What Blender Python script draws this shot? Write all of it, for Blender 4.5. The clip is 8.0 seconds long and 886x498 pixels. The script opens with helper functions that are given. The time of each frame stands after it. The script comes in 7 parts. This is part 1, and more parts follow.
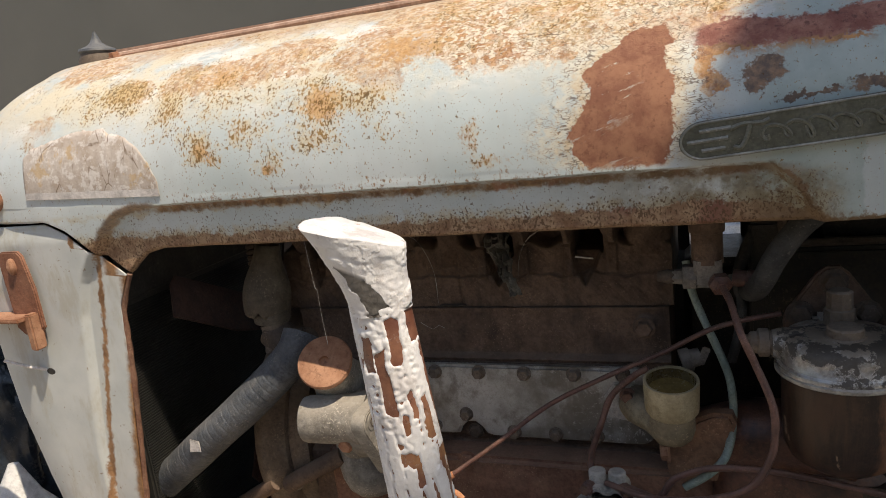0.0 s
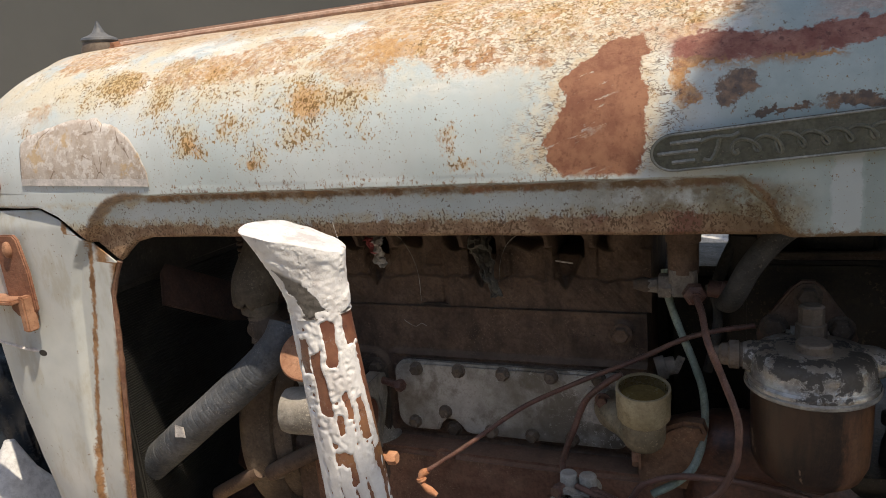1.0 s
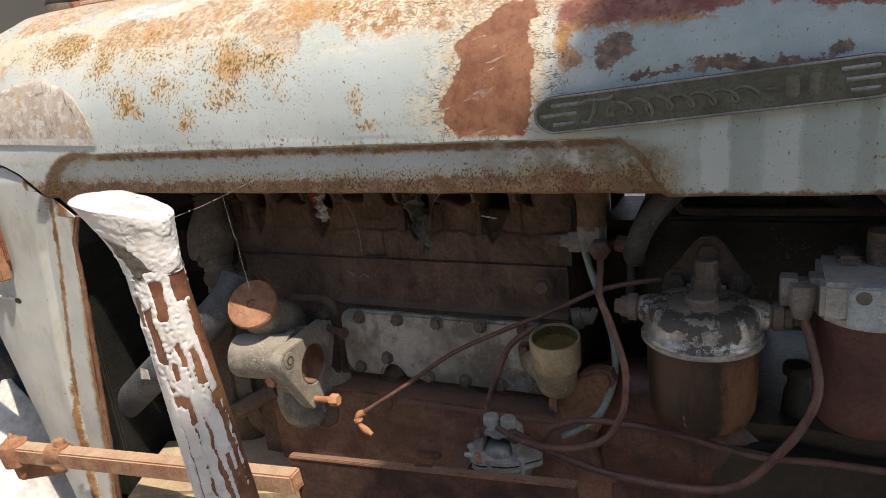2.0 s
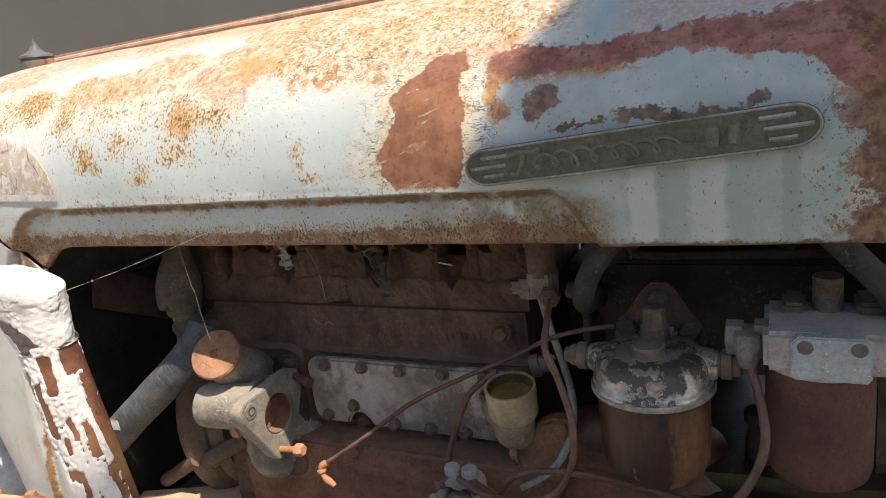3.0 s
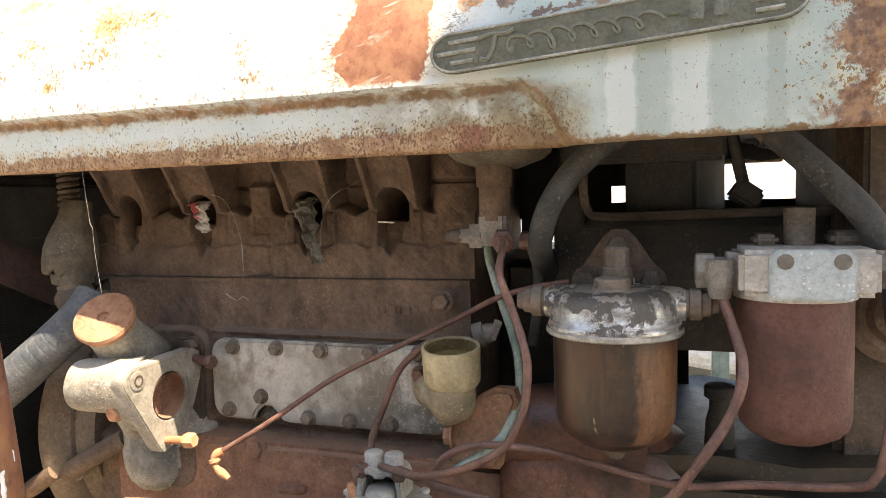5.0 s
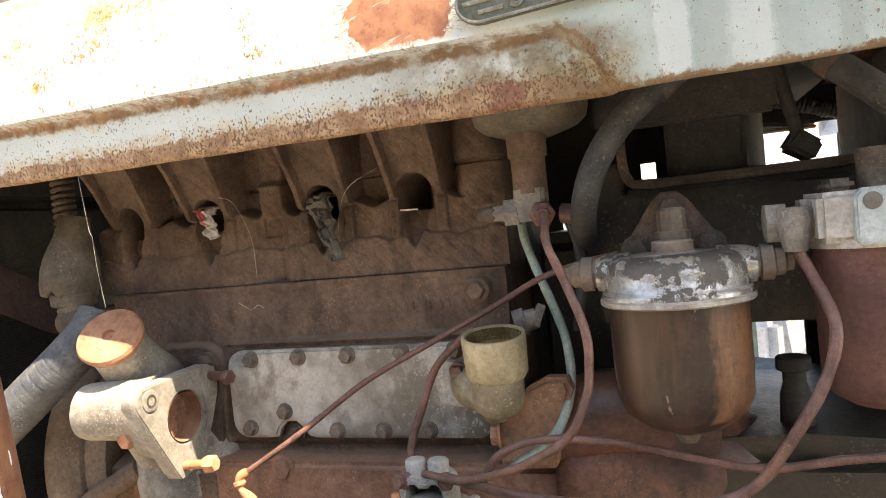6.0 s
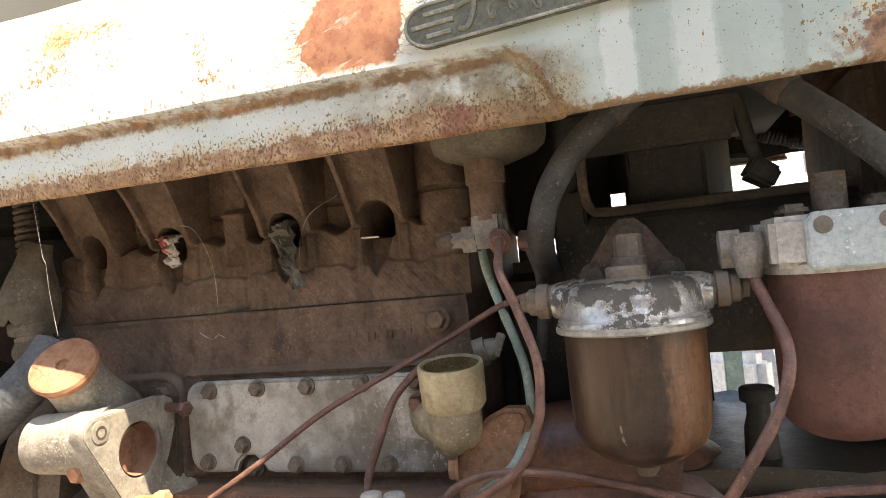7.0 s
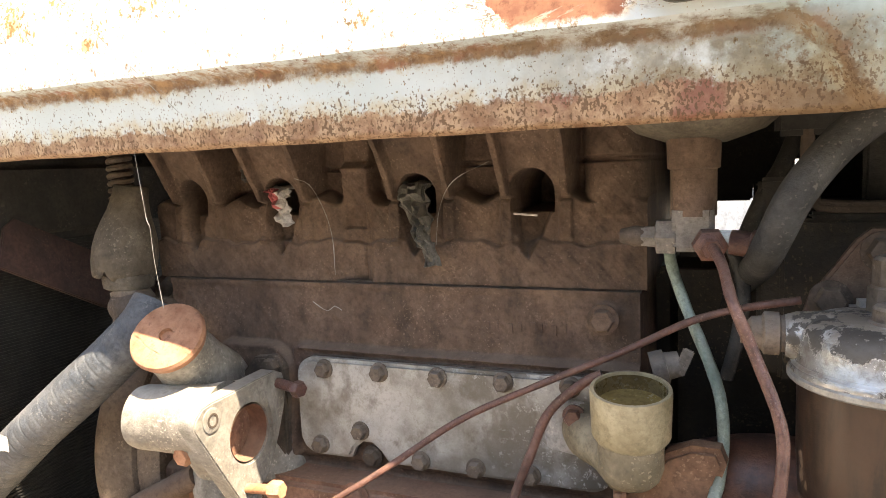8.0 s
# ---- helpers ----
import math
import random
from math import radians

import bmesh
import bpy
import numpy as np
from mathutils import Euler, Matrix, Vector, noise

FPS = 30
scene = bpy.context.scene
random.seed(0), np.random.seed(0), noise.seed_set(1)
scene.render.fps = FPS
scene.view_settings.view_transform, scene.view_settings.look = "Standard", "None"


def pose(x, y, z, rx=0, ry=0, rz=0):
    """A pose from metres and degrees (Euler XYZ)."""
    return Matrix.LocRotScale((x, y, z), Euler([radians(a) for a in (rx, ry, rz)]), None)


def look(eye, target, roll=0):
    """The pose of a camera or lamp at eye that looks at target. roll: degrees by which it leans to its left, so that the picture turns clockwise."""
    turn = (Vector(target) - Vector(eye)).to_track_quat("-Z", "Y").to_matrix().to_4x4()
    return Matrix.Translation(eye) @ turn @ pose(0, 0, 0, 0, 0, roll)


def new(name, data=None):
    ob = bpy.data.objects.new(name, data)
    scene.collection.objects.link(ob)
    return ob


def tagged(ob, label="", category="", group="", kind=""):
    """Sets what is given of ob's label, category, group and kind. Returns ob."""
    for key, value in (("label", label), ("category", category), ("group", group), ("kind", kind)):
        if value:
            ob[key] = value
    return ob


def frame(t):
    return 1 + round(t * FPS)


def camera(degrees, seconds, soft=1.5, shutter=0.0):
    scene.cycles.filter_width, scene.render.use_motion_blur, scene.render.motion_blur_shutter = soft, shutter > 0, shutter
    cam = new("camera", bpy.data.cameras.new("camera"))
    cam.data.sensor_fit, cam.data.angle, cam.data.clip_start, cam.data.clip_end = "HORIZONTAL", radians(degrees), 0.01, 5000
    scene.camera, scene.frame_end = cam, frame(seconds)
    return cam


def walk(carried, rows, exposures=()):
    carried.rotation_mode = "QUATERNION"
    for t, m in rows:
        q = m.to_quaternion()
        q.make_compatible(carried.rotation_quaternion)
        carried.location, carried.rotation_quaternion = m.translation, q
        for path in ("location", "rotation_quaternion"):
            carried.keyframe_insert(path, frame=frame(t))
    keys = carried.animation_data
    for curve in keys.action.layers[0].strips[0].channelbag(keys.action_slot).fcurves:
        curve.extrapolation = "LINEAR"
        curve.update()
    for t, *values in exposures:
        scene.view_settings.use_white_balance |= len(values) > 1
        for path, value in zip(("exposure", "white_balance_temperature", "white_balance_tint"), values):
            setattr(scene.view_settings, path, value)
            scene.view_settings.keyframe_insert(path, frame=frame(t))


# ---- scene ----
cam = camera(65.5, 8.0, soft=0.9)
METRES, EYE, TILT, LEAN, TURN = 0.9, 1.1, -11.63, 6.48, 20.13
ROWS = [
    (0.0, -0.0056, -0.001, 0.0146, -0.3185, -1.053, 0.377),
    (0.5, -0.0146, 0.0035, 0.0253, -0.7645, -1.719, 0.2055),
    (1.0, 0.0353, -0.0096, 0.0229, 1.019, -1.615, -1.688),
    (1.2, 0.0831, -0.0001, 0.0418, -0.02, -2.75, -0.86),
    (1.5, 0.1352, -0.0054, 0.0537, 1.3705, -3.4755, -2.203),
    (1.7, 0.1434, -0.0359, 0.0454, 2.99, -6.37, -2.11),
    (2.8, 0.2219, -0.0346, 0.0411, 3.89, -5.1, -0.61),
    (3.0, 0.2381, -0.0291, 0.0638, 4.9, -3.82, -0.15),
    (3.5, 0.2232, -0.0571, 0.0615, 7.84, -1.86, -0.66),
    (3.7, 0.2134, -0.0418, -0.0195, 5.12, -0.16, -2.36),
    (3.8, 0.2123, -0.0259, -0.0654, 3.35, 1.67, -3.21),
    (4.0, 0.2051, 0.0071, -0.1196, 0.46, 3.31, -2.64),
    (4.5, 0.2109, 0.0432, -0.1458, -2.11, 4.92, -2.91),
    (4.7, 0.2186, 0.0339, -0.1439, -2.13, 7.24, -5.19),
    (5.8, 0.1781, 0.1248, -0.1664, -2.49, 9.14, -0.51),
    (6.0, 0.1822, 0.1176, -0.1794, -1.86, 10.12, -0.48),
    (6.5, 0.2177, 0.1293, -0.1764, -3.34, 11.52, -0.64),
    (7.0, 0.2191, 0.128, -0.1862, -2.17, 13.21, -0.6),
    (7.3, 0.2105, 0.17, -0.159, -0.03, 9.62, 0.4),
    (7.5, 0.1654, 0.2202, -0.1185, 2.45, 7.6, 1.03),
    (8.0, 0.1192, 0.2342, -0.0942, 1.53, 4.58, -4.58),
]
EXPOSURES = [(0, 0.2, 7700, 12), (1.7, 0.24, 7600, 12), (2.8, 0.62, 7600, 12), (3.1, 0.62, 7600, 12), (3.4, 0.37, 7600, 12), (3.7, 0.32, 7600, 12), (3.9, 0.72, 7800, 12), (4.3, 1.57, 8200, 12), (4.7, 1.92, 8600, 12), (6, 2.22, 8600, 12), (6.5, 2.12, 8600, 12), (7.0, 2.07, 8600, 12), (7.5, 2.32, 8500, 12), (8, 2.39, 8300, 12)]
walk(cam, [(t, pose(0, 0, EYE, TILT, LEAN, TURN) @ pose(METRES * x, METRES * y, METRES * z, 90 + pitch, roll, yaw)) for t, x, y, z, yaw, pitch, roll in ROWS], EXPOSURES)

# ---- daylight: sun from the rear, low sky light, an added unseen roof shades the rear half ----
SUN = Vector((0.49, -0.26, 1.0)).normalized()
world = bpy.data.worlds.new("world")
scene.world = world
world.use_nodes = True
sky = world.node_tree.nodes.new("ShaderNodeTexSky")
sky.sky_type, sky.sun_disc = "NISHITA", False
sky.sun_elevation = math.asin(SUN.z)
sky.sun_rotation = math.atan2(SUN.x, SUN.y)
bg = world.node_tree.nodes["Background"]
bg.inputs["Strength"].default_value = 0.15
world.node_tree.links.new(sky.outputs[0], bg.inputs["Color"])
sun_data = bpy.data.lights.new("sun", "SUN")
sun_data.energy, sun_data.angle, sun_data.color = 4.0, radians(0.5), (1.0, 0.95, 0.86)
sun = new("sun", sun_data)
sun.matrix_world = look(tuple(SUN * 20), (0, 0, 0))


# ---- materials ----
class Nodes:
    """A small builder for one material's nodes."""

    def __init__(self, name):
        self.mat = bpy.data.materials.new(name)
        self.mat.use_nodes = True
        self.t = self.mat.node_tree
        self.b = self.t.nodes["Principled BSDF"]
        self.pos = self.t.nodes.new("ShaderNodeNewGeometry").outputs["Position"]

    def put(self, socket, v):
        if hasattr(v, "is_linked"):
            self.t.links.new(v, socket)
        elif isinstance(v, (tuple, list)) and len(v) == 3 and socket.type == "RGBA":
            socket.default_value = (*v, 1)
        else:
            socket.default_value = v

    def math(self, op, a, b=0.0, clamp=False):
        n = self.t.nodes.new("ShaderNodeMath")
        n.operation, n.use_clamp = op, clamp
        self.put(n.inputs[0], a), self.put(n.inputs[1], b)
        return n.outputs[0]

    def scaled(self, s, v=None):
        n = self.t.nodes.new("ShaderNodeVectorMath")
        n.operation = "MULTIPLY"
        self.put(n.inputs[0], v or self.pos), self.put(n.inputs[1], s)
        return n.outputs[0]

    def noise(self, scale, detail=6.0, rough=0.6, vec=None, distort=0.0):
        n = self.t.nodes.new("ShaderNodeTexNoise")
        self.put(n.inputs["Vector"], vec or self.pos)
        n.inputs["Scale"].default_value, n.inputs["Detail"].default_value = scale, detail
        n.inputs["Roughness"].default_value, n.inputs["Distortion"].default_value = rough, distort
        return n.outputs[0]

    def cells(self, scale, feature="F1", vec=None):
        n = self.t.nodes.new("ShaderNodeTexVoronoi")
        n.feature = feature
        self.put(n.inputs["Vector"], vec or self.pos)
        n.inputs["Scale"].default_value = scale
        return n.outputs["Distance"]

    def ramp(self, v, lo, hi, a=0.0, b=1.0):
        n = self.t.nodes.new("ShaderNodeMapRange")
        n.interpolation_type = "SMOOTHSTEP"
        self.put(n.inputs[0], v)
        for i, x in zip((1, 2, 3, 4), (lo, hi, a, b)):
            n.inputs[i].default_value = x
        return n.outputs[0]

    def mix(self, f, a, b):
        n = self.t.nodes.new("ShaderNodeMix")
        n.data_type = "RGBA"
        self.put(n.inputs[0], f), self.put(n.inputs[6], a), self.put(n.inputs[7], b)
        return n.outputs[2]

    def axes(self, v=None):
        n = self.t.nodes.new("ShaderNodeSeparateXYZ")
        self.put(n.inputs[0], v or self.pos)
        return n.outputs

    def mul(self, *vs):
        out = vs[0]
        for v in vs[1:]:
            out = self.math("MULTIPLY", out, v)
        return out

    def top(self, *vs):
        out = vs[0]
        for v in vs[1:]:
            out = self.math("MAXIMUM", out, v)
        return out

    def curve(self, v, table):
        """A value that runs straight from row to row of (input, output)."""
        (i0, i1), os = (table[0][0], table[-1][0]), [o for _, o in table]
        r = self.t.nodes.new("ShaderNodeValToRGB")
        e = r.color_ramp.elements
        for _ in table[2:]:
            e.new(0.5)
        for k, (i, o) in zip(e, table):
            k.position = (i - i0) / (i1 - i0)
            w = (o - min(os)) / (max(os) - min(os))
            k.color = (w, w, w, 1)
        self.put(r.inputs[0], self.math("DIVIDE", self.math("SUBTRACT", v, i0), i1 - i0))
        return self.math("ADD", self.mul(self.axes(r.outputs[0])[0], max(os) - min(os)), min(os))

    def flat_length(self, x, z, cx, cz, kz=1.0):
        """Distance from (cx, cz) in the upright plane along the tractor."""
        a, b = self.math("SUBTRACT", x, cx), self.mul(self.math("SUBTRACT", z, cz), kz)
        return self.math("SQRT", self.math("ADD", self.mul(a, a), self.mul(b, b)))

    def bump(self, h, strength=0.4, dist=0.002):
        n = self.t.nodes.new("ShaderNodeBump")
        n.inputs["Strength"].default_value, n.inputs["Distance"].default_value = strength, dist
        self.put(n.inputs["Height"], h)
        self.t.links.new(n.outputs[0], self.b.inputs["Normal"])

    def done(self, colour, rough=0.7, metal=0.0, **more):
        self.put(self.b.inputs["Base Color"], colour)
        self.put(self.b.inputs["Roughness"], rough)
        self.put(self.b.inputs["Metallic"], metal)
        for k, v in more.items():
            self.put(self.b.inputs[k], v)
        return self.mat


def grimy(name, dark, light, dust=(0.30, 0.25, 0.20), dusty=0.5, rough=0.8, scale=1.0, metal=0.0, bump=0.5, streak=1.0, stain=0.5, specks=0.35):
    """Worn surface: two colours in blotches, oily runs, fine grain, pale specks, dust on what faces up."""
    n = Nodes(name)
    big = n.noise(22 * scale, 6, 0.68, vec=n.scaled((1, 1, streak)))
    mid = n.noise(85 * scale, 6, 0.72)
    fine = n.noise(230 * scale, 4, 0.7)
    c = n.mix(n.ramp(n.math("ADD", n.mul(big, 0.7), n.mul(mid, 0.3)), 0.38, 0.62), dark, light)
    runs = n.ramp(n.noise(17 * scale, 6, 0.68, vec=n.scaled((1, 1, 0.35))), 0.50, 0.66)
    c = n.mix(n.mul(runs, stain), c, tuple(0.38 * v for v in dark))
    c = n.mix(n.mul(n.ramp(mid, 0.46, 0.66), 0.5), c, tuple(0.55 * v for v in dark))
    c = n.mix(n.mul(n.ramp(fine, 0.42, 0.70), 0.5), c, tuple(0.5 * v for v in dark))
    geo = n.t.nodes.new("ShaderNodeNewGeometry")
    up = n.ramp(n.axes(geo.outputs["Normal"])[2], 0.15, 0.95)
    patch = n.ramp(n.noise(46 * scale, 5, 0.7), 0.42, 0.64)
    c = n.mix(n.math("MINIMUM", n.mul(n.math("ADD", n.mul(up, 0.8), n.mul(patch, 0.45)), dusty), 1.0), c, dust)
    dots = n.mul(n.ramp(n.noise(420 * scale, 2, 0.5), 0.60, 0.66), n.ramp(n.noise(26 * scale, 4, 0.6), 0.46, 0.60))
    c = n.mix(n.mul(dots, specks), c, tuple(min(0.8, 1.5 * v) for v in dust))
    n.bump(n.math("ADD", n.mul(mid, 0.8), fine), bump, 0.0016)
    r = n.math("ADD", n.math("ADD", rough - 0.16, n.mul(fine, 0.22)), n.mul(patch, 0.10))
    return n.done(c, r, metal)


def hood_paint(rear):
    """Pale grey-blue paint with dot rust in clusters and chalky tan wear; the rear half has the bare patches at the
    badge and shade mixed into its paint.
    """
    n = Nodes("hood_paint_rear" if rear else "hood_paint_front")
    x, y, z = n.axes()
    sub, add, mul, top = (lambda p, q: n.math("SUBTRACT", p, q)), (lambda p, q: n.math("ADD", p, q)), n.mul, n.top
    inv = lambda p: n.math("SUBTRACT", 1.0, p)
    wob, wob2, fine = sub(n.noise(28, 6, 0.65), 0.5), sub(n.noise(95, 5, 0.7), 0.5), n.noise(210, 5, 0.75)
    zz = add(z, add(mul(wob, 0.030), mul(wob2, 0.022)))
    xx = add(x, add(mul(sub(n.noise(31, 6, 0.65), 0.5), 0.034), mul(sub(n.noise(88, 5, 0.7), 0.5), 0.022)))
    flat = n.t.nodes.new("ShaderNodeCombineXYZ")
    n.put(flat.inputs[0], xx), n.put(flat.inputs[2], zz)

    def blobs(rows):
        """Highest 1 - distance from a list of ovals (x, z, half width, half height)."""
        out = None
        for cx, cz, rx, rz in rows:
            k = rx / rz
            off = n.t.nodes.new("ShaderNodeVectorMath")
            off.operation = "DISTANCE"
            n.put(off.inputs[0], n.scaled((1, 0, k), flat.outputs[0])), n.put(off.inputs[1], (cx, 0, cz * k))
            d = sub(1.0, mul(off.outputs["Value"], 1 / rx))
            out = d if out is None else top(out, d)
        return out

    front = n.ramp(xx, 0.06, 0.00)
    # paint, chalked in the sun, with water marks under the badge
    tone = n.noise(9, 4, 0.55)
    c = n.mix(n.ramp(tone, 0.3, 0.7), (0.49, 0.565, 0.58), (0.60, 0.655, 0.67))
    c = n.mix(mul(n.ramp(n.noise(55, 5, 0.7, vec=n.scaled((1, 1, 0.3))), 0.45, 0.7), 0.25), c, (0.48, 0.51, 0.51))
    # rear paint darker and bluer: the shade there is put into its colour
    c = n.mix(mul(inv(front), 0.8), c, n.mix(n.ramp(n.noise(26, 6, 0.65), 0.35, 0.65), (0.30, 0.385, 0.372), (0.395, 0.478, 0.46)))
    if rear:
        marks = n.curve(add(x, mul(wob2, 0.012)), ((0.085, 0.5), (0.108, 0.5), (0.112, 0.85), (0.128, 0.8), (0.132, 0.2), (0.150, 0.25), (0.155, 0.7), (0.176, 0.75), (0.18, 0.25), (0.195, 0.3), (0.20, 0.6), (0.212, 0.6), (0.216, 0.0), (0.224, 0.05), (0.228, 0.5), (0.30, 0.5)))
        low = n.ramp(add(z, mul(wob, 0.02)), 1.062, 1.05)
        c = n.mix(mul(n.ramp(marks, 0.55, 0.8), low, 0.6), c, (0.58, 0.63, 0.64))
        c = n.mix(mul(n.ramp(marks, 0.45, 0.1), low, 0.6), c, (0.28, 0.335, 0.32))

    # shoulder: cream and white chalk, then tan wear in streaks along the hood
    sh = mul(n.ramp(zz, 1.095, 1.165), n.ramp(xx, 0.09, 0.03))
    c = n.mix(mul(sh, n.ramp(n.noise(17, 6, 0.7), 0.36, 0.56), 0.8), c, (0.74, 0.64, 0.46))
    c = n.mix(mul(sh, n.ramp(n.noise(21, 6, 0.7, vec=n.scaled((0.7, 1, 1.3))), 0.52, 0.60), 0.85), c, (0.78, 0.77, 0.74))
    tan_spots = 0.0 if rear else blobs(((-0.292, 1.160, 0.052, 0.030), (-0.262, 1.186, 0.06, 0.018), (-0.285, 1.135, 0.024, 0.020), (-0.460, 1.159, 0.085, 0.017), (-0.400, 1.174, 0.05, 0.014), (-0.605, 1.155, 0.040, 0.016), (-0.694, 1.190, 0.07, 0.014), (-0.720, 1.120, 0.03, 0.022), (-0.530, 1.160, 0.03, 0.018)))
    sill = n.curve(x, ((-0.27, 1.185), (-0.235, 1.150), (-0.205, 1.131), (-0.11, 1.126), (-0.085, 1.138), (0.0, 1.146), (0.05, 1.152), (0.11, 1.17)))
    sand = mul(n.ramp(sub(add(z, add(mul(wob, 0.022), mul(wob2, 0.026))), sill), -0.004, 0.006), n.ramp(xx, -0.27, -0.22), n.ramp(xx, 0.08, 0.04))
    t = add(mul(n.noise(15, 7, 0.72, vec=n.scaled((0.55, 1, 1.4))), 0.9), (0.0 if rear else mul(n.ramp(tan_spots, -0.5, 0.8), 0.42)))
    t = add(t, mul(add(sub(fine, 0.5), wob2), 0.40))
    worn = top(mul(n.ramp(t, 0.60, 0.72), n.ramp(zz, 1.105, 1.15), n.ramp(xx, 0.06, 0.0)), mul(sand, n.ramp(add(n.noise(30, 7, 0.8), mul(fine, 0.5)), 0.66, 0.78)))
    ridge = mul(n.ramp(zz, 1.188, 1.204), n.ramp(n.noise(12, 6, 0.7, vec=n.scaled((0.4, 1, 1))), 0.30, 0.5))
    tan = n.mix(n.ramp(n.noise(70, 6, 0.78), 0.34, 0.64), (0.36, 0.172, 0.070), (0.62, 0.40, 0.21))
    c = n.mix(mul(sand, 0.75), c, n.mix(n.ramp(n.noise(26, 6, 0.7), 0.35, 0.62), (0.72, 0.52, 0.37), (0.77, 0.69, 0.58)))
    c = n.mix(mul(top(worn, ridge), n.ramp(n.noise(150, 5, 0.8), 0.40, 0.62, 1.0, 0.45), 0.85), c, tan)

    pits = n.noise(82, 7, 0.8, vec=n.scaled((1.15, 1.0, 0.62)))
    pits = mul(n.ramp(pits, 0.53, 0.56), top(mul(sand, n.ramp(n.noise(24, 5, 0.7), 0.38, 0.56)), mul(worn, 0.6)))
    c = n.mix(mul(pits, 0.85), c, n.mix(n.ramp(wob2, -0.1, 0.12), (0.20, 0.085, 0.042), (0.42, 0.21, 0.11)))

    # loose flakes: pale and tan scales with dark gaps between them
    fw = n.t.nodes.new("ShaderNodeTexNoise")
    fw.inputs["Scale"].default_value, fw.inputs["Detail"].default_value = 85, 4
    fv = n.t.nodes.new("ShaderNodeVectorMath")
    fv.operation = "ADD"
    n.put(fv.inputs[0], n.scaled((1, 1, 0.8))), n.put(fv.inputs[1], n.scaled((0.014, 0.014, 0.014), fw.outputs["Color"]))
    scale_cells = n.t.nodes.new("ShaderNodeTexVoronoi")
    n.put(scale_cells.inputs["Vector"], fv.outputs[0])
    scale_cells.inputs["Scale"].default_value = 210
    pick = n.axes(scale_cells.outputs["Color"])[0]
    gaps = n.ramp(n.cells(210, "DISTANCE_TO_EDGE", vec=fv.outputs[0]), 0.10, 0.03)
    flaky = mul(top(sand, mul(worn, 0.55), mul(ridge, 0.5)), n.ramp(n.noise(34, 5, 0.7), 0.36, 0.52))
    c = n.mix(mul(flaky, n.ramp(pick, 0.50, 0.56), 0.8), c, (0.77, 0.71, 0.60))
    c = n.mix(mul(flaky, n.ramp(pick, 0.36, 0.30), 0.75), c, n.mix(n.ramp(wob2, -0.1, 0.12), (0.42, 0.19, 0.075), (0.60, 0.34, 0.16)))
    c = n.mix(mul(flaky, gaps, n.ramp(fine, 0.38, 0.52), 0.75), c, (0.22, 0.105, 0.045))

    # rust dots: dense in clusters, sparse elsewhere, with ochre halos
    hearts = blobs(((-0.176, 1.052, 0.03, 0.008), (-0.192, 1.073, 0.015, 0.019))) if rear else blobs(((-0.344, 1.117, 0.038, 0.027), (-0.300, 1.120, 0.03, 0.010), (-0.345, 1.085, 0.020, 0.014), (-0.535, 1.129, 0.020, 0.013), (-0.486, 1.085, 0.024, 0.018), (-0.474, 1.078, 0.014, 0.010), (-0.407, 1.063, 0.020, 0.011), (-0.192, 1.073, 0.015, 0.019), (-0.605, 1.150, 0.03, 0.014), (-0.677, 1.108, 0.022, 0.010), (-0.736, 1.111, 0.014, 0.009), (-0.440, 1.098, 0.02, 0.012), (-0.176, 1.052, 0.03, 0.008)))
    speckled = -1.0 if rear else blobs(((-0.44, 1.112, 0.17, 0.055), (-0.30, 1.105, 0.10, 0.045), (-0.62, 1.145, 0.12, 0.03)))
    f = add(mul(sub(n.noise(24, 6, 0.75), 0.5), 1.5), n.ramp(hearts, -0.9, 0.9, 0.0, 0.34))
    if not rear:
        f = add(f, n.ramp(speckled, -0.1, 0.5, 0.0, 0.25))
    f = add(f, mul(n.ramp(zz, 1.13, 1.17), n.ramp(xx, 0.05, 0.0), 0.22))
    f = add(f, mul(sand, 0.20))
    rearspots = mul(n.ramp(xx, 0.20, 0.27), 0.35)
    f = n.math("MAXIMUM", add(f, rearspots), 0.0)
    grains = n.noise(330, 3, 0.62, vec=n.scaled((1.15, 1, 0.8)))
    small = n.ramp(add(grains, n.ramp(f, 0.0, 0.70, 0.0, 0.17)), 0.668, 0.690)
    large = n.ramp(sub(n.cells(340, vec=n.scaled((1.1, 1, 0.8))), n.ramp(f, 0.05, 0.85, 0.10, 0.33)), 0.05, -0.02)
    dots = top(small, mul(large, n.ramp(grains, 0.42, 0.52)))
    c = n.mix(mul(n.ramp(add(f, mul(sub(fine, 0.5), 0.7)), 0.26, 0.66), 0.62), c, (0.62, 0.46, 0.22))
    hot = -1.0 if rear else blobs(((-0.344, 1.119, 0.030, 0.022), (-0.262, 1.160, 0.05, 0.016), (-0.486, 1.085, 0.014, 0.012), (-0.474, 1.160, 0.03, 0.010), (-0.407, 1.063, 0.010, 0.007)))
    heart = n.ramp(add(hearts, mul(add(wob2, sub(fine, 0.5)), 1.6)), 0.25, 0.75)
    c = n.mix(mul(heart, n.ramp(grains, 0.40, 0.56), 0.6), c, n.mix(n.ramp(n.noise(80, 5, 0.7), 0.35, 0.65), (0.33, 0.165, 0.065), (0.52, 0.31, 0.145)))
    if not rear:
        c = n.mix(mul(n.ramp(add(hot, mul(add(wob2, sub(fine, 0.5)), 1.7)), 0.05, 0.7), 0.8), c, n.mix(n.ramp(fine, 0.4, 0.62), (0.44, 0.22, 0.075), (0.62, 0.38, 0.17)))
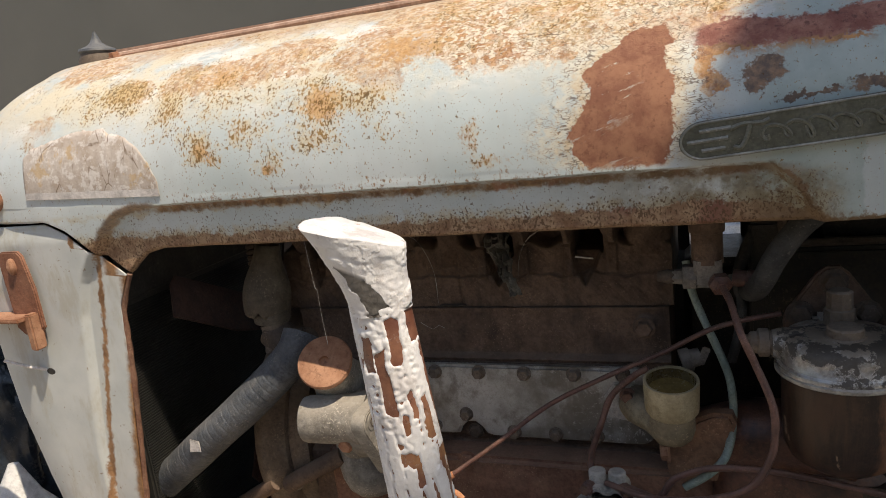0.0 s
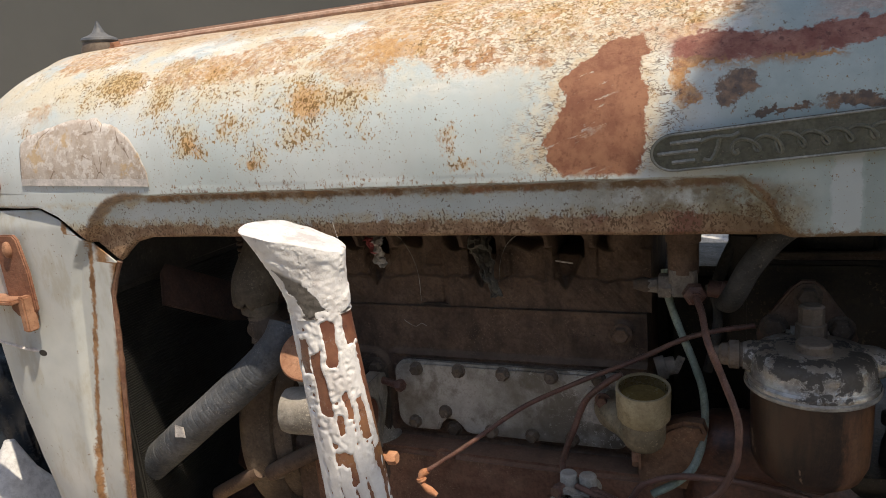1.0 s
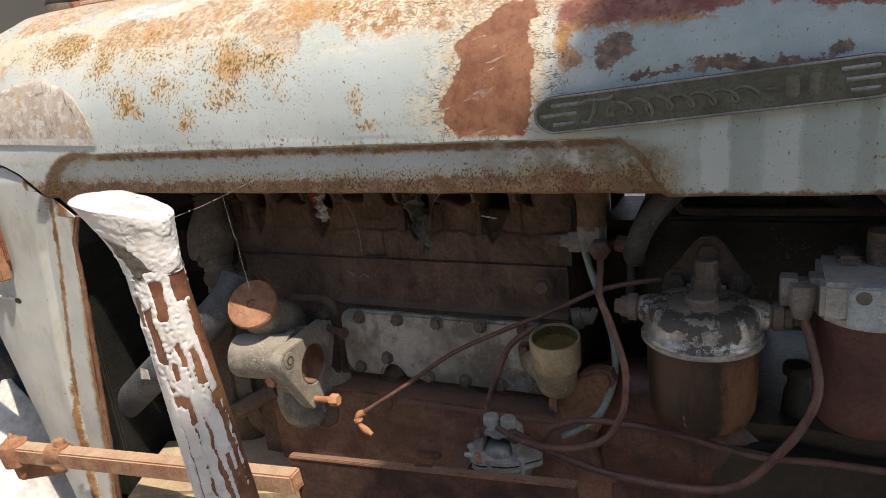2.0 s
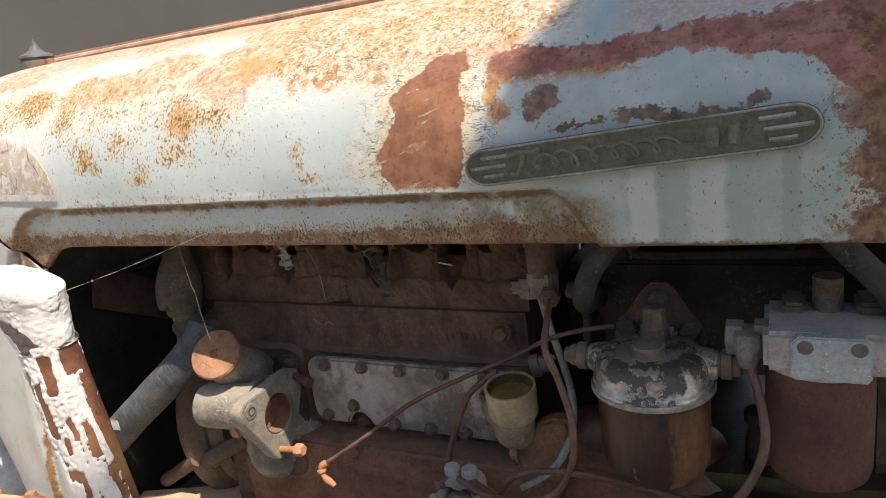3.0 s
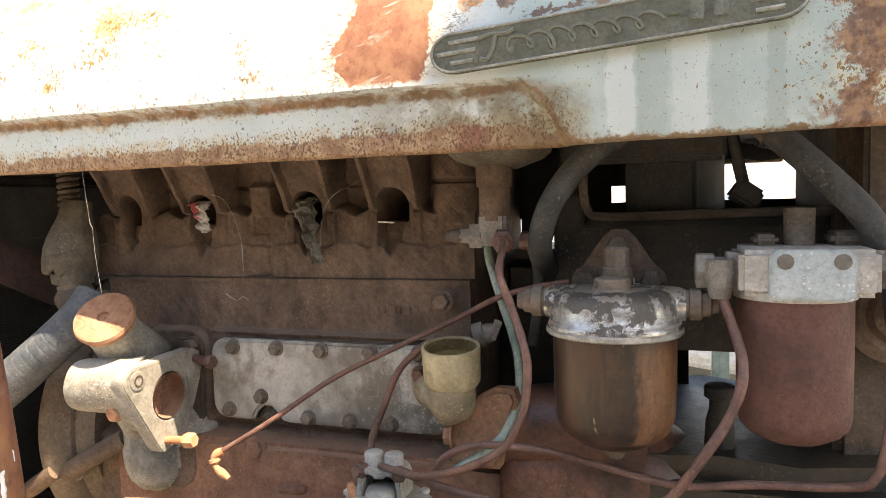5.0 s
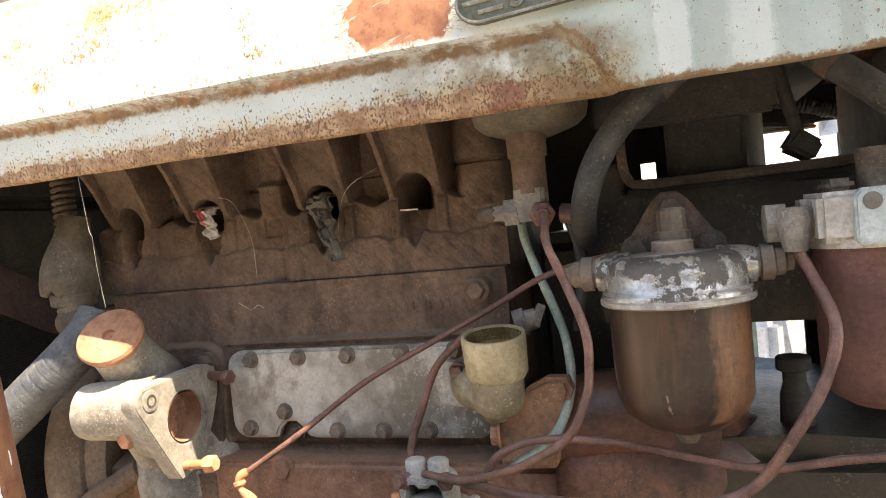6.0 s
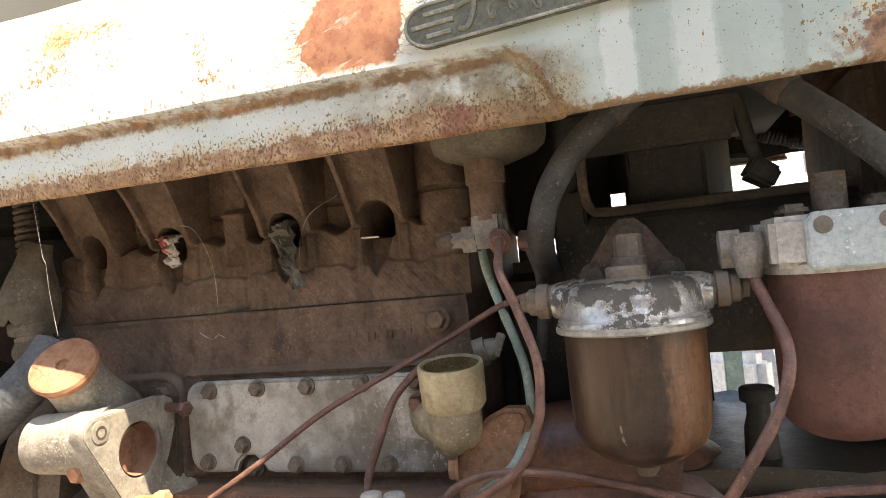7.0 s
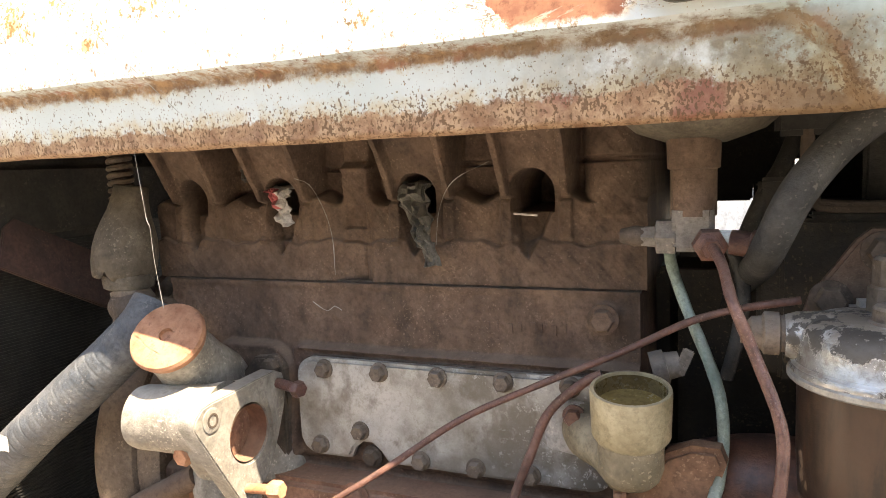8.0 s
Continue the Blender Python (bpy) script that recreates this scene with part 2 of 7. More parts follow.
    dot_colour = n.mix(n.ramp(n.noise(70, 4, 0.7), 0.35, 0.65), (0.13, 0.075, 0.025), (0.33, 0.19, 0.06))
    c = n.mix(mul(dots, 0.9), c, dot_colour)

    # pressed crease and lower edge: rust, with the crease's shade mixed in
    corner = sub(n.flat_length(x, z, -0.575, 0.940, 1.03), 0.0955)
    corner = mul(n.ramp(n.math("ABSOLUTE", add(corner, mul(wob2, 0.016))), 0.008, 0.002), n.ramp(x, -0.55, -0.57), n.ramp(z, 0.955, 0.975))
    crease = mul(n.ramp(n.math("ABSOLUTE", sub(add(z, mul(wob2, 0.013)), 1.0275)), 0.0064, 0.002), n.ramp(xx, 0.09, 0.03), n.ramp(x, -0.58, -0.56))
    above = mul(n.ramp(n.math("ABSOLUTE", sub(add(z, mul(wob2, 0.05)), 1.036)), 0.009, 0.002), n.ramp(n.noise(60, 6, 0.75), 0.44, 0.56), n.ramp(xx, -0.02, -0.06), n.ramp(x, -0.58, -0.5))
    above = mul(above, n.ramp(add(grains, mul(wob2, 0.3)), 0.50, 0.56))
    slant = add(xx, mul(sub(z, 1.031), 0.72))
    slant = mul(n.ramp(n.math("ABSOLUTE", sub(slant, 0.050)), 0.005, 0.0015), n.ramp(z, 1.036, 1.030))
    zf = add(z, add(mul(wob, 0.012), add(mul(wob2, 0.016), mul(sub(fine, 0.5), 0.012))))
    edge = n.ramp(add(zf, add(n.ramp(x, -0.45, 0.0, 0.001, -0.004), n.ramp(x, 0.03, 0.10, 0.0, 0.0130))), 0.9985, 0.9945)
    strip = mul(n.ramp(z, 1.03, 1.02), n.ramp(xx, 0.11, 0.07))
    flange = mul(strip, n.ramp(add(n.noise(44, 7, 0.78), n.ramp(x, -0.30, 0.05, -0.10, 0.03)), 0.57, 0.63))
    near_edge = n.ramp(add(zf, n.ramp(x, -0.45, 0.0, 0.001, -0.004)), 1.009, 0.999)
    fdots = mul(strip, n.ramp(add(n.noise(460, 3, 0.6, vec=n.scaled((1.1, 1, 0.8))), add(n.ramp(n.noise(30, 5, 0.7), 0.44, 0.70, 0.0, 0.09), mul(near_edge, 0.10))), 0.668, 0.692))
    c = n.mix(mul(strip, top(mul(near_edge, 0.9), n.ramp(zz, 1.019, 1.027)), n.ramp(n.noise(70, 5, 0.7), 0.34, 0.56), 0.75), c, (0.47, 0.37, 0.21))
    # olive dirt on the border, deepened rearwards to carry the shade there
    c = n.mix(mul(strip, n.ramp(xx, -0.16, 0.02), n.ramp(n.noise(38, 6, 0.7), 0.30, 0.56), 0.85), c, n.mix(n.ramp(wob2, -0.12, 0.12), (0.145, 0.112, 0.062), (0.26, 0.215, 0.135)))
    lines = top(mul(crease, n.ramp(n.noise(40, 6, 0.75), 0.30, 0.52, 0.35, 0.95)), mul(corner, 0.8), mul(slant, 0.9))
    rusty = n.mix(n.ramp(n.noise(52, 6, 0.75), 0.36, 0.66), (0.155, 0.078, 0.036), (0.36, 0.215, 0.108))
    rusty = n.mix(mul(n.ramp(n.noise(36, 5, 0.7), 0.54, 0.66), 0.6), rusty, (0.30, 0.105, 0.062))
    rusty = n.mix(mul(n.ramp(xx, -0.16, -0.06), 0.65), rusty, (0.150, 0.100, 0.055))
    old = top(lines, mul(above, 0.8), mul(flange, 0.7))
    c = n.mix(old, c, rusty)
    tan_edge = n.mix(n.ramp(n.noise(60, 6, 0.75), 0.36, 0.66), (0.21, 0.105, 0.055), (0.45, 0.30, 0.185))
    tan_edge = n.mix(mul(n.ramp(n.noise(17, 4, 0.6), 0.46, 0.58), n.ramp(xx, -0.22, -0.10), n.ramp(xx, 0.06, 0.0), 0.75), tan_edge, (0.20, 0.065, 0.048))
    tan_edge = n.mix(mul(n.ramp(xx, 0.0, 0.06), 0.75), tan_edge, (0.165, 0.105, 0.052))
    c = n.mix(mul(edge, 0.95), c, tan_edge)
    old = top(old, mul(edge, 0.7))
    c = n.mix(top(mul(fdots, 0.85), mul(old, n.ramp(n.noise(150, 5, 0.8), 0.52, 0.66), 0.6)), c, (0.105, 0.055, 0.024))

    raw = top(worn, dots, old)
    if rear:
        # bare brown plate beside the badge
        leftx = n.curve(z, ((1.030, -0.088), (1.041, -0.092), (1.054, -0.104), (1.070, -0.107), (1.085, -0.094), (1.099, -0.088), (1.112, -0.094), (1.124, -0.084), (1.136, -0.064), (1.147, -0.058)))
        rightx = n.curve(z, ((1.030, -0.030), (1.063, -0.024), (1.098, -0.020), (1.115, -0.026), (1.128, -0.026), (1.134, -0.020), (1.147, -0.030)))
        px = add(x, add(mul(wob, 0.016), add(mul(wob2, 0.024), mul(sub(fine, 0.5), 0.010))))
        inl, inr = sub(px, leftx), sub(rightx, px)
        deep = n.math("MINIMUM", inl, inr)
        deep = n.math("MINIMUM", deep, sub(1.147, add(z, mul(wob2, 0.02))))
        bare = mul(n.ramp(deep, -0.001, 0.0015), n.ramp(add(z, mul(wob2, 0.012)), 1.035, 1.039))
        slope = n.t.nodes.new("ShaderNodeVectorRotate")
        slope.rotation_type = "Y_AXIS"
        slope.inputs["Angle"].default_value = 0.35
        n.put(slope.inputs["Vector"], n.pos)
        left_on = mul(n.ramp(n.noise(42, 7, 0.75, vec=n.scaled((0.40, 1, 2.4), slope.outputs[0])), 0.595, 0.615), n.ramp(add(inl, mul(wob2, 0.03)), 0.050, 0.020), n.ramp(z, 1.06, 1.08, 0.3, 1.0))
        bare = mul(bare, inv(left_on))
        brown = n.mix(n.ramp(n.noise(46, 7, 0.72), 0.35, 0.68), (0.235, 0.095, 0.058), (0.36, 0.17, 0.100))
        brown = n.mix(mul(n.ramp(fine, 0.52, 0.68), 0.5), brown, (0.13, 0.05, 0.03))
        halo = n.ramp(add(deep, mul(wob2, 0.025)), -0.016, -0.002)
        halo = mul(halo, n.ramp(z, 1.034, 1.040), n.ramp(zz, 1.165, 1.145))
        c = n.mix(mul(halo, n.ramp(n.noise(70, 6, 0.75), 0.40, 0.56), 0.75), c, (0.62, 0.46, 0.27))
        c = n.mix(bare, c, brown)

        # orange spots and the dark maroon strip behind it
        spots = blobs(((0.003, 1.112, 0.009, 0.018), (0.010, 1.098, 0.012, 0.009), (0.020, 1.121, 0.026, 0.006), (0.090, 1.120, 0.03, 0.004)))
        brown_spots = blobs(((0.044, 1.103, 0.016, 0.010), (0.034, 1.094, 0.010, 0.007), (0.128, 1.0825, 0.030, 0.0065), (0.158, 1.084, 0.030, 0.0055), (0.196, 1.088, 0.010, 0.006), (0.075, 1.080, 0.026, 0.003)))
        rough_edge = mul(sub(fine, 0.5), 1.1)
        c = n.mix(mul(n.ramp(add(spots, rough_edge), 0.0, 0.35), 0.92), c, n.mix(n.ramp(wob2, -0.1, 0.12), (0.32, 0.12, 0.035), (0.58, 0.28, 0.08)))
        c = n.mix(mul(n.ramp(add(brown_spots, rough_edge), 0.0, 0.30), 0.9), c, n.mix(n.ramp(wob2, -0.1, 0.12), (0.10, 0.050, 0.026), (0.28, 0.145, 0.07)))
        lo = n.curve(x, ((-0.03, 1.132), (0.0, 1.124), (0.03, 1.121), (0.09, 1.121), (0.13, 1.126), (0.19, 1.122), (0.23, 1.116), (0.25, 1.096), (0.27, 1.078), (0.30, 1.05)))
        hi = n.curve(x, ((-0.03, 1.136), (0.0, 1.147), (0.03, 1.144), (0.06, 1.139), (0.09, 1.138), (0.13, 1.145), (0.19, 1.147), (0.23, 1.150), (0.30, 1.160)))
        zm = add(z, add(mul(wob, 0.016), mul(wob2, 0.022)))
        maroon = mul(n.ramp(sub(zm, lo), -0.001, 0.002), n.ramp(sub(hi, zm), -0.001, 0.002), n.ramp(xx, -0.015, 0.0))
        mar = n.mix(n.ramp(n.noise(50, 7, 0.72), 0.35, 0.7), (0.24, 0.090, 0.070), (0.44, 0.215, 0.165))
        wash = n.ramp(add(blobs(((-0.012, 1.145, 0.055, 0.016), (0.03, 1.128, 0.04, 0.012))), rough_edge), 0.0, 0.7)
        c = n.mix(mul(wash, inv(bare), 0.7), c, n.mix(n.ramp(wob2, -0.1, 0.12), (0.42, 0.20, 0.11), (0.60, 0.38, 0.24)))
        fringe = mul(n.ramp(sub(lo, zm), 0.012, 0.0), n.ramp(sub(lo, zm), -0.004, 0.0), n.ramp(xx, 0.0, 0.01), n.ramp(add(n.noise(55, 6, 0.75), n.ramp(x, 0.05, 0.14, 0.08, -0.02)), 0.50, 0.60))
        c = n.mix(mul(fringe, 0.85), c, n.mix(n.ramp(wob2, -0.1, 0.12), (0.24, 0.11, 0.04), (0.44, 0.23, 0.09)))
        c = n.mix(maroon, c, mar)
        c = n.mix(mul(maroon, n.ramp(n.noise(170, 5, 0.8), 0.52, 0.64), 0.6), c, (0.06, 0.025, 0.024))
        dusk = mul(n.ramp(sub(zm, hi), 0.0, 0.004), n.ramp(xx, 0.09, 0.12), n.ramp(n.noise(30, 6, 0.7), 0.28, 0.42))
        c = n.mix(mul(dusk, 0.85), c, n.mix(n.ramp(fine, 0.4, 0.65), (0.42, 0.32, 0.27), (0.58, 0.49, 0.43)))
        tail = mul(n.ramp(xx, 0.225, 0.262), n.ramp(add(n.noise(32, 7, 0.75), n.ramp(x, 0.22, 0.29, -0.05, 0.10)), 0.50, 0.57))
        c = n.mix(mul(tail, 0.9), c, n.mix(n.ramp(wob2, -0.1, 0.12), (0.125, 0.052, 0.03), (0.32, 0.165, 0.085)))

        # flaking cracks round the bare plate and along the sandy edge
        warp = n.t.nodes.new("ShaderNodeTexNoise")
        warp.inputs["Scale"].default_value, warp.inputs["Detail"].default_value = 60, 3
        wv = n.t.nodes.new("ShaderNodeVectorMath")
        wv.operation = "ADD"
        n.put(wv.inputs[0], n.pos), n.put(wv.inputs[1], n.scaled((0.030, 0.030, 0.030), warp.outputs["Color"]))
        nearby = mul(n.ramp(add(deep, mul(wob, 0.05)), -0.046, -0.014), n.ramp(z, 1.036, 1.044), n.ramp(zz, 1.19, 1.15))
        nearby = top(nearby, mul(sand, n.ramp(n.noise(22, 4, 0.6), 0.48, 0.60)))
        seams = n.ramp(add(n.cells(135, "DISTANCE_TO_EDGE", vec=wv.outputs[0]), mul(wob2, 0.30)), 0.075, 0.015)
        crack = mul(seams, nearby, inv(bare), inv(maroon), n.ramp(n.noise(48, 4, 0.6), 0.36, 0.46))
        c = n.mix(mul(nearby, inv(bare), inv(maroon), n.ramp(n.noise(90, 5, 0.7), 0.40, 0.60), 0.65), c, (0.70, 0.655, 0.54))
        c = n.mix(mul(crack, 0.8), c, n.mix(n.ramp(wob2, -0.1, 0.12), (0.09, 0.05, 0.028), (0.36, 0.20, 0.09)))
        raw = top(raw, bare, maroon, tail)
    # relief: gritty where the wear is, smoother paint below
    grit = mul(n.noise(230, 5, 0.8), n.ramp(n.noise(24, 6, 0.75), 0.58, 0.70, 0.0, 0.35))
    lumps = mul(n.noise(100, 7, 0.82), n.ramp(add(z, mul(sub(n.noise(28, 6, 0.65), 0.5), 0.03)), 1.115, 1.135, 0.0, 1.3))
    low_grit = mul(n.noise(160, 4, 0.75), n.ramp(z, 1.03, 1.02, 0.0, 0.5))
    n.bump(add(add(grit, lumps), low_grit), 0.55, 0.0024)
    return n.done(c, add(0.42, mul(raw, 0.4)))


def cowl_paint():
    """Pale grey paint with rust on the pressed line and the opening's edge."""
    n = Nodes("cowl_paint")
    x, y, z = n.axes()
    tone = n.noise(12, 5, 0.6)
    c = n.mix(n.ramp(tone, 0.3, 0.7), (0.47, 0.50, 0.50), (0.58, 0.60, 0.59))
    stain = n.mul(n.ramp(n.noise(30, 6, 0.7, vec=n.scaled((1, 1, 0.35))), 0.50, 0.66), 0.5)
    c = n.mix(stain, c, (0.40, 0.37, 0.29))

    def line(table, width, soft):
        r = n.t.nodes.new("ShaderNodeValToRGB")
        e = r.color_ramp.elements
        for i, (zz, xx) in enumerate(table):
            k = e[i] if i < 2 else e.new(0.5)
            k.position = (zz - 0.4) / 0.65
        for k, (zz, xx) in zip(sorted(e, key=lambda q: q.position), table):
            v = (xx + 0.8) / 0.2
            k.color = (v, v, v, 1)
        n.put(r.inputs[0], n.math("DIVIDE", n.math("SUBTRACT", z, 0.4), 0.65))
        at = n.math("SUBTRACT", n.mul(n.axes(r.outputs[0])[0], 0.2), 0.8)
        off = n.math("ABSOLUTE", n.math("SUBTRACT", x, at))
        off = n.math("ADD", off, n.mul(n.math("SUBTRACT", n.noise(70, 6, 0.75), 0.5), 0.018))
        return n.ramp(off, width, soft)

    a = line(((0.40, -0.750), (0.659, -0.734), (0.816, -0.718), (0.904, -0.707), (0.946, -0.694), (0.988, -0.664)), 0.0055, 0.0015)
    b = line(((0.40, -0.720), (0.658, -0.686), (0.843, -0.659), (0.915, -0.652), (0.953, -0.631)), 0.014, 0.004)
    rusty = n.mix(n.ramp(n.noise(60, 6, 0.75), 0.35, 0.65), (0.17, 0.082, 0.036), (0.36, 0.20, 0.10))
    c = n.mix(n.top(a, b), c, rusty)
    speck = n.mul(n.ramp(n.noise(140, 4, 0.7), 0.64, 0.68), n.ramp(n.noise(18, 3, 0.6), 0.48, 0.58))
    c = n.mix(speck, c, (0.20, 0.13, 0.06))
    n.bump(n.noise(160, 3, 0.6), 0.12, 0.001)
    return n.done(c, 0.5)


def plaster():
    """Even grey plaster with faint clouding."""
    n = Nodes("grey_plaster")
    c = n.mix(n.ramp(n.noise(0.9, 4, 0.55), 0.3, 0.7), (0.100, 0.100, 0.092), (0.118, 0.116, 0.106))
    n.bump(n.noise(40, 4, 0.6), 0.1, 0.002)
    return n.done(c, 0.9)


def rust(name, dark, light, rough=0.85, scale=1.0):
    n = Nodes(name)
    a = n.noise(30 * scale, 7, 0.72)
    b = n.noise(170 * scale, 5, 0.75)
    c = n.mix(n.ramp(a, 0.33, 0.68), dark, light)
    c = n.mix(n.mul(n.ramp(b, 0.5, 0.72), 0.6), c, tuple(0.4 * v for v in dark))
    n.bump(n.math("ADD", a, b), 0.5, 0.0015)
    return n.done(c, rough)


def chalky_white(head):
    """Thick chalky white paint, scuffed grey in places; on the head a dark grey slanting band and a cracked seam."""
    n = Nodes("white_paint_head" if head else "white_paint_runs")
    x, y, z = n.axes()
    c = n.mix(n.ramp(n.noise(60, 6, 0.7), 0.35, 0.7), (0.66, 0.645, 0.65), (0.82, 0.815, 0.81))
    c = n.mix(n.mul(n.ramp(n.noise(150, 5, 0.7), 0.58, 0.68), 0.45), c, (0.36, 0.33, 0.32))
    c = n.mix(n.mul(n.ramp(n.noise(38, 6, 0.72), 0.56, 0.64), 0.55), c, (0.46, 0.42, 0.41))
    h = n.noise(130, 5, 0.65)
    if head:
        line = n.math("ADD", x, n.math("ADD", 0.1530, n.mul(n.math("SUBTRACT", z, 1.042), 0.50)))
        line = n.math("ADD", n.math("ABSOLUTE", line), n.mul(n.math("SUBTRACT", n.noise(110, 5, 0.7), 0.5), 0.009))
        dark_slot = n.mul(n.ramp(line, 0.0050, 0.0042), n.ramp(z, 1.015, 1.018), n.ramp(n.math("ADD", z, n.mul(x, 0.5)), 0.966, 0.963))
        c = n.mix(dark_slot, c, n.mix(n.ramp(n.noise(90, 5, 0.7), 0.4, 0.6), (0.060, 0.055, 0.050), (0.13, 0.12, 0.11)))
        h = n.math("ADD", n.math("SUBTRACT", h, n.mul(dark_slot, 0.7)), n.mul(n.ramp(n.noise(85, 3, 0.5), 0.54, 0.60), 0.5))
        seam = n.ramp(n.math("ABSOLUTE", n.math("ADD", n.math("SUBTRACT", z, 1.0195), n.mul(n.math("SUBTRACT", n.noise(80, 4, 0.6), 0.5), 0.012))), 0.0012, 0.0004)
        seam = n.mul(seam, n.ramp(n.noise(60, 3, 0.5), 0.44, 0.5))
        worn = n.mul(n.ramp(n.noise(75, 6, 0.75), 0.60, 0.63), n.ramp(x, -0.137, -0.131))
        c = n.mix(worn, c, (0.17, 0.13, 0.115))
        chip = n.mul(n.ramp(n.noise(95, 5, 0.7), 0.665, 0.68), n.ramp(z, 1.044, 1.050))
        c = n.mix(chip, c, (0.40, 0.21, 0.13))
        c = n.mix(n.mul(seam, 0.9), c, (0.05, 0.04, 0.035))
        h = n.math("SUBTRACT", h, n.mul(seam, 0.8))
    n.bump(h, 0.5, 0.0014)
    return n.done(c, 0.45)


def brown_paint():
    """Old brown paint on the post, orange where it thins, with grey scuffs."""
    n = Nodes("old_brown_paint")
    x, y, z = n.axes()
    c = n.mix(n.ramp(n.noise(55, 6, 0.7), 0.35, 0.68), (0.14, 0.050, 0.032), (0.26, 0.115, 0.068))
    c = n.mix(n.mul(n.ramp(n.noise(24, 5, 0.65, vec=n.scaled((1, 1, 0.5))), 0.46, 0.62), n.ramp(z, 0.98, 0.94), 0.8), c, (0.37, 0.185, 0.075))
    c = n.mix(n.mul(n.ramp(n.noise(120, 5, 0.75), 0.58, 0.68), 0.6), c, (0.33, 0.26, 0.24))
    c = n.mix(n.mul(n.ramp(n.noise(210, 4, 0.7), 0.60, 0.66), 0.7), c, (0.06, 0.03, 0.022))
    n.bump(n.noise(150, 5, 0.7), 0.3, 0.001)
    return n.done(c, 0.45)


def torn_paper():
    """Old sticker: grey-pink paper rubbed off in flakes, tan below, fine dark cracks."""
    n = Nodes("torn_old_sticker")
    x, y, z = n.axes()
    mid, fine = n.noise(75, 7, 0.78), n.noise(240, 4, 0.75)
    c = n.mix(n.ramp(n.noise(26, 5, 0.65), 0.36, 0.64), (0.40, 0.325, 0.27), (0.52, 0.465, 0.425))
    c = n.mix(n.mul(n.ramp(mid, 0.52, 0.56), 0.8), c, (0.66, 0.625, 0.60))
    c = n.mix(n.mul(n.ramp(n.math("ADD", n.noise(20, 5, 0.7), n.ramp(x, -0.68, -0.74, 0.0, 0.10)), 0.58, 0.66), 0.7), c, (0.50, 0.34, 0.17))
    crack = n.ramp(n.cells(46, "DISTANCE_TO_EDGE", vec=n.scaled((1.4, 1, 0.7))), 0.030, 0.010)
    c = n.mix(n.mul(crack, n.ramp(n.noise(30, 4, 0.6), 0.50, 0.58), 0.85), c, (0.16, 0.11, 0.075))
    c = n.mix(n.mul(n.ramp(fine, 0.55, 0.70), 0.5), c, (0.33, 0.26, 0.20))
    n.bump(n.math("ADD", mid, n.mul(fine, 0.6)), 0.5, 0.0012)
    return n.done(c, 0.85)


def cover_alloy():
    """Dull alloy plate: pale in the middle, brown grime in clouds, white flecks of corrosion towards one end."""
    n = Nodes("dirty_alloy_cover")
    x, y, z = n.axes()
    big = n.noise(15, 5, 0.62)
    mid = n.noise(62, 6, 0.72)
    fine = n.noise(240, 4, 0.7)
    c = n.mix(n.ramp(n.math("ADD", n.mul(big, 0.7), n.mul(mid, 0.3)), 0.36, 0.62), (0.20, 0.18, 0.15), (0.47, 0.455, 0.425))
    grime = n.ramp(n.math("ADD", n.noise(23, 6, 0.7, vec=n.scaled((1, 1, 0.7))), n.ramp(x, -0.20, -0.08, 0.0, 0.08)), 0.50, 0.64)
    c = n.mix(n.mul(grime, 0.7), c, (0.14, 0.115, 0.085))
    c = n.mix(n.mul(n.ramp(fine, 0.46, 0.70), 0.4), c, (0.17, 0.145, 0.12))
    flecks = n.mul(n.ramp(n.noise(150, 5, 0.8), 0.575, 0.60), n.top(n.ramp(x, -0.17, -0.10), n.mul(n.ramp(n.noise(20, 3, 0.5), 0.55, 0.62), 0.6)))
    c = n.mix(n.mul(flecks, 0.8), c, (0.56, 0.545, 0.51))
    n.bump(n.math("ADD", n.mul(mid, 0.6), fine), 0.35, 0.0012)
    return n.done(c, n.math("ADD", 0.5, n.mul(fine, 0.25)), 0.1)


def stained_bowl():
    """Brown stained bowl: dark runs, lighter orange-brown towards one side, blotches and paler scabs."""
    n = Nodes("stained_brown_bowl")
    x, y, z = n.axes()
    runs = n.noise(52, 6, 0.68, vec=n.scaled((1, 1, 0.16)), distort=0.4)
    blot = n.noise(30, 6, 0.7)
    fine = n.noise(230, 4, 0.7)
    c = n.mix(n.ramp(runs, 0.36, 0.64), (0.013, 0.0065, 0.0045), (0.058, 0.026, 0.015))
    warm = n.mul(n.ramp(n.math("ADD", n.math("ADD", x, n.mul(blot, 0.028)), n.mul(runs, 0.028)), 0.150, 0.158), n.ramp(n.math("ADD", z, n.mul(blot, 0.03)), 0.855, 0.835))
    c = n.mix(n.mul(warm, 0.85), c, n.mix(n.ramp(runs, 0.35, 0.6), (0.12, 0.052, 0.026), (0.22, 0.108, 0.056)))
    c = n.mix(n.mul(n.ramp(blot, 0.52, 0.68), 0.4), c, (0.095, 0.050, 0.030))
    c = n.mix(n.mul(n.ramp(n.noise(48, 4, 0.6, vec=n.scaled((1, 1, 0.45))), 0.625, 0.64), 0.85), c, (0.23, 0.155, 0.105))
    c = n.mix(n.mul(n.ramp(fine, 0.45, 0.7), 0.5), c, (0.05, 0.026, 0.016))
    n.bump(n.math("ADD", n.mul(blot, 0.8), n.mul(fine, 0.6)), 0.35, 0.0012)
    return n.done(c, n.math("ADD", 0.28, n.mul(blot, 0.25)))


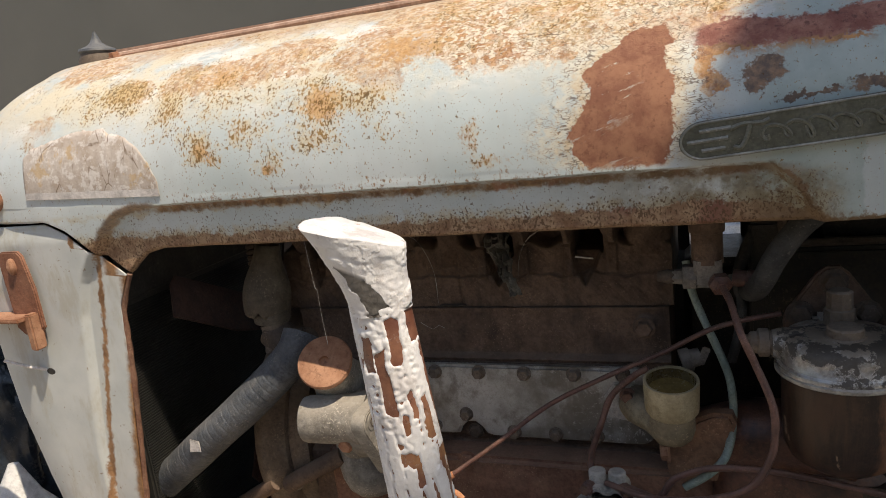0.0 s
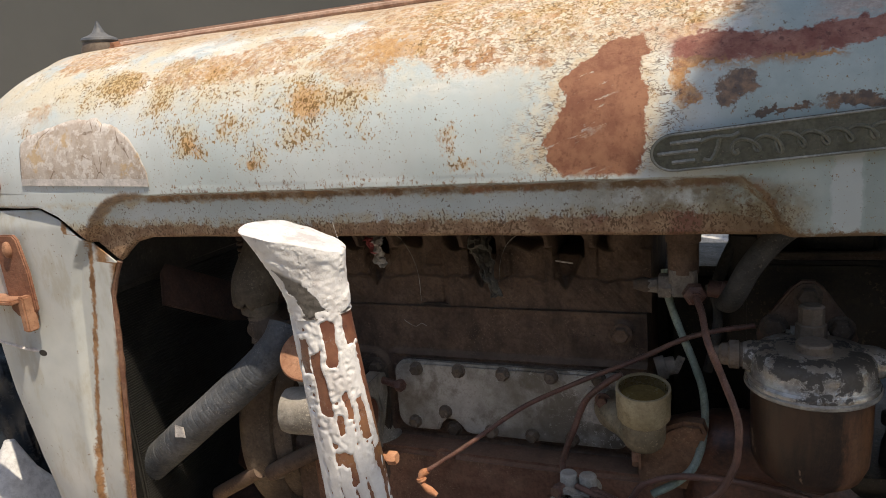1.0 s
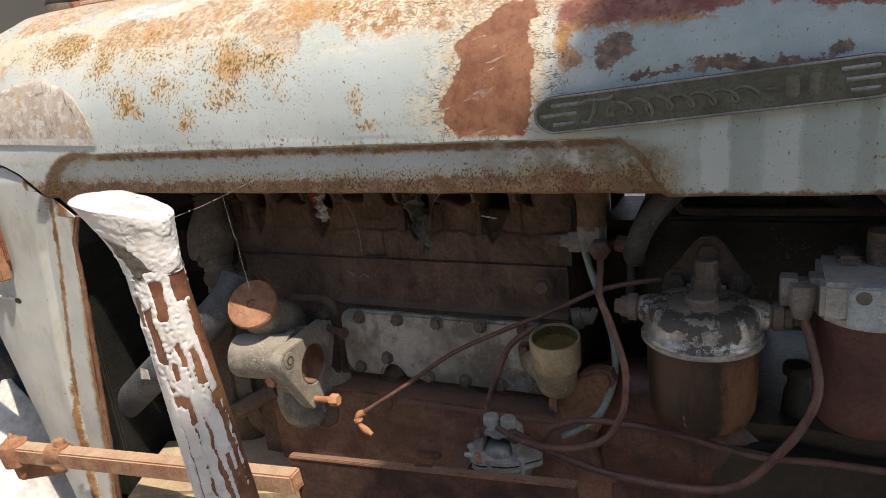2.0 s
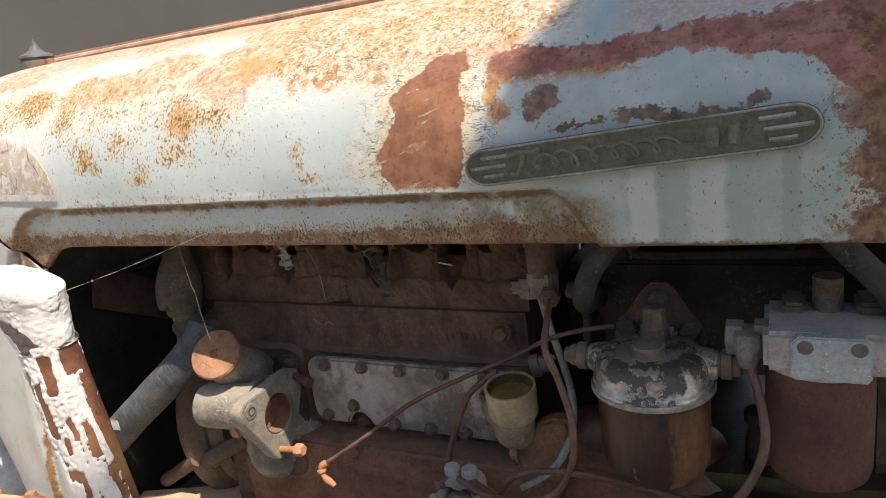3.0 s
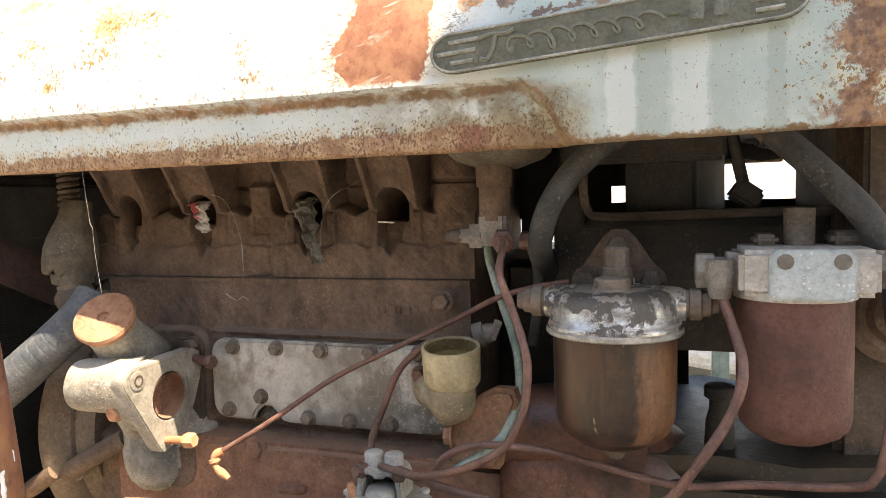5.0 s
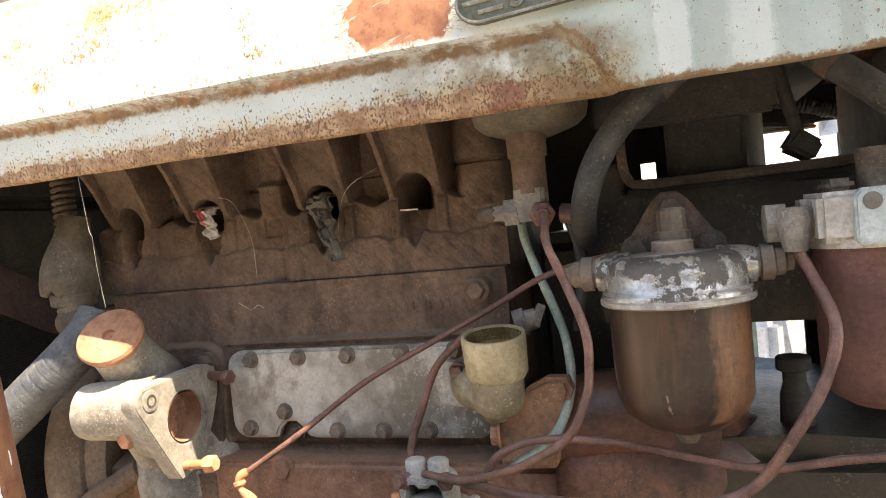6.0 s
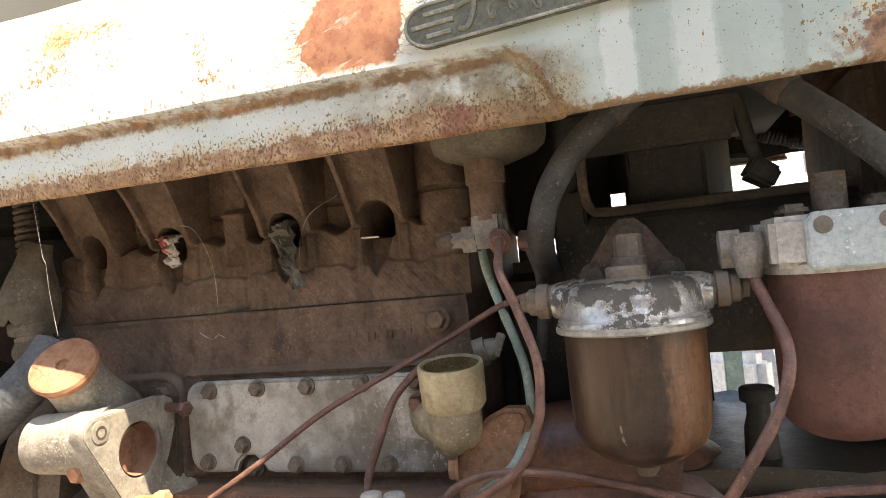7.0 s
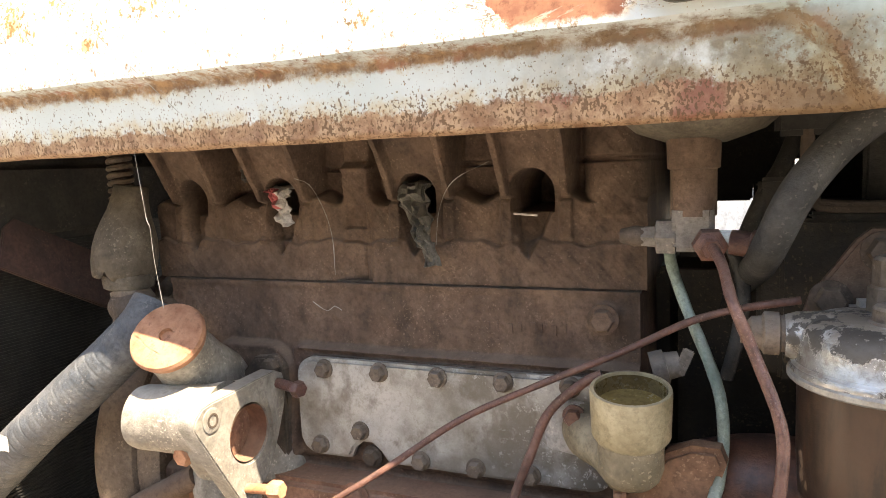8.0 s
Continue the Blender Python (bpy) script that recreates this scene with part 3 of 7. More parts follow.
def peeled_metal():
    """Bright cast metal, its dark coating flaked off, brown dust on top."""
    n = Nodes("peeled_bright_metal")
    coat = n.math("ADD", n.noise(48, 6, 0.72), n.mul(n.noise(14, 3, 0.5), 0.6))
    dark = n.ramp(n.math("ADD", coat, n.ramp(n.axes()[2], 0.845, 0.868, -0.04, 0.06)), 0.86, 0.90)
    c = n.mix(n.ramp(n.noise(34, 6, 0.7), 0.36, 0.62), (0.24, 0.225, 0.205), (0.55, 0.54, 0.52))
    c = n.mix(n.mul(n.ramp(n.noise(110, 6, 0.75), 0.46, 0.62), 0.65), c, (0.22, 0.185, 0.15))
    geo = n.t.nodes.new("ShaderNodeNewGeometry")
    up = n.ramp(n.axes(geo.outputs["Normal"])[2], 0.35, 0.95)
    c = n.mix(n.mul(up, n.ramp(n.noise(50, 5, 0.7), 0.25, 0.5), 0.9), c, (0.22, 0.175, 0.13))
    c = n.mix(n.mul(dark, 0.9), c, (0.05, 0.043, 0.036))
    n.bump(n.math("ADD", n.mul(dark, 0.6), n.mul(n.noise(160, 5, 0.75), 0.8)), 0.45, 0.0014)
    return n.done(c, n.math("ADD", 0.26, n.mul(n.top(dark, n.mul(up, 0.8)), 0.4)), n.math("SUBTRACT", 0.55, n.mul(n.top(dark, up), 0.52)))


M = {
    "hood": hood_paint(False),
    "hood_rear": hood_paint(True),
    "cowl": cowl_paint(),
    "post_white": chalky_white(False),
    "post_head": chalky_white(True),
    "post_brown": brown_paint(),
    "cover": cover_alloy(),
    "rust": rust("orange_rust", (0.25, 0.11, 0.06), (0.44, 0.235, 0.145)),
    "rust_pink": grimy("pink_brown_rust", (0.40, 0.235, 0.17), (0.60, 0.41, 0.32), (0.64, 0.50, 0.41), 0.35, 0.85, scale=1.3, stain=0.35, streak=1.0),
    "rust_dark": rust("dark_rust", (0.060, 0.026, 0.018), (0.16, 0.075, 0.05)),
    "rust_red": grimy("red_brown_iron", (0.165, 0.076, 0.050), (0.30, 0.150, 0.098), (0.34, 0.23, 0.16), 0.45, 0.80, stain=0.55, specks=0.4),
    "fan": grimy("dark_rusty_blade", (0.030, 0.014, 0.011), (0.075, 0.034, 0.026), (0.09, 0.05, 0.04), 0.4, 0.85),
    "iron_light": grimy("pale_dusty_iron", (0.095, 0.070, 0.053), (0.20, 0.155, 0.12), (0.27, 0.22, 0.175), 0.5, 0.75, stain=0.5),
    "pump_red": grimy("dark_red_oily_iron", (0.040, 0.018, 0.014), (0.20, 0.080, 0.046), (0.20, 0.12, 0.085), 0.2, 0.42, scale=0.8, stain=0.85, specks=0.3),
    "oil_iron": grimy("oily_black_iron", (0.011, 0.009, 0.007), (0.042, 0.031, 0.019), (0.12, 0.09, 0.06), 0.18, 0.5, scale=0.8, stain=0.85, specks=0.4),
    "iron": grimy("dusty_cast_iron", (0.055, 0.040, 0.031), (0.125, 0.092, 0.070), (0.20, 0.155, 0.12), 0.45, 0.82, stain=0.7),
    "iron_brown": grimy("rusty_brown_iron", (0.082, 0.050, 0.036), (0.172, 0.110, 0.078), (0.245, 0.178, 0.132), 0.5, 0.82, stain=0.7, specks=0.25),
    "alloy": grimy("dusty_grey_alloy", (0.33, 0.31, 0.285), (0.57, 0.545, 0.51), (0.56, 0.51, 0.46), 0.5, 0.60, stain=0.42, specks=0.5),
    "alloy_dark": grimy("oily_grey_alloy", (0.12, 0.105, 0.09), (0.27, 0.245, 0.22), (0.36, 0.31, 0.265), 0.5, 0.7, stain=0.6),
    "zinc": grimy("zinc_grey_plate", (0.36, 0.42, 0.44), (0.47, 0.53, 0.55), (0.55, 0.56, 0.55), 0.2, 0.45, metal=0.1, stain=0.12, specks=0.8),
    "chrome": grimy("worn_bright_metal", (0.24, 0.23, 0.21), (0.52, 0.51, 0.48), (0.36, 0.32, 0.27), 0.3, 0.4, metal=0.4),
    "pump_alloy": grimy("sandy_grey_pump_alloy", (0.19, 0.172, 0.148), (0.37, 0.35, 0.315), (0.50, 0.445, 0.37), 0.42, 0.7, stain=0.45, specks=0.45),
    "pump_white": grimy("whitened_pump_casting", (0.34, 0.325, 0.295), (0.56, 0.54, 0.50), (0.55, 0.51, 0.45), 0.4, 0.6, scale=1.6, stain=0.45, specks=0.4),
    "sleeve": grimy("dusty_tan_sleeve", (0.075, 0.060, 0.045), (0.155, 0.128, 0.098), (0.22, 0.185, 0.142), 0.5, 0.85, stain=0.4),
    "bowl_dusty": grimy("dusty_grey_cream", (0.075, 0.062, 0.046), (0.155, 0.135, 0.103), (0.15, 0.125, 0.09), 0.4, 0.7, stain=0.5),
    "rail": grimy("pale_rusty_rail", (0.30, 0.135, 0.075), (0.52, 0.30, 0.19), (0.62, 0.46, 0.33), 0.55, 0.8, stain=0.45, specks=0.2),
    "fin": grimy("sooty_radiator_fin", (0.010, 0.010, 0.009), (0.026, 0.024, 0.021), (0.04, 0.036, 0.03), 0.2, 0.8),
    "housing": grimy("orange_brown_casting", (0.15, 0.070, 0.038), (0.31, 0.165, 0.095), (0.36, 0.23, 0.15), 0.4, 0.75, stain=0.5),
    "side_steel": rust("dark_maroon_steel", (0.030, 0.014, 0.011), (0.105, 0.046, 0.032)),
    "bracket": grimy("red_brown_bracket", (0.20, 0.078, 0.045), (0.36, 0.165, 0.10), (0.42, 0.25, 0.17), 0.4, 0.75, stain=0.35),
    "cast_tan": grimy("dusty_tan_casting", (0.105, 0.076, 0.055), (0.205, 0.155, 0.115), (0.27, 0.21, 0.155), 0.4, 0.8, stain=0.45),
    "bowl": stained_bowl(),
    "canister": grimy("rust_red_canister", (0.090, 0.038, 0.030), (0.155, 0.064, 0.050), (0.15, 0.08, 0.06), 0.4, 0.72, stain=0.4, specks=0.3),
    "rubber": grimy("dusty_black_rubber", (0.022, 0.023, 0.025), (0.060, 0.062, 0.064), (0.15, 0.14, 0.125), 0.4, 0.75),
    "black": grimy("sooty_black", (0.016, 0.016, 0.016), (0.042, 0.038, 0.034), (0.08, 0.07, 0.058), 0.3, 0.8),
    "hose": grimy("grey_ribbed_hose", (0.038, 0.048, 0.062), (0.105, 0.118, 0.138), (0.25, 0.24, 0.225), 0.4, 0.6),
    "cream": grimy("cream_paint", (0.30, 0.245, 0.145), (0.49, 0.42, 0.275), (0.42, 0.34, 0.225), 0.4, 0.55, stain=0.5),
    "cream_dirty": grimy("dirty_cream_paint", (0.16, 0.132, 0.085), (0.38, 0.32, 0.22), (0.31, 0.25, 0.175), 0.5, 0.6, stain=0.75, specks=0.6),
    "copper": grimy("rusty_pipe", (0.085, 0.038, 0.032), (0.20, 0.092, 0.070), (0.27, 0.17, 0.13), 0.35, 0.38, scale=1.8, stain=0.3),
    "green": grimy("pale_green_pipe", (0.16, 0.22, 0.19), (0.33, 0.42, 0.37), (0.34, 0.35, 0.30), 0.4, 0.6, scale=1.5, stain=0.3),
    # brighter rust: sunlight on stud, nut and pipe end put into the colour
    "sunlit_rust": rust("sunlit_orange_rust", (0.42, 0.17, 0.08), (0.62, 0.33, 0.20)),
    "badge": grimy("dull_olive_badge", (0.095, 0.099, 0.075), (0.165, 0.170, 0.135), (0.21, 0.20, 0.16), 0.4, 0.5, metal=0.3, stain=0.25, scale=1.5),
    "badge_relief": grimy("olive_badge_relief", (0.125, 0.130, 0.102), (0.21, 0.215, 0.178), (0.25, 0.24, 0.20), 0.4, 0.42, metal=0.3, scale=2.0, stain=0.2),
    "badge_edge": grimy("scuffed_bright_badge_edge", (0.16, 0.165, 0.14), (0.40, 0.41, 0.38), (0.42, 0.41, 0.37), 0.3, 0.4, metal=0.3, stain=0.3),
    "paper": torn_paper(),
    "sticker": grimy("white_sticker_edge", (0.66, 0.62, 0.60), (0.76, 0.72, 0.70), (0.7, 0.66, 0.6), 0.2, 0.7),
    "wall": plaster(),
    "ground": grimy("dusty_concrete", (0.34, 0.295, 0.235), (0.43, 0.375, 0.30), (0.45, 0.395, 0.32), 0.5, 0.9, scale=0.12),
    "roof": grimy("shade_roof_sheet", (0.16, 0.15, 0.14), (0.24, 0.23, 0.21), (0.25, 0.23, 0.2), 0.3, 0.8, scale=0.2),
    "wood": grimy("weathered_plank", (0.36, 0.25, 0.15), (0.58, 0.46, 0.31), (0.60, 0.50, 0.36), 0.4, 0.8, streak=3.0, stain=0.3),
    "white": grimy("white_enamel", (0.66, 0.66, 0.66), (0.78, 0.78, 0.78), (0.7, 0.68, 0.64), 0.2, 0.35, scale=0.4),
    "rag_white": grimy("dirty_white_rag", (0.52, 0.48, 0.46), (0.76, 0.73, 0.71), (0.6, 0.55, 0.5), 0.2, 0.9, scale=1.5, stain=0.25),
    "rag_red": grimy("faded_red_rag", (0.45, 0.09, 0.10), (0.62, 0.20, 0.20), (0.5, 0.36, 0.33), 0.15, 0.9, stain=0.2),
    "rag_grey": grimy("grey_plastic_rag", (0.055, 0.052, 0.046), (0.22, 0.21, 0.185), (0.3, 0.27, 0.23), 0.35, 0.45, scale=2.0),
    "bag": grimy("shiny_black_plastic", (0.016, 0.023, 0.033), (0.045, 0.058, 0.075), (0.07, 0.075, 0.08), 0.12, 0.24, bump=0.1, specks=0.0),
    "glass": grimy("dark_car_glass", (0.015, 0.018, 0.02), (0.03, 0.034, 0.036), (0.05, 0.05, 0.05), 0.1, 0.15),
    "oily": grimy("oil_stained_cream", (0.09, 0.06, 0.025), (0.2, 0.145, 0.06), (0.2, 0.15, 0.08), 0.2, 0.3),
    "oil": grimy("amber_oil", (0.17, 0.115, 0.035), (0.28, 0.20, 0.075), (0.3, 0.22, 0.1), 0.1, 0.22, bump=0.05),
    "peeled": peeled_metal(),
    "web": grimy("dusty_cobweb", (0.30, 0.29, 0.27), (0.46, 0.44, 0.41), (0.46, 0.43, 0.39), 0.3, 0.8),
}


# ---- mesh tools; all coordinates are the place's own, in metres ----
def mesh_ob(name, verts, faces, mat, smooth=True, sharp=40):
    me = bpy.data.meshes.new(name)
    me.from_pydata([tuple(v) for v in verts], [], [tuple(f) for f in faces])
    me.validate()
    if smooth:
        me.polygons.foreach_set("use_smooth", [True] * len(me.polygons))
        me.set_sharp_from_angle(angle=radians(sharp))
    me.materials.append(mat)
    return me


def thing(name, base, label, category, group="", kind=""):
    ob = new(name)
    ob.empty_display_size = 0.02
    ob.location = base
    tagged(ob, label, category, group, kind)
    ob["base"] = list(base)
    return ob


def geo(bm):
    """Vertices and faces of a bmesh."""
    bm.verts.index_update()
    out = [v.co.copy() for v in bm.verts], [[v.index for v in f.verts] for f in bm.faces]
    bm.free()
    return out


def part(name, shape, mat, parent, label="", smooth=True, sharp=40):
    """One mesh under a thing or under one of its parts."""
    verts, faces = geo(shape) if isinstance(shape, bmesh.types.BMesh) else shape
    base = Vector(parent["base"])
    ob = new(name, mesh_ob(name, [Vector(v) - base for v in verts], faces, mat, smooth, sharp))
    ob.parent = parent
    ob["base"] = list(base)
    tagged(ob, label)
    return ob


def single(name, shape, mat, label, category, group="", kind="", smooth=True, sharp=40):
    verts, faces = geo(shape) if isinstance(shape, bmesh.types.BMesh) else shape
    c = sum((Vector(v) for v in verts), Vector()) / len(verts)
    c.z = min(Vector(v).z for v in verts)
    ob = new(name, mesh_ob(name, [Vector(v) - c for v in verts], faces, mat, smooth, sharp))
    ob.location = c
    ob["base"] = list(c)
    return tagged(ob, label, category, group, kind)


def joined(*shapes):
    verts, faces = [], []
    for s in shapes:
        v, f = geo(s) if isinstance(s, bmesh.types.BMesh) else s
        k = len(verts)
        verts += [Vector(p) for p in v]
        faces += [[i + k for i in face] for face in f]
    return verts, faces


def moved(shape, m):
    v, f = geo(shape) if isinstance(shape, bmesh.types.BMesh) else shape
    return [m @ Vector(p) for p in v], f


def box(lo, hi, bevel=0.002, seg=2, jitter=0.0):
    bm = bmesh.new()
    bmesh.ops.create_cube(bm, size=1)
    for v in bm.verts:
        v.co = Vector([l + (h - l) * (c + 0.5) for l, h, c in zip(lo, hi, v.co)])
        if jitter:
            v.co += Vector([random.uniform(-jitter, jitter) for _ in range(3)])
    if bevel:
        bmesh.ops.bevel(bm, geom=list(bm.edges), offset=bevel, segments=seg, affect="EDGES", clamp_overlap=True)
    return bm


def frame_of(d):
    d = Vector(d).normalized()
    side = d.cross(Vector((0, 0, 1)))
    if side.length < 1e-3:
        side = Vector((1, 0, 0))
    side.normalize()
    return d, side, side.cross(d)


def lathe(p, axis, profile, n=32, cap=True, wob=0.0, squash=1.0):
    """A turned shape: profile rows (distance along axis, radius) from p."""
    d, u, w = frame_of(axis)
    p = Vector(p)
    verts, faces = [], []
    for h, r in profile:
        for k in range(n):
            a = 2 * math.pi * k / n
            rr = r * (1 + wob * math.sin(3 * a + 40 * h))
            verts.append(p + d * h + u * (rr * math.cos(a)) + w * (rr * squash * math.sin(a)))
    for i in range(len(profile) - 1):
        for k in range(n):
            j = (k + 1) % n
            faces.append([i * n + k, i * n + j, (i + 1) * n + j, (i + 1) * n + k])
    if cap:
        faces.append(list(range(n))[::-1])
        faces.append([(len(profile) - 1) * n + k for k in range(n)])
    return verts, faces


def spline(points, step=0.006):
    """A smooth line through points (Catmull-Rom)."""
    P = [Vector(p) for p in points]
    P = [2 * P[0] - P[1]] + P + [2 * P[-1] - P[-2]]
    out = []
    for i in range(1, len(P) - 2):
        a, b, c, d = P[i - 1:i + 3]
        k = max(2, int((c - b).length / step))
        for j in range(k):
            t = j / k
            out.append(0.5 * ((2 * b) + (c - a) * t + (2 * a - 5 * b + 4 * c - d) * t * t + (3 * b - a - 3 * c + d) * t ** 3))
    out.append(P[-2])
    return out


def tube(points, r, n=12, step=0.006, radius=None, cap=True, wob=0.0):
    """A bent pipe through points; radius(s) scales it along its length (s in metres)."""
    line = spline(points, step)
    verts, faces = [], []
    up, s = None, 0.0
    for i, p in enumerate(line):
        d = (line[min(i + 1, len(line) - 1)] - line[max(i - 1, 0)]).normalized()
        if i:
            s += (p - line[i - 1]).length
        if up is None:
            up = frame_of(d)[1]
        up = (up - d * up.dot(d)).normalized()
        v = d.cross(up)
        q = r * (radius(s) if radius else 1.0) * (1 + wob * (noise.noise(p * 90)))
        for k in range(n):
            a = 2 * math.pi * k / n
            verts.append(p + up * (q * math.cos(a)) + v * (q * math.sin(a)))
    m = len(line)
    for i in range(m - 1):
        for k in range(n):
            j = (k + 1) % n
            faces.append([i * n + k, i * n + j, (i + 1) * n + j, (i + 1) * n + k])
    if cap:
        faces += [list(range(n))[::-1], [(m - 1) * n + k for k in range(n)]]
    return verts, faces


def hex_bolt(p, axis, size=0.007, height=0.006, washer=True):
    """A hexagon bolt head, with its washer, that stands on p."""
    a = size / math.cos(math.pi / 6)
    head = lathe(p, axis, [(-0.001, a), (height * 0.8, a), (height, a * 0.84)], 6)
    if washer:
        return joined(head, lathe(p, axis, [(-0.001, size * 1.5), (0.0012, size * 1.5), (0.0016, size * 1.35)], 16))
    return head


def plate(outline, p, u, v, thick, bevel=0.0015):
    """A flat plate: outline rows (a, b) along u and v from p, its thickness along u x v."""
    u, v = Vector(u).normalized(), Vector(v).normalized()
    n = u.cross(v)
    bm = bmesh.new()
    f = bm.faces.new([bm.verts.new(Vector(p) + u * a + v * b) for a, b in outline])
    g = bmesh.ops.extrude_face_region(bm, geom=[f])
    top = [e for e in g["geom"] if isinstance(e, bmesh.types.BMVert)]
    bmesh.ops.translate(bm, verts=top, vec=n * thick)
    bmesh.ops.recalc_face_normals(bm, faces=list(bm.faces))
    if bevel:
        es = [e for e in bm.edges if len(e.link_faces) == 2 and e.calc_face_angle(0) > 0.5 and all(w in top for w in e.verts)]
        bmesh.ops.bevel(bm, geom=es, offset=bevel, segments=2, affect="EDGES", clamp_overlap=True)
    return bm


def relief(x0, x1, nx, z0, z1, nz, depth, back=None):
    """A cast face: depth(X, Z) gives y for arrays; with a back at y = back it is closed."""
    X, Z = np.meshgrid(np.linspace(x0, x1, nx), np.linspace(z0, z1, nz))
    Y = depth(X, Z)
    verts = [Vector(p) for p in zip(X.ravel(), Y.ravel(), Z.ravel())]
    faces = [[j * nx + i, j * nx + i + 1, (j + 1) * nx + i + 1, (j + 1) * nx + i] for j in range(nz - 1) for i in range(nx - 1)]
    if back is not None:
        ring = [i for i in range(nx)] + [j * nx + nx - 1 for j in range(1, nz)] + [(nz - 1) * nx + i for i in range(nx - 2, -1, -1)] + [j * nx for j in range(nz - 2, 0, -1)]
        k = len(verts)
        verts += [Vector((verts[i].x, back, verts[i].z)) for i in ring]
        m = len(ring)
        faces += [[ring[(a + 1) % m], ring[a], k + a, k + (a + 1) % m] for a in range(m)]
        faces.append([k + a for a in range(m)])
    return verts, faces


def sstep(v, lo, hi):
    t = np.clip((v - lo) / (hi - lo), 0, 1)
    return t * t * (3 - 2 * t)


def wavy(X, Z, amp, k=60.0, seed=0.0):
    return amp * (np.sin(X * k + 1.3 * np.sin(Z * k * 0.7 + seed)) * np.sin(Z * k * 0.9 + seed * 2) + 0.5 * np.sin(X * k * 2.3 + Z * k * 1.9 + seed))


# ---- the setting ----
def slab(name, lo, hi, mat, label, category, kind="structure"):
    return single(name, box(lo, hi, 0), mat, label, category, kind=kind, smooth=False)


slab("ground", (-60, -60, -0.2), (60, 60, 0.0), M["ground"], "dusty sunlit concrete yard", "ground")
slab("wall_back", (-12.0, 4.6, 0.0), (-1.3, 4.85, 4.2), M["wall"], "plain dark grey plastered wall behind the tractor", "wall")
# unseen wall, added to hold back sky light from the front
slab("sky_blocker", (-9.0, -4.3, 0.0), (6.0, -4.1, 3.0), M["wall"], "unseen grey wall added to cut sky light", "wall")
# unseen roof on posts, placed only to cast the shade edge on the hood
shade_prop = thing("shade_roof", (1.235, -0.080, 3.58), "unseen sheet roof added to shade the rear hood", "roof", kind="structure")
slope = pose(1.235, -0.080, 0, 0, 0, -9.4)
part("sheet", moved(box((0.0, -1.4, 3.60), (3.0, 2.2, 3.63), 0.004), slope), M["roof"], shade_prop)
for yy in (-1.3, 2.0):
    for xx in (0.35, 2.8):
        part("post", moved(box((xx, yy, 0), (xx + 0.1, yy + 0.1, 3.6), 0.004), slope), M["roof"], shade_prop)


# ---- tractor hood ----
ZS = np.array([0.978, 1.03, 1.06, 1.09, 1.12, 1.155, 1.185, 1.205, 1.218])
YS = np.array([0.587, 0.583, 0.583, 0.588, 0.600, 0.628, 0.668, 0.722, 0.800])
MID = 0.85
SEAM_X = np.array([-1.2, -0.814, -0.727, -0.696, -0.674, -0.650, -0.629, -0.620, -0.601, -0.572, 1.0])
SEAM_Z = np.array([1.023, 1.0245, 1.0245, 1.0105, 0.9925, 0.9725, 0.956, 0.964, 0.978, 0.985, 0.985])


def hood_rows(x):
    """Near half of the section at x, from the lower edge to the middle line: rows of (y, z)."""
    zb = float(np.interp(x, SEAM_X, SEAM_Z)) + (0.012 * max(0.0, x - 0.05) if x > 0.05 else 0)
    zs = np.concatenate([np.linspace(zb, 1.045, 34), np.linspace(1.045, 1.20, 34)[1:]])
    ys = np.interp(zs, ZS, YS)
    # soften the polyline of the section
    for _ in range(6):
        ys[1:-1] = 0.25 * ys[:-2] + 0.5 * ys[1:-1] + 0.25 * ys[2:]
    # pressed-in border round the engine opening
    right = 0.052 + (1.031 - zs) * 0.72
    corner = np.hypot(np.minimum(x + 0.560, 0), np.maximum(zs - 0.948, 0) * 1.0)
    inner = sstep(1.034 - zs, 0.0, 0.005) * sstep(right - x, 0.0, 0.008)
    if x < -0.56:
        inner = sstep(0.098 - np.hypot(x + 0.575, (zs - 0.940) * 1.03), 0.0, 0.007)
    ys = ys + 0.0125 * inner
    top_y = np.array([0.72, 0.74, 0.77, 0.80, 0.83, MID])
    top_z = np.array([1.2055, 1.2095, 1.2145, 1.2185, 1.2205, 1.2215])
    ys, zs = np.concatenate([ys, top_y]), np.concatenate([zs, top_z])
    # turned-in lip below
    ys, zs = np.concatenate([[ys[0] + 0.012, ys[0] + 0.004], ys]), np.concatenate([[zs[0] - 0.001, zs[0] - 0.003], zs])
    # the nose narrows and falls away
    k = max(0.0, -0.70 - x)
    ys = ys + (MID - ys) * min(0.9, 2.6 * k * k)
    zs = zs - np.clip((zs - 1.02) / 0.2, 0, 1) * 2.2 * max(0.0, -0.76 - x) ** 2
    return ys, zs


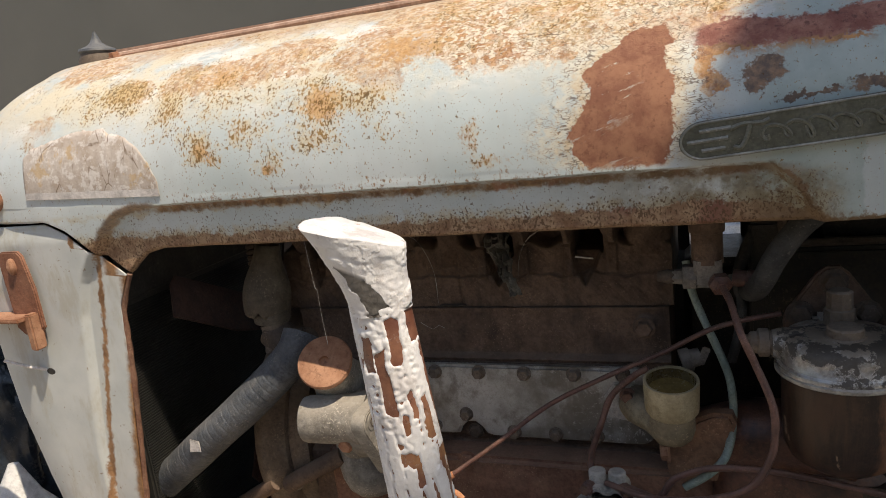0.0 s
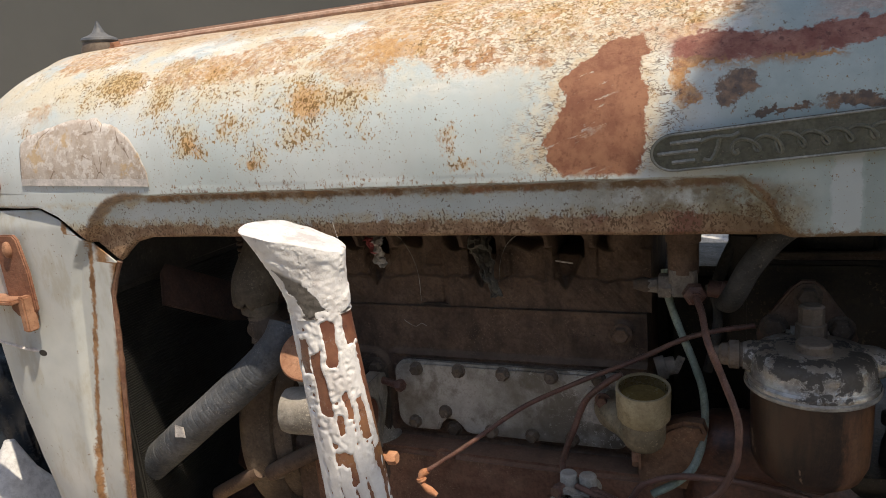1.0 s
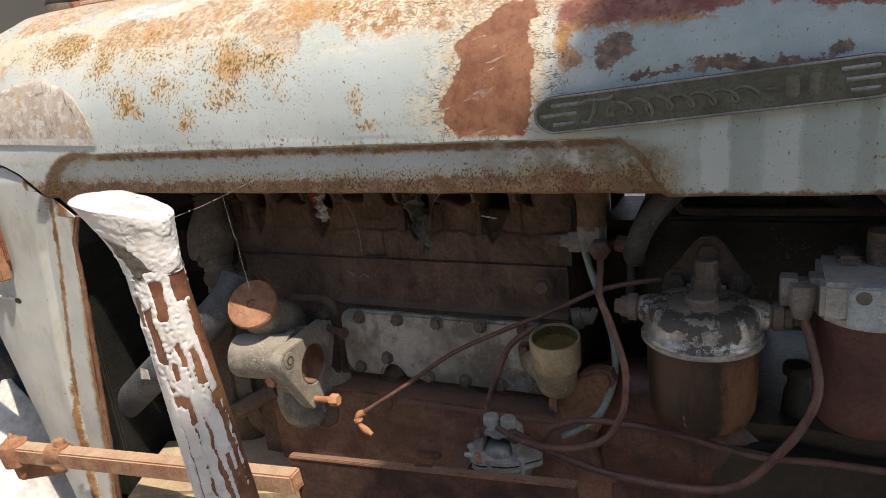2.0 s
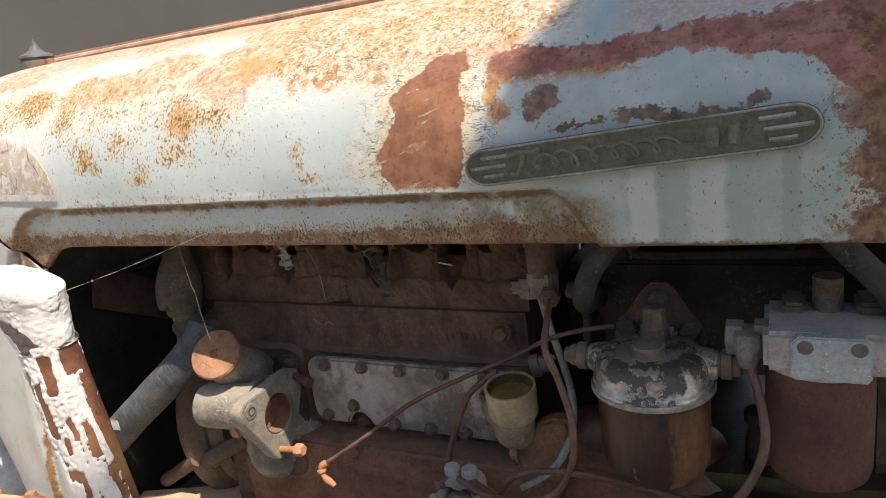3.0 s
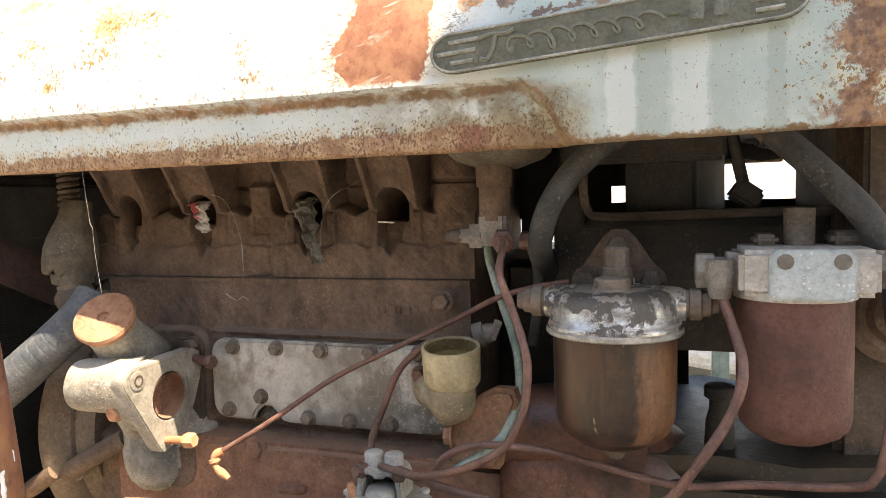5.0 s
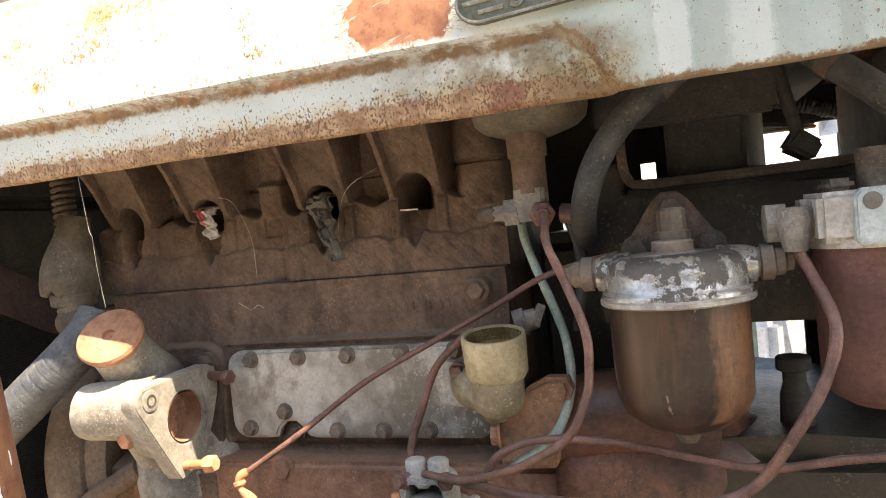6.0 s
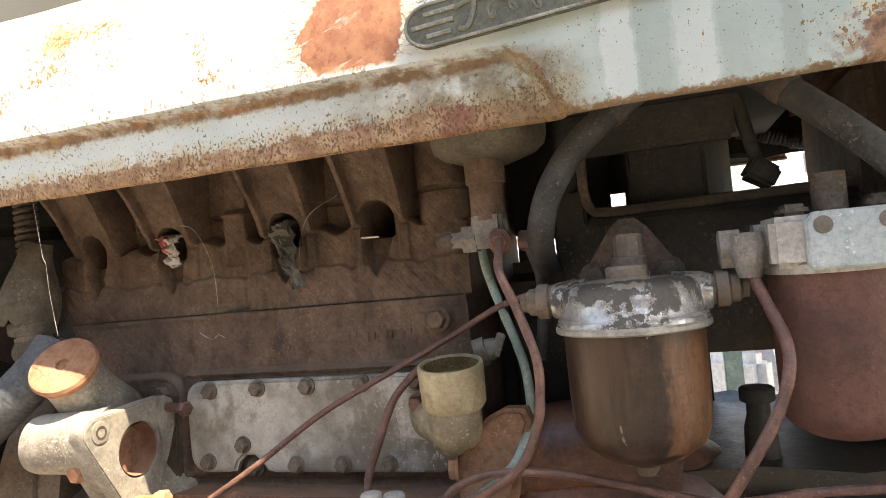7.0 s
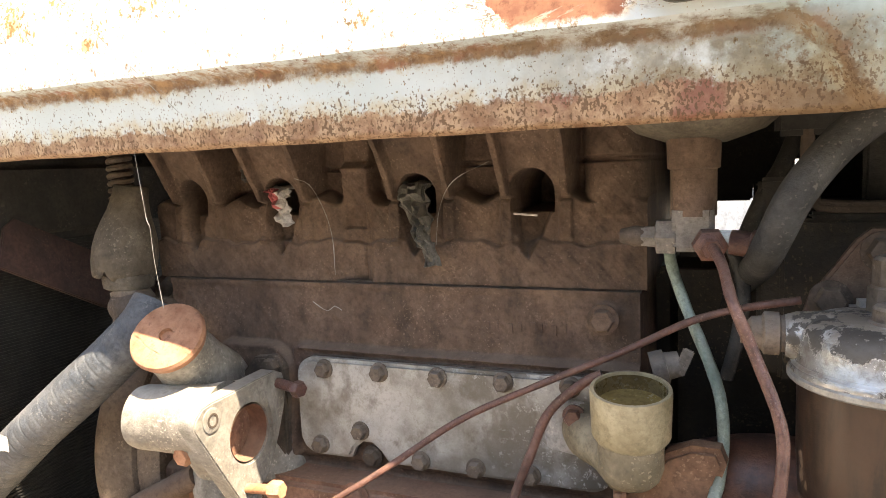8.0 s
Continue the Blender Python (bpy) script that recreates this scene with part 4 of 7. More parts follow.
def build_hood():
    hood = thing("tractor_hood", (-0.25, MID, 0.985), "pale blue tractor hood with rust-eaten paint over the engine", "tractor hood")
    xs = np.concatenate([np.linspace(-1.0, -0.70, 40)[:-1], np.linspace(-0.70, -0.54, 50)[:-1], np.linspace(-0.54, 0.03, 90)[:-1], np.linspace(0.03, 0.10, 26)[:-1], np.linspace(0.10, 0.292, 40)])
    verts, cols = [], []
    for x in xs:
        ys, zs = hood_rows(float(x))
        # dents and sag
        ys = ys + 0.0004 * np.sin(x * 31 + zs * 40) * (zs > 1.04) + 0.0002 * np.sin(x * 83 + zs * 20)
        row = list(zip(ys, zs))
        far = [(2 * MID - a, b) for a, b in row[::-1][1:]]
        cols.append(len(row) + len(far))
        verts += [Vector((x, a, b + 0.0003 * math.sin(x * 60))) for a, b in row + far]
    n = cols[0]
    faces = [[i * n + k, (i + 1) * n + k, (i + 1) * n + k + 1, i * n + k + 1] for i in range(len(xs) - 1) for k in range(n - 1)]
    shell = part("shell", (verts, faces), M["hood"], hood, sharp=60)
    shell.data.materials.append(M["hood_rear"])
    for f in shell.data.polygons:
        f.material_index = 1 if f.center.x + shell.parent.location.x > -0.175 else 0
    m = shell.modifiers.new("thickness", "SOLIDIFY")
    m.thickness, m.offset = 0.0018, -1
    # added plate that keeps daylight from showing through the open nose
    part("nose_light_stop", box((-0.905, 0.620, 0.94), (-0.895, 1.080, 1.15), 0.002), M["fan"], hood, "dark panel added inside the nose to stop light")
    # raised strip along the top
    strip = []
    for yy, r in ((0.778, 0.0045), (0.800, 0.0035)):
        strip.append(tube([(-0.755, yy, 1.2165), (-0.4, yy, 1.2185), (0.0, yy, 1.2195), (0.29, yy, 1.2205)], r, 8, 0.03))
    bar = box((-0.76, 0.780, 1.212), (0.29, 0.86, 1.2255), 0.003)
    part("ridge_strip", joined(bar, *strip), M["rust_pink"], hood, "rusty raised strip along the hood's top")
    for xx in (-0.742, 0.07):
        part("bolt", hex_bolt((xx, 0.765, 1.2135), (0, -0.2, 1), 0.006, 0.007), M["cream"] if xx > 0 else M["rust"], hood)
    return hood


HOOD = build_hood()


def build_badge(hood):
    """Long rounded plate with a raised rim, three bars at each end and a raised scroll."""
    a, b = Vector((-0.0195, 0.5795, 1.0525)), Vector((0.2385, 0.5795, 1.0715))
    u = (b - a).normalized()
    v = Vector((-u.z, 0, u.x))
    L, H = (b - a).length, 0.0305

    def outline(inset):
        pts, r = [], H / 2 - inset
        for cx, lo in ((L - H * 0.62, -90), (H * 0.62, 90)):
            for k in range(13):
                w = radians(lo + 15 * k)
                pts.append((cx + 0.62 * 2 * r * math.cos(w) * 1.0, r * math.sin(w)))
        return pts

    bd = part("badge", plate(outline(0), a, u, v, 0.0048, 0.001), M["badge"], hood, "dull olive cast metal badge with raised scroll")
    ring = outline(0.0013)
    ring = [(p + (p2 - p) * k / 12, q + (q2 - q) * k / 12) for (p, q), (p2, q2) in zip(ring, ring[1:] + ring[:1]) for k in range(12 if abs(p2 - p) > 0.02 else 1)]
    line = [a + u * p + v * q + Vector((0, -0.0050, 0)) for p, q in ring]
    part("rim", tube(line + [line[0], line[1]], 0.0011, 6, 0.004), M["badge_edge"], bd)
    for end, s in ((0.006, 1), (L - 0.006, -1)):
        for q in (-0.0075, 0.0, 0.0075):
            off = 0.010 - abs(q) * 0.55 if s > 0 else 0.010 - abs(q) * 0.55
            p0 = a + u * (end + s * (0.008 - off * 0.8 + abs(q) * 0.9)) + v * q + Vector((0, -0.0048, 0))
            p1 = a + u * (end + s * (0.030 + q * 0.35)) + v * q + Vector((0, -0.0048, 0))
            part("bar", tube([p0, (p0 + p1) / 2, p1], 0.0017, 6), M["badge_edge"], bd)
    # one flowing raised scroll of loops, a tall flourish first, then two upright blocks
    def on(p, q, out=0.0050):
        return a + u * p + v * q + Vector((0, -out, 0))

    part("flourish", joined(tube([on(0.038, 0.0060), on(0.047, 0.0085), on(0.060, 0.0075), on(0.066, 0.0095)], 0.0018, 6, 0.002), tube([on(0.052, 0.0075), on(0.049, -0.002), on(0.044, -0.0090), on(0.039, -0.0075)], 0.0019, 6, 0.002)), M["badge_relief"], bd)
    pts = []
    for k in range(150):
        w = 2 * math.pi * 7 * k / 149
        tall = 1.0 + 0.55 * math.exp(-((k / 149 - 0.33) / 0.07) ** 2)
        pts.append(on(0.058 + 0.106 * k / 149 + 0.0052 * math.cos(w), -0.0008 - 0.0052 * tall * math.sin(w + 0.35), 0.0048 + 0.0004 * math.cos(w)))
    part("scroll", tube(pts, 0.00155, 6, 0.002), M["badge_relief"], bd)
    part("bar", tube([a + u * 0.172 + Vector((0, -0.005, 0)), a + u * 0.179 + Vector((0, -0.005, 0))], 0.0014, 6), M["badge"], bd)
    for c in (0.186, 0.201):
        q = moved(box((-0.0045, -0.0015, -0.0075), (0.0045, 0.0015, 0.0075), 0.0012), Matrix.Translation(a + u * (c + 0.004) + Vector((0, -0.0052, 0))))
        part("block", q, M["badge_relief"], bd)
    return bd


build_badge(HOOD)


def build_sticker(hood):
    """What is left of a square sticker with a torn round corner, lying on the hood."""
    def on_hood(x, z, out):
        ys, zs = hood_rows(x)
        return Vector((x, float(np.interp(z, zs[2:], ys[2:])) - out, z))

    def sheet(lo, out):
        nx, nz = 90, 14
        verts, faces = [], []
        for i in range(nx):
            x = -0.741 + 0.196 * i / (nx - 1)
            z0 = 1.050 + (x + 0.742) / 0.2 * -0.007
            top = float(np.interp(x, [-0.742, -0.738, -0.73, -0.70, -0.66, -0.625, -0.598, -0.573, -0.556, -0.546, -0.543], [1.098, 1.101, 1.106, 1.113, 1.121, 1.119, 1.112, 1.099, 1.081, 1.060, 1.046])) + 0.0035 * noise.noise(Vector((x * 60, 0, 0))) + 0.002 * noise.noise(Vector((x * 210, 3, 0)))
            top = min(top, z0 + lo) if lo < 0.05 else top
            for j in range(nz):
                verts.append(on_hood(x, z0 + (top - z0) * j / (nz - 1), out + (0.00012 * math.sin(i * 1.1 + j * 0.7) if lo > 0.05 else 0)))
        for i in range(nx - 1):
            for j in range(nz - 1):
                faces.append([i * nz + j, (i + 1) * nz + j, (i + 1) * nz + j + 1, i * nz + j + 1])
        return verts, faces

    st = part("sticker", sheet(1.0, 0.0012), M["paper"], hood, "torn weathered paper sticker")
    part("edge", sheet(0.008, 0.0021), M["sticker"], st)
    for ob in (st,):
        m = ob.modifiers.new("thickness", "SOLIDIFY")
        m.thickness, m.offset = 0.0003, 0


build_sticker(HOOD)

capneck = part("filler_neck", lathe((-0.775, 0.77, 1.198), (0, 0, 1), [(0, 0.026), (0.016, 0.026), (0.024, 0.022), (0.027, 0.020)], 24), M["iron_light"], HOOD, "dusty radiator filler neck")
part("cap", lathe((-0.775, 0.77, 1.222), (0.05, 0, 1), [(0, 0.021), (0.004, 0.0245), (0.007, 0.023), (0.011, 0.013), (0.015, 0.008), (0.022, 0.0045), (0.030, 0.0012)], 24), M["hose"], capneck, "small pointed blue-grey cap")


# ---- front cowl beside the radiator ----
def build_cowl():
    cowl = thing("front_cowl", (-0.75, 0.62, 0.45), "pale grey sheet metal front cowl with rusty pressed line", "cowl")
    zi = np.array([0.40, 0.658, 0.753, 0.843, 0.915, 0.953, 0.986, 1.004, 1.0185])
    xi = np.array([-0.72, -0.686, -0.672, -0.659, -0.652, -0.631, -0.676, -0.699, -0.735])
    zc = np.array([0.40, 0.659, 0.723, 0.816, 0.904, 0.946, 0.988, 1.02])
    xc = np.array([-0.75, -0.734, -0.731, -0.718, -0.707, -0.694, -0.664, -0.64])
    zo = np.array([0.40, 0.627, 0.669, 0.763, 0.87, 1.02])
    xo = np.array([-0.82, -0.872, -0.885, -0.905, -0.915, -0.92])
    verts, faces = [], []
    rows, n = np.linspace(0.40, 1.0185, 200), 150
    for z in rows:
        a, c, o = (float(np.interp(z, p, q)) for p, q in ((zi, xi), (zc, xc), (zo, xo)))
        for k in range(n):
            x = a + (o - a) * (k / (n - 1)) ** 1.15
            y = 0.590 + 0.0085 * float(sstep(np.array(x), c - 0.004, c + 0.005))
            y += 3.2 * max(0.0, o + 0.10 - x) ** 2 * (1.0 + 1.5 * max(0, o + 0.04 - x) / 0.04)
            y += 0.010 * max(0.0, 1 - (x - o) / 0.02) ** 2 if x < o + 0.02 else 0
            y += 0.004 * float(sstep(np.array(z), 0.995, 1.018)) + 0.001 * math.sin(z * 23 + x * 9)
            verts.append(Vector((x, y, z)))
        # lip turned in at the opening
    m = len(rows)
    faces = [[j * n + k, (j + 1) * n + k, (j + 1) * n + k + 1, j * n + k + 1] for j in range(m - 1) for k in range(n - 1)]
    panel = part("panel", (verts, faces), M["cowl"], cowl, sharp=60)
    md = panel.modifiers.new("thickness", "SOLIDIFY")
    md.thickness, md.offset = 0.002, 1
    far = part("far_panel", ([Vector((v.x, 2 * MID - v.y, v.z)) for v in verts], [f[::-1] for f in faces]), M["cowl"], cowl, sharp=60)
    lip = [Vector((float(np.interp(z, zi, xi)) + 0.001, 0.601, z)) for z in np.linspace(0.42, 0.953, 24)]
    part("edge_bead", tube(lip, 0.0034, 8, 0.02, wob=0.35), M["rust_red"], cowl, "rusty rolled edge")
    # bracket with a rod through it
    br = part("bracket", plate([(-0.004, -0.004), (0.004, 0.002), (0.030, 0.002), (0.036, -0.004), (0.044, -0.045), (0.045, -0.094), (0.036, -0.104), (0.010, -0.104), (0.0, -0.095)], (-0.806, 0.583, 0.988), (1, 0, 0), (0, 0, 1), 0.0045), M["bracket"], cowl, "rust-red steel bracket")
    part("bolt", lathe((-0.786, 0.579, 0.972), (0, -1, 0), [(0, 0.006), (0.004, 0.006), (0.007, 0.003)], 12, squash=1.7), M["rust"], br)
    part("shelf", box((-0.93, 0.555, 0.906), (-0.772, 0.588, 0.911), 0.0015, jitter=0.001), M["rust"], br)
    part("clip", joined(box((-0.776, 0.566, 0.868), (-0.765, 0.582, 0.914), 0.002), lathe((-0.783, 0.588, 0.884), (0, -1, 0), [(0, 0.0105), (0.004, 0.0105), (0.0045, 0.007)], 20)), M["rust"], br)
    part("pin", tube([(-0.84, 0.575, 0.850), (-0.80, 0.583, 0.838), (-0.782, 0.592, 0.833)], 0.0022, 8), M["sticker"], cowl, "thin pale wire hooked into a hole")
    part("hole", lathe((-0.7795, 0.5890, 0.8320), (0, -1, 0), [(0, 0.0070), (0.0016, 0.0070), (0.0018, 0.0001)], 18, squash=0.62), M["black"], cowl, "small dark hole")
    part("hinge_eye", joined(lathe((-0.806, 0.592, 1.052), (0, -1, 0), [(0, 0.020), (0.010, 0.020), (0.013, 0.015), (0.013, 0.008), (0.004, 0.008)], 20, squash=0.75), hex_bolt((-0.806, 0.585, 1.050), (0, -1, 0.2), 0.006, 0.007)), M["rust"], cowl, "rusty hinge eye")
    return cowl


build_cowl()


# ---- painted post in front of the tractor ----
def post_paint(theta, v):
    """Cover of the white paint at an angle (degrees) and distance below the neck: above 0 white, below 0 bare brown."""
    f = float(np.interp(v, [0.0, 0.045, 0.075, 0.10, 0.15, 0.30], [0.60, 0.50, 0.30, -0.15, -0.55, -0.8]))
    if theta > -8:
        f -= 1.3 * min(1.0, (theta + 8) / 14) * float(np.interp(v, [0.0, 0.012, 0.03, 0.05], [0.9, 0.4, 0.8, 1.1]))
    # upright panels where the white has come away
    for t0, t1, v0, v1 in ((-62, -40, 0.004, 0.025), (-118, -98, 0.011, 0.027), (-94, -74, 0.019, 0.049), (-20, 40, -0.002, 0.018), (-66, -58, 0.050, 0.061), (-50, -38, 0.041, 0.053), (-24, -8, 0.046, 0.066), (-72, -50, 0.072, 0.088), (-150, -130, 0.02, 0.06)):
        f -= 1.7 * max(0.0, min(1.0, min(theta - t0, t1 - theta) / 4.0 + 0.5)) * max(0.0, min(1.0, min(v - v0, v1 - v) / 0.0022 + 0.5))
    # long runs and drops of paint
    for tc, w, v0, v1, lean in ((-96, 9, 0.06, 0.23, 0), (-74, 10, 0.08, 0.215, 40), (-50, 8, 0.06, 0.26, 60), (-40, 3, 0.02, 0.16, 150), (-12, 7, 0.018, 0.075, 250), (-18, 13, 0.085, 0.112, 0), (-8, 3, 0.10, 0.126, 0), (14, 6, 0.08, 0.145, 0), (22, 3, 0.155, 0.195, 0), (-30, 3, 0.145, 0.153, 0), (-22, 3.5, 0.168, 0.180, 0), (4, 3, 0.150, 0.156, 0), (-2, 4, 0.186, 0.204, 0), (-120, 8, 0.05, 0.17, 0), (-150, 10, 0.0, 0.2, 0), (170, 12, 0.0, 0.22, 0)):
        c = tc + lean * (v - v0)
        f += 1.7 * max(0.0, min(1.0, (w - abs(theta - c)) / 3.0 + 0.5)) * max(0.0, min(1.0, min((v - v0) / 0.004, (v1 - v) / 0.003) + 0.5))
    return f


def build_post():
    c0, c1 = Vector(POST_NECK), Vector(POST_LOW)
    d = (c1 - c0).normalized()
    foot = c0 + d * ((c0.z - 0.0) / -d.z)
    post = thing("painted_post", (foot.x, foot.y, 0.0), "leaning brown post with dripping white paint and slanted top", "post")
    line = [c0 + (foot - c0) * t for t in np.linspace(0, 1, 60)]
    part("shaft", tube([c0 - d * 0.004] + line, 0.0142, 40, 0.012, radius=lambda s: 1.0 + min(s, 0.18) * 1.35), M["post_brown"], post, "brown painted shaft")
    # thick paint that lies on the shaft and dips under it where it has gone
    n, m = 160, 500
    u = Vector((1, 0, 0))
    u = (u - d * u.dot(d)).normalized()
    w = u.cross(d)
    if w.y < 0:
        w = -w
    verts, faces = [], []
    for i in range(m):
        v = -0.003 + 0.30 * i / (m - 1)
        r = 0.0142 * (1.0 + min(max(v, 0) + 0.004, 0.18) * 1.35)
        for k in range(n):
            a = 2 * math.pi * k / n - math.pi
            way = u * math.cos(a) + w * math.sin(a)
            q = Vector((math.cos(a) * 0.016, math.sin(a) * 0.016, v))
            rough = noise.noise(Vector((q.x, q.y, q.z * 0.35)) * 210)
            fine = noise.noise(q * 420)
            f = post_paint(math.degrees(a) + 5 * noise.noise(q * 110), v + 0.0045 * noise.noise(q * 130 + Vector((0, 0, 4)))) + 0.85 * rough + 0.60 * fine - 0.95 * max(0.0, noise.noise(q * 330 + Vector((3, 0, 0))) - 0.25) - 0.55 * max(0.0, noise.noise(Vector((q.x, q.y, q.z * 0.3)) * 120 + Vector((0, 7, 0))))
            lift = max(-0.0007, min(0.00085, f * 0.0013)) + (0.00035 * max(0.0, noise.noise(q * 130 + Vector((5, 0, 0)))) + 0.0001 * fine if f > 0 else 0)
            verts.append(c0 + d * v + way * (r + lift))
    faces = [[(i + 1) * n + k, (i + 1) * n + (k + 1) % n, i * n + (k + 1) % n, i * n + k] for i in range(m - 1) for k in range(n)]
    part("paint_layer", (verts, faces), M["post_white"], post, "thick dripping white paint", sharp=80)
    # head: widens upwards and is cut off on a slant
    verts, faces = [], []
    n, m = 96, 60
    u = Vector((0.62, 0.78, 0)).normalized()
    for i in range(m):
        t = i / (m - 1)
        for k in range(n):
            a = 2 * math.pi * k / n
            ca, sa = math.cos(a), math.sin(a)
            flare = 0.0150 + (0.0150 * max(0, -ca) + 0.003 * max(0, ca)) * t ** 1.7
            side = 0.0150 + 0.0042 * t ** 1.3
            h = -0.001 + t * (0.038 - 0.007 * ca * t - 0.0045 * sa * t)
            p = c0 - d * h + u * (flare * ca) + d.cross(u) * (side * sa)
            away = (u * ca + d.cross(u) * sa)
            lump = 0.0009 * noise.noise(p * 90) + 0.0020 * max(0.0, min(0.30, 2.6 * (noise.noise(p * 95 + Vector((9, 0, 0))) - 0.22))) + 0.0004 * noise.noise(p * 420)
            verts.append(p + away * (lump * min(1.0, (1 - t) * 12 + 0.25)) - d * (0.0007 * noise.noise(p * 140) * t))
    for i in range(m - 1):
        for k in range(n):
            j = (k + 1) % n
            faces.append([i * n + k, i * n + j, (i + 1) * n + j, (i + 1) * n + k])
    ring = verts[-n:]
    c = sum(ring, Vector()) / n
    for step in (0.97, 0.6, 0.25):
        k0 = len(verts)
        verts += [c + (q - c) * step - d * (0.0006 + 0.0004 * noise.noise(q * 90 * step)) for q in ring]
        faces += [[k0 - n + k, k0 - n + (k + 1) % n, k0 + (k + 1) % n, k0 + k] for k in range(n)]
    faces.append([len(verts) - n + k for k in range(n)])
    part("head", (verts, faces), M["post_head"], post, "thick white paint over a flared slanted top", sharp=50)
    return post


POST_NECK, POST_LOW = (-0.1487, 0.2822, 1.0191), (-0.1439, 0.2854, 0.9391)
build_post()


# ---- engine ----
def head_depth(X, Z):
    """Cast cylinder head: four flared port saddles between thin ribs, arched ports that run out in a groove, pockets between."""
    Y = np.full_like(X, 0.7440)
    # dark pockets above, a flat plate between the middle pair, a turned boss at the rear end
    Y = Y + 0.034 * sstep(Z + 0.004 * np.sin(X * 140), 0.934, 0.946)
    plate_mid = sstep(0.0225 - np.abs(X + 0.2895), 0, 0.011)
    wall = 0.7500 + 0.006 * sstep(Z, 0.966, 0.972) - 0.0035 * np.exp(-((Z - 0.9645) / 0.0022) ** 2) + 0.003 * sstep(0.012 - np.abs(X + 0.2895), 0, 0.003) * sstep(0.012 - np.abs(Z - 0.922), 0, 0.003)
    Y = Y * (1 - plate_mid) + np.maximum(Y, wall) * plate_mid - np.maximum(Y - wall, 0) * plate_mid
    boss = np.sqrt(np.maximum(0.027 ** 2 - (X + 0.0595) ** 2, 0))
    Y = np.minimum(Y, 0.768 - boss * sstep(Z, 0.908, 0.922) + 0.005 * sstep(0.0028 - np.abs(Z - 0.9645), 0, 0.0015) - 0.003 * sstep(Z, 0.966, 0.968))
    bump = np.exp(-((X + 0.4115) / 0.013) ** 2) * sstep(Z, 0.898, 0.908) * sstep(0.940 - Z, 0, 0.010)
    Y = Y - 0.006 * bump
    flare = 0.028 * np.clip((Z - 0.928) / 0.060, 0, 1.6) ** 1.25
    for xl, xr, cx, r, top in ((-0.490, -0.431, -0.4645, 0.0148, 0.9605), (-0.388, -0.331, -0.3615, 0.0172, 0.9590), (-0.2505, -0.1915, -0.2240, 0.0168, 0.9590), (-0.1500, -0.0930, -0.1240, 0.0175, 0.9600)):
        mid, half = (xl + xr) / 2, (xr - xl) / 2
        dx = X - mid
        spread = half + 0.05 * np.maximum(Z - 0.945, 0)
        body = sstep(spread - np.abs(dx), -0.002, 0.002) * sstep(Z, 0.926, 0.936)
        Y = Y * (1 - body) + (0.7460 - 0.92 * flare) * body
        for side in (-1, 1):
            rib = sstep(0.0046 - np.abs(dx - side * (spread - 0.004)), 0, 0.0022) * sstep(Z, 0.9355, 0.9385)
            Y = np.minimum(Y, Y * (1 - rib) + (0.7395 - 1.14 * flare) * rib)
            foot = sstep(0.0068 - np.abs(dx - side * (half - 0.0045)), 0, 0.003) * sstep(Z, 0.8985 + 0.002 * side, 0.9035 + 0.002 * side) * sstep(0.9365 - Z, 0, 0.004)
            Y = Y - 0.0042 * foot
        # sloping lug under the port
        lug = sstep(half - 0.006 - np.abs(dx), 0, 0.012) * sstep(Z, 0.905, 0.915) * sstep(0.942 - Z, 0, 0.012)
        Y = Y - 0.0030 * lug
        u = X - cx
        zc = top - r
        hole = sstep(r - np.hypot(u, np.maximum(Z - zc, 0)), 0, 0.0022) * sstep(Z, 0.9235, 0.9275)
        Y = Y + (0.085 + 0.7 * flare) * hole
        # groove below: its left side straight, its right side closing to a point
        t = np.clip((0.9275 - Z) / 0.041, 0, 1)
        left, right = -r + 0.004 * t + 0.009 * t ** 3, r * (1 - t) ** 0.75 * 1.05 - 0.0035 * t
        groove = sstep(u - left, 0, 0.0018) * sstep(right - u, 0, 0.007) * sstep(0.928 - Z, 0, 0.002) * (t < 0.999)
        Y = Y + (0.020 - 0.012 * t) * groove
    # lower lip with an uneven upper edge
    wobble = 0.9015 + 0.0022 * np.sin(X * 95) + 0.0012 * np.sin(X * 260 + 1)
    groove_free = 0.0036 * sstep(wobble - Z, 0.0, 0.003)
    Y = Y - groove_free
    Y = Y + 0.0016 * sstep(0.0012 - np.abs(X + 0.2785), 0, 0.0008) * sstep(0.902 - Z, 0, 0.002)
    return Y + wavy(X, Z, 0.0007, 70, 1.0) + wavy(X, Z, 0.0005, 190, 2.0) + wavy(X, Z, 0.00022, 520, 5.0)


